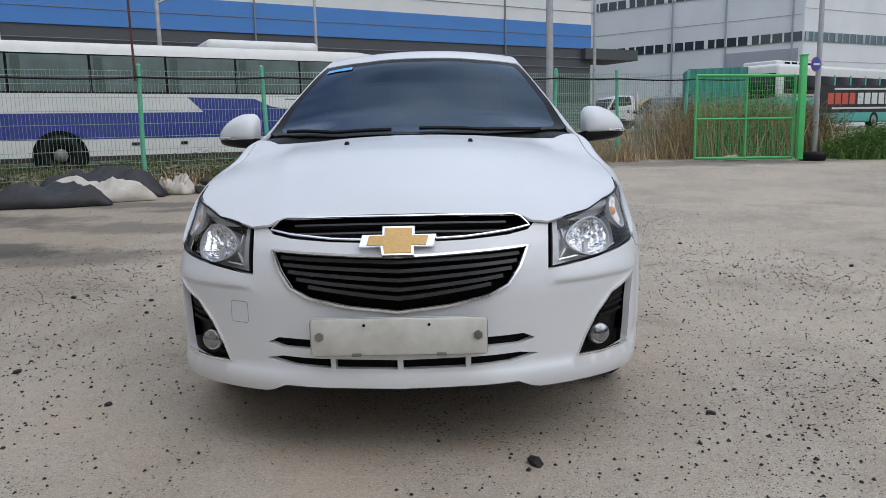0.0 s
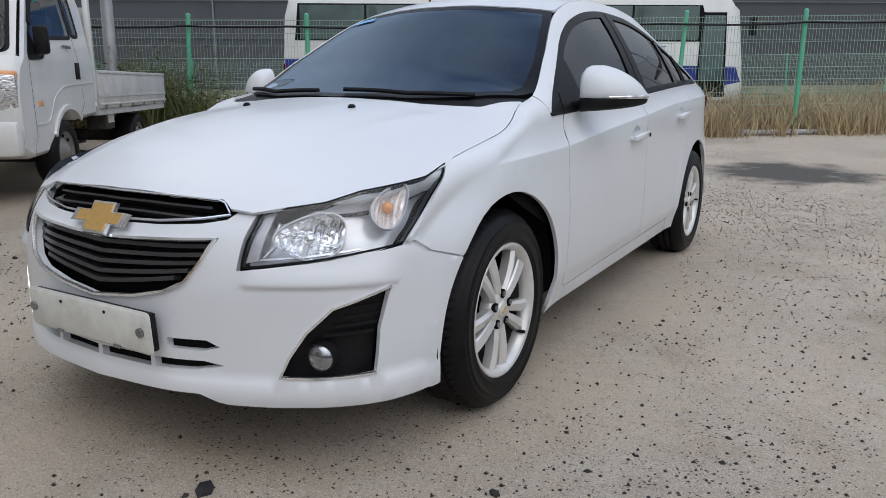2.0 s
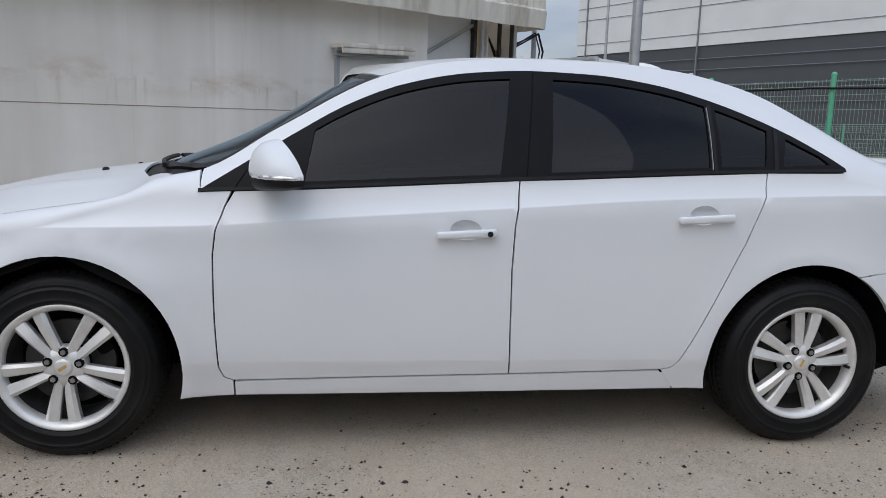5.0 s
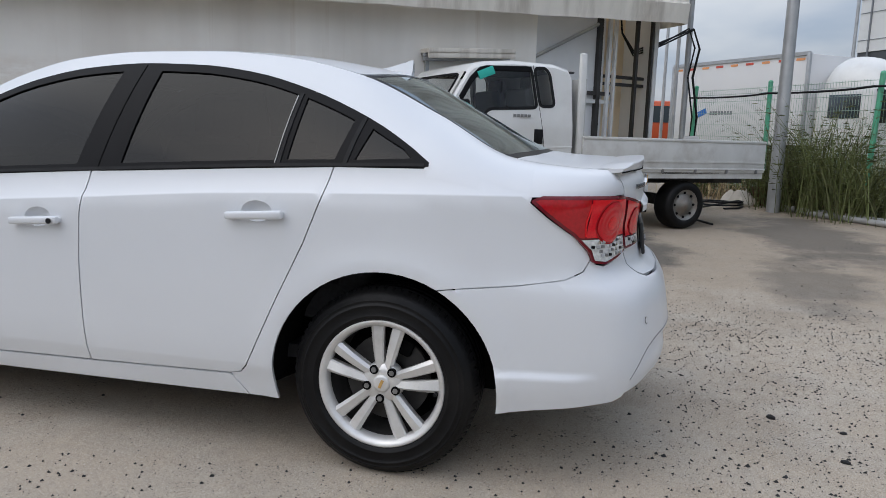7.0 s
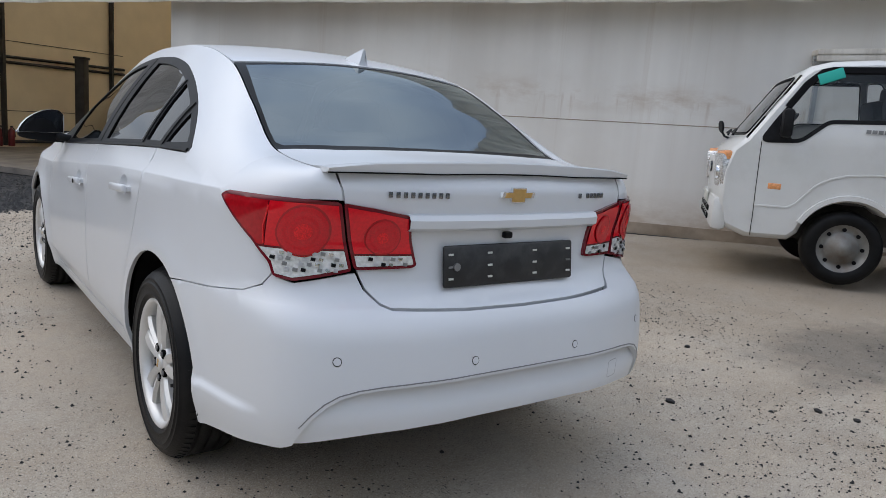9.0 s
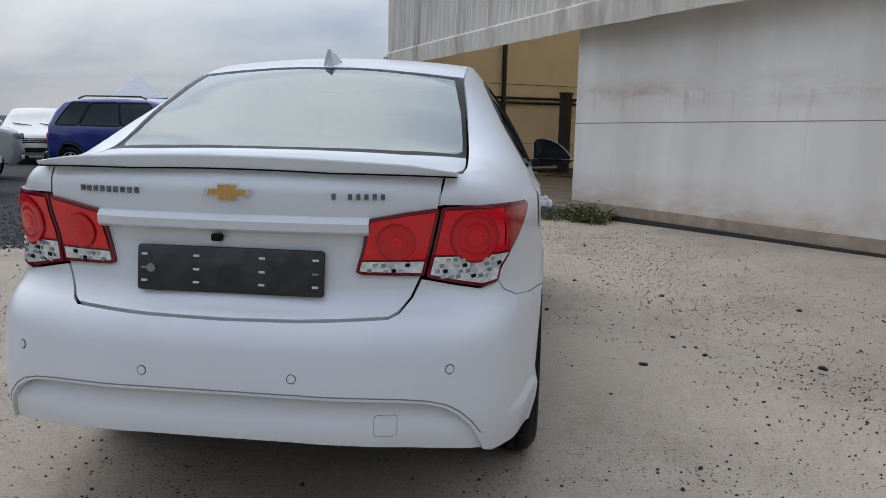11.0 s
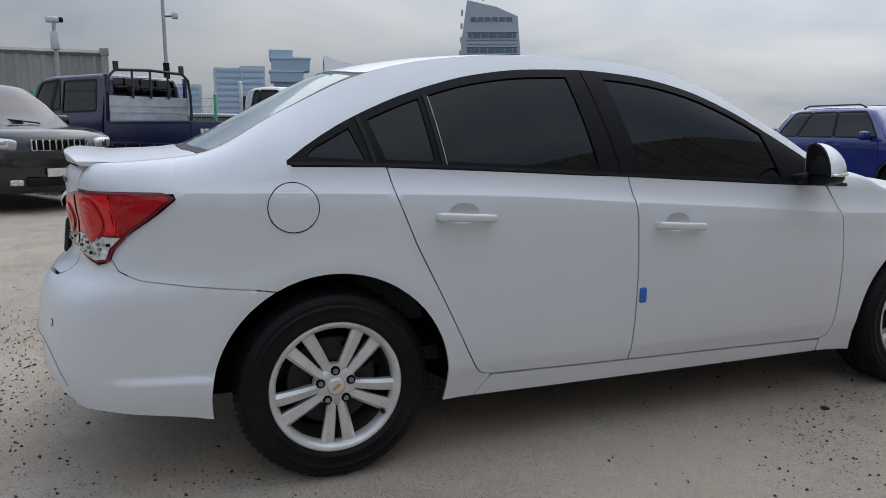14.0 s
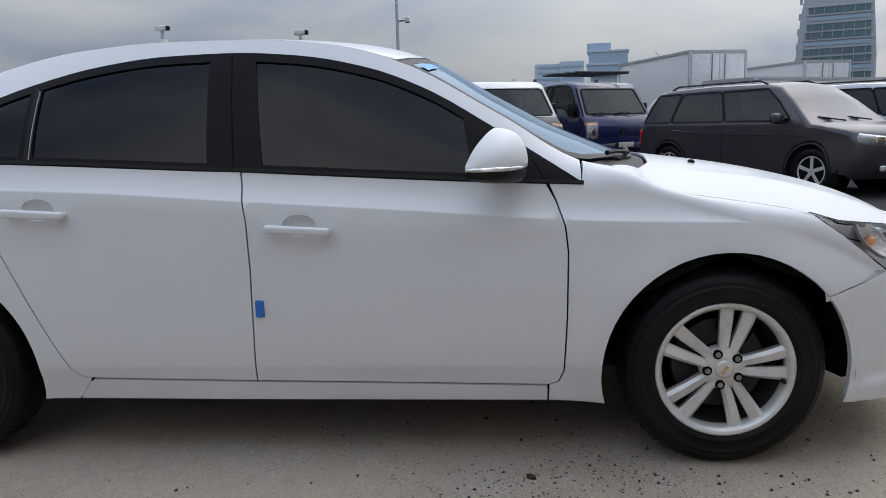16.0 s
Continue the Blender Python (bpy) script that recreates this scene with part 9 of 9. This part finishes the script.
tb = thing("teal_container", Matrix.Translation((10.6, 27.4, .43)) @ Matrix.Rotation(radians(-12), 4, 'Z'), "teal box body behind the gate", "container")
corrugated("side", Vector((-1.1, -1.2, 0)), Vector((1.1, -1.2, 0)), .6, 2.85, tb, M_TEALB)
box("core", (2.2, 2.2, 2.25), (0, 0, 1.725), M_TEALB, tb)
cab_truck(heading(8.5, 36.4, -.93, -.35), "white cargo truck loaded with yellow sacks across the lane", M_TWHITE, screen=G_DARK)
ys = thing("yellow_load", Matrix.Translation((10.7, 37.25, ground_z(8.5, 36.4) + 1.25)), "yellow tarpaulin bundle on the truck bed", "tarpaulin")
bm = bmesh.new()
bmesh.ops.create_icosphere(bm, subdivisions=3, radius=.75)
for q in bm.verts:
    q.co = q.co * (1 + .3 * noise.noise(q.co * 2.2)) * 1.0
    q.co.z *= .7
part("sheet", bm, mat("faded_yellow_sheet", (.50, .33, .07), .8, vary=.15), ys, smooth=True)
road_car(heading(9.2, 30.0, .1, .99), "dark sport utility car across the lane", M_DKGRN, L=4.5, H=1.68, belt=1.08, nose=.93, rr=4.2, tail=4.45, category="sport utility car")
road_car(heading(11.5, 44, .86, .5), "silver car parked by the warehouse", M_SILVER, L=4.4, H=1.48)
road_car(heading(17.0, 42, .86, .5), "dark car parked by the warehouse", M_DKGRN, L=4.4, H=1.48)
ov = thing("orange_truck", Matrix.Translation((-24, 4.9, .2)), "orange truck cab beyond the fence", "truck")
box("cab", (2.0, 1.9, 1.5), (0, 0, 1.5), mat("orange_paint", (.55, .09, .03), .4), ov, bevel=.1)
box("cab_window", (.04, 1.6, .55), (1.0, 0, 1.8), M_WINDOW, ov)
box("chassis", (3.2, 1.4, .6), (-.4, 0, .5), M_CHASSIS, ov)
bt = box_truck(heading(-19.6, 7.07, .80, .60), "white box truck with a roof deflector beyond the fence", L=4.9, W=2.1, H=3.15, z0=.9)
bm = bmesh.new()
bmesh.ops.create_uvsphere(bm, u_segments=28, v_segments=16, radius=1)
for q in bm.verts:
    x, y, z = q.co
    q.co = Vector((x * .92 * (1 - .12 * max(0, y)), 3.05 + y * (1.25 if y > 0 else .6), 2.20 + max(z, -.1) * .88))
part("roof_deflector", bm, M_TWHITE, bt, "smooth white roof deflector", smooth=True, auto=60)
box("side_window", (.02, .85, .55), (.93, 3.45, 1.85), M_WINDOW, bt, bevel=.004)
box("side_window", (.02, .85, .55), (-.93, 3.45, 1.85), M_WINDOW, bt, bevel=.004)
for i in range(9):
    box("reflector_mark", (.012, .26, .06), (1.056, -2.2 + i * .55, 3.02), M_BARR if i % 2 else M_AMBER, bt)
box("logo_mark", (.012, .34, .16), (1.056, -1.1, 1.75), M_BLUE, bt, rot=(20, 0, 0))
for i in range(8):
    box("name_mark", (.012, .07, .10), (1.056, -.75 + i * .11, 1.74), M_HALLD, bt)

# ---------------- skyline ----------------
# distance haze is put into these pale blue-grey colours
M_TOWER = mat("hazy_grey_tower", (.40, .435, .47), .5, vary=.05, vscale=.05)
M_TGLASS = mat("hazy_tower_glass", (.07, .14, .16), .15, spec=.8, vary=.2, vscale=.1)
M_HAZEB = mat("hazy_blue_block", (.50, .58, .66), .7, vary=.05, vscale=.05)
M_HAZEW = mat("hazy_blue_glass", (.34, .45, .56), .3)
tw = thing("tower", Matrix.Translation((270, -119, 0)) @ Matrix.Rotation(radians(-24), 4, 'Z'), "hazy glass office tower with a slanted grey crown", "tower")
bm = bmesh.new()
tp = [(-12.5, 0), (13.5, 0), (11.0, 34), (9.0, 48.5), (-2, 46), (-10.2, 42.5), (-12.2, 20)]
a_, b_ = [bm.verts.new((-11, y, z)) for y, z in tp], [bm.verts.new((11, y, z)) for y, z in tp]
bm.faces.new(a_[::-1]), bm.faces.new(b_)
for i in range(len(tp)):
    j = (i + 1) % len(tp)
    bm.faces.new((a_[i], a_[j], b_[j], b_[i]))
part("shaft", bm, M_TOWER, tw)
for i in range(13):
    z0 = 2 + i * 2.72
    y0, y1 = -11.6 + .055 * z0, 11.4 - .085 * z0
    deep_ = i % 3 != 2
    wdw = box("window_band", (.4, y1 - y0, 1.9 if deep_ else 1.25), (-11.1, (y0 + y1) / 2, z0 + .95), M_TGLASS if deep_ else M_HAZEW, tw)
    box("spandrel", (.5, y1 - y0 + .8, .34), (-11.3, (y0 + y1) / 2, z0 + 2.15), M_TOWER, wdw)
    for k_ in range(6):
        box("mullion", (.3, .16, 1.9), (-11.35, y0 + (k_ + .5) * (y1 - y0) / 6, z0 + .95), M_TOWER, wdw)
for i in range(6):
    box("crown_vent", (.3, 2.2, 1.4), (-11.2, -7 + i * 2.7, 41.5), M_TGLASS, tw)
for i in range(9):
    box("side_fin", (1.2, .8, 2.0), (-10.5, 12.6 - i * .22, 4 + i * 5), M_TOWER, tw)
tube("mast", [(0, 3, 50), (0, 3, 57)], .5, M_TOWER, tw)
ot = thing("observation_block", Matrix.Translation((294, -42.5, 0)) @ Matrix.Rotation(radians(-8), 4, 'Z'), "hazy observation building with an overhanging top", "tower")
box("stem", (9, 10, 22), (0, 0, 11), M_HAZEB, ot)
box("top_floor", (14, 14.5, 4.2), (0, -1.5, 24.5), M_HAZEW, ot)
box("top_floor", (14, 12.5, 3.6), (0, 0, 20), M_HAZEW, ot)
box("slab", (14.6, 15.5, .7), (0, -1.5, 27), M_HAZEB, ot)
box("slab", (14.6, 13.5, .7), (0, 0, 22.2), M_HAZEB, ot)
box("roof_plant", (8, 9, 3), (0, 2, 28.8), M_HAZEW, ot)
for x, y, h, w in ((396, -28, 30.5, 13), (394, -40, 31.5, 12), (398, -7, 22, 16), (396, 12, 19, 15), (385, -66, 18, 20)):
    hb = thing("apartment_block", Matrix.Translation((x, y, 0)), "hazy blue apartment block far off", "apartment block", "far apartment blocks")
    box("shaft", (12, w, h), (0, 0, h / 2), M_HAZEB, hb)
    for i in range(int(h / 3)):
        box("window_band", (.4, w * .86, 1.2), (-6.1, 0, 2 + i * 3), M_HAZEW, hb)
for x, y in ((287, -66),):
    wt_ = thing("wind_turbine", Matrix.Translation((x, y, 0)), "far white wind turbine", "wind turbine")
    cyl("mast", .5, 20, (0, 0, 10), M_ALU, wt_, r2=.3)
    for a in (128, 48, 270):
        tube("blade", [(0, 0, 20), (0, 8 * math.cos(radians(a)), 20 + 8 * math.sin(radians(a)))], [.5, .12], M_ALU, wt_, seg=6)
tn = thing("pointed_tent", Matrix.Translation((13.8, -21.0, 0)) @ Matrix.Rotation(radians(34), 4, 'Z'), "white pointed marquee roof behind the cars", "tent")
bm = bmesh.new()
ap = bm.verts.new((0, 0, 2.75))
bs_ = [bm.verts.new((x, y, 1.5)) for x, y in ((-1.4, -1.4), (1.4, -1.4), (1.4, 1.4), (-1.4, 1.4))]
gs_ = [bm.verts.new((x, y, -.25)) for x, y in ((-1.4, -1.4), (1.4, -1.4), (1.4, 1.4), (-1.4, 1.4))]
for i in range(4):
    bm.faces.new((bs_[i], bs_[(i + 1) % 4], ap))
    bm.faces.new((gs_[i], gs_[(i + 1) % 4], bs_[(i + 1) % 4], bs_[i]))
part("canvas", bm, mat("white_canvas", (.62, .63, .65), .7, vary=.05), tn)

# ---------------- plants, pipes, rubbish by the fence ----------------
def leaf_mat(name, c1, rnd=.35):
    m = bpy.data.materials.new(name)
    m.use_nodes = True
    n, l = m.node_tree.nodes, m.node_tree.links
    b = n["Principled BSDF"]
    b.inputs["Roughness"].default_value = .65
    g_ = n.new("ShaderNodeNewGeometry")
    hs = n.new("ShaderNodeHueSaturation")
    hs.inputs["Color"].default_value = (*c1, 1)
    mr = n.new("ShaderNodeMapRange")
    mr.inputs["To Min"].default_value, mr.inputs["To Max"].default_value = 1 - rnd * 1.4, 1 + rnd * 1.4
    l.new(g_.outputs["Random Per Island"], mr.inputs["Value"])
    l.new(mr.outputs[0], hs.inputs["Value"])
    mr2 = n.new("ShaderNodeMapRange")
    mr2.inputs["To Min"].default_value, mr2.inputs["To Max"].default_value = .485, .515
    l.new(g_.outputs["Random Per Island"], mr2.inputs["Value"])
    l.new(mr2.outputs[0], hs.inputs["Hue"])
    l.new(hs.outputs[0], b.inputs["Base Color"])
    return m


M_DRY = leaf_mat("dry_straw", (.40, .30, .17))
M_WEED = leaf_mat("weed_green", (.12, .135, .045))
M_LUSH = leaf_mat("reed_green", (.13, .24, .05))


def tufts(name, label, spots, n, h, spread, material, leafy=0.0, seed=1):
    """Blades (and leaves on stalks) in tufts at the spots."""
    r = random.Random(seed)
    v, f = [], []
    for _ in range(n):
        sx_, sy_, sh_ = r.choice(spots)
        x, y = sx_ + r.gauss(0, spread), sy_ + r.gauss(0, spread)
        z = ground_z(x, y)
        hh = h * sh_ * r.uniform(.45, 1.15)
        a = r.uniform(0, 6.28)
        lx, ly = r.gauss(0, .42) * hh, r.gauss(0, .42) * hh
        w = .006 + .004 * r.random()
        dx_, dy_ = math.cos(a) * w, math.sin(a) * w
        k_ = len(v)
        v += [(x - dx_, y - dy_, z), (x + dx_, y + dy_, z), (x + lx * .4 + dx_ * .7, y + ly * .4 + dy_ * .7, z + hh * .6), (x + lx * .4 - dx_ * .7, y + ly * .4 - dy_ * .7, z + hh * .6), (x + lx, y + ly, z + hh)]
        f += [(k_, k_ + 1, k_ + 2, k_ + 3), (k_ + 3, k_ + 2, k_ + 4)]
        if r.random() < leafy:
            for _q in range(5):
                u = r.uniform(.25, 1)
                px, py, pz = x + lx * u, y + ly * u, z + hh * u
                b_ = r.uniform(0, 6.28)
                s = r.uniform(.03, .07)
                k_ = len(v)
                v += [(px, py, pz), (px + math.cos(b_) * s - math.sin(b_) * s * .3, py + math.sin(b_) * s + math.cos(b_) * s * .3, pz + s * .2), (px + math.cos(b_) * s * 1.9, py + math.sin(b_) * s * 1.9, pz - s * .1), (px + math.cos(b_) * s + math.sin(b_) * s * .3, py + math.sin(b_) * s - math.cos(b_) * s * .3, pz + s * .2)]
                f.append((k_, k_ + 1, k_ + 2, k_ + 3))
    return tagged(mesh_object(name, v, f, material), label, "grass", kind="stuff")


line = lambda i, d=0.0: (P0 + PS * i + Vector((.505, -.863, 0)) * d)
sp = lambda i0, i1, n_, d0, d1, hs=(.6, 1.2), sd=0: [(lambda q: (q.x, q.y, random.Random(sd + k_).uniform(*hs)))(line(i0 + (i1 - i0) * k_ / n_, d0 + (d1 - d0) * random.Random(sd + 50 + k_).random())) for k_ in range(n_)]
tufts("dry_grass", "dry straw-coloured grass along the fence foot", sp(-1.0, 3.6, 70, -.7, .45), 9000, .55, .18, M_DRY, seed=2)
tufts("dry_grass", "dry straw-coloured grass behind the fence", sp(-1.0, 5.5, 60, -2.6, -.6), 7000, .78, .35, M_DRY, seed=12)
tufts("weeds", "green leafy weeds along the fence foot", sp(-7, -2.2, 46, -.9, .15, (.25, .8), 9), 2600, .75, .20, M_WEED, leafy=1.0, seed=3)
tufts("dry_grass", "dry stalks mixed into the weeds by the fence", sp(-7, -1.0, 50, -.5, .3, (.4, .9), 19), 3600, .5, .18, M_DRY, leafy=.05, seed=13)
tufts("weeds", "green weeds in the lane behind the fence", sp(-8, 6, 70, -9, -3, (.3, .7), 29), 5000, .5, .5, M_WEED, leafy=.5, seed=23)
tufts("weeds", "tall weeds at the fence corner by the truck", [(-10.2 + .3 * k_, 5.9 + .12 * k_, .7 + .1 * (k_ * 7 % 6)) for k_ in range(8)], 1300, 1.35, .26, M_WEED, leafy=.6, seed=33)
tufts("dry_grass", "tall dry grass behind the gate", [(5.4 + .33 * (k_ % 11), 14.6 + .5 * (k_ // 11) + .1 * (k_ % 3), .75 + .08 * (k_ % 5)) for k_ in range(44)], 8000, 1.35, .28, M_DRY, leafy=.1, seed=42)
tufts("weeds", "green weeds among the dry grass behind the gate", [(6.2 + .33 * (k_ % 9), 14.9 + .6 * (k_ // 9) + .1 * (k_ % 3), .7 + .08 * (k_ % 5)) for k_ in range(27)], 3600, 1.45, .3, M_WEED, leafy=.5, seed=43)
tufts("reeds", "lush green reeds beside the gate", [(8.95 + .27 * (k_ % 12) + .08 * (k_ // 12), 13.55 + .24 * (k_ // 12), (.62 + .05 * (k_ % 5)) * min(1, .55 + .12 * (k_ % 12))) for k_ in range(48)], 15000, .95, .22, M_LUSH, leafy=.5, seed=5)
tufts("weeds", "green weeds at the wall's end", [(-1.75 + .05 * k_, -4.55 + .22 * (k_ % 3) - .02 * k_, .5 + .15 * (k_ % 4)) for k_ in range(8)], 420, .24, .10, M_WEED, leafy=.3, seed=6)
tufts("weeds", "low weeds along the slab's edge", [(-1.3 + .28 * k_, -4.5 + .12 * k_, .4) for k_ in range(3)], 120, .22, .12, M_WEED, leafy=.2, seed=7)

M_PIPE = mat("grey_pipe", (.36, .36, .36), .5, vary=.1, vscale=5)
for i0, i1, d_, r_ in ((-5.6, -3.2, .42, .045), (-5.2, -2.6, .55, .04), (-3.4, -.4, .25, .05), (-2.6, -.1, .36, .04), (-1.6, .25, .30, .045)):
    a, b = line(i0, d_), line(i1, d_ - .05)
    tagged(tube("pipe", [(a.x, a.y, ground_z(a.x, a.y) + r_), (b.x, b.y, ground_z(b.x, b.y) + r_)], r_, M_PIPE, None, seg=12), "grey pipe lying along the fence foot", "pipe", "pipes by the fence")


def heap(name, label, category, x, y, rx, ry, h, material, seed, rot=0):
    """A crumpled sheet or sack lying on the ground."""
    bm = bmesh.new()
    bmesh.ops.create_grid(bm, x_segments=26, y_segments=18, size=1)
    for q in bm.verts:
        u = max(abs(q.co.x), abs(q.co.y))
        n_ = noise.noise((q.co.x * 1.7 + seed, q.co.y * 1.9, seed * .3)) + .6 * noise.noise((q.co.x * 5 + seed, q.co.y * 5, 1.0))
        q.co.z = max(.012, h * (1 - u ** 4) * (.70 + .42 * n_))
        q.co.x *= rx * (1 + .18 * noise.noise((q.co.y * 2, seed, 0)))
        q.co.y *= ry * (1 + .18 * noise.noise((q.co.x * 2, seed, 5)))
    ob = tagged(part(name, bm, material, None, smooth=True, auto=60), label, category)
    ob.matrix_world = Matrix.Translation((x, y, ground_z(x, y) - .008)) @ Matrix.Rotation(radians(rot), 4, 'Z')
    ob.modifiers.new("thick", 'SOLIDIFY').thickness = .006
    return ob


M_TARPB = mat("black_rubber_sheet", (.025, .025, .027), .6, vary=.25, vscale=6)
M_TARPW = mat("cream_sacking", (.52, .48, .42), .8, vary=.1, vscale=8)
heap("black_sheet", "crumpled black rubber sheet by the fence", "tarpaulin", -5.65, 7.30, .85, .42, .40, M_TARPB, 3, 15)
heap("black_sheet", "folded black rubber mat by the fence", "tarpaulin", -5.30, 8.15, .90, .36, .55, M_TARPB, 8, 25)
heap("cream_sack", "rolled cream sacking lying by the fence", "sack", -5.15, 7.75, .78, .30, .40, M_TARPW, 5, 22)
heap("cream_sack", "white plastic sack by the fence post", "sack", -4.35, 8.75, .32, .22, .34, M_TARPW, 11, -20)
heap("cream_sack", "white crumpled sack behind the truck", "sack", -10.0, 5.35, .26, .2, .28, M_TARPW, 14, 40)
heap("cream_sack", "white crumpled sack on the weeds", "sack", -10.4, 6.1, .4, .25, .2, M_TARPW, 21, 70)
heap("clear_sheet", "white plastic rag beneath the gate", "rag", 6.3, 13.55, .3, .16, .16, M_TARPW, 25, 10)
box("wooden_crate", (.32, .34, .30), (-10.1, 5.75, .28), mat("dark_red_wood", (.12, .045, .03), .8, vary=.2), None, rot=(0, 0, 20), bevel=.012)
tagged(bpy.data.objects["wooden_crate"], "dark red wooden crate behind the truck", "crate")
for k_ in range(5):
    q = line(-2.75 + k_ * .09, .5 + .06 * (k_ % 2))
    tagged(cyl("pipe_stub", .06, .34, (q.x, q.y, ground_z(q.x, q.y) + .06 + .10 * (k_ == 2)), M_CHASSIS, None, rot=(90, 0, 35 + 4 * k_), seg=14), "short dark pipe stub by the fence", "pipe", "pipe stubs")
v, f = lathe([(.19, -.1), (.30, -.11), (.325, -.06), (.325, .06), (.30, .11), (.19, .1)], 32, closed=True)
ty = tagged(mesh_object("old_tyre", [(p[1], p[2], p[0] + .11) for p in v], [q[::-1] for q in f], M_RUBBER, None, "", True), "old black tyre lying beside the gate post", "tyre")
ty.matrix_world = Matrix.Translation((7.92, 13.2, ground_z(7.92, 13.2))) @ Matrix.Scale(.84, 4)
hp = [(-9.6 + .55 * math.cos(a * .7) * (1 - a * .03), 5.0 + .35 * math.sin(a * .7), ground_z(-9.6, 5.0) + .015 + .004 * a) for a in range(22)] + [(-8.6, 4.4, .12), (-7.8, 4.3, .10), (-6.9, 4.6, .10)]
tagged(tube("hose", hp, .016, M_BLACK, None, seg=6), "coiled black hose on the ground behind the truck", "hose")
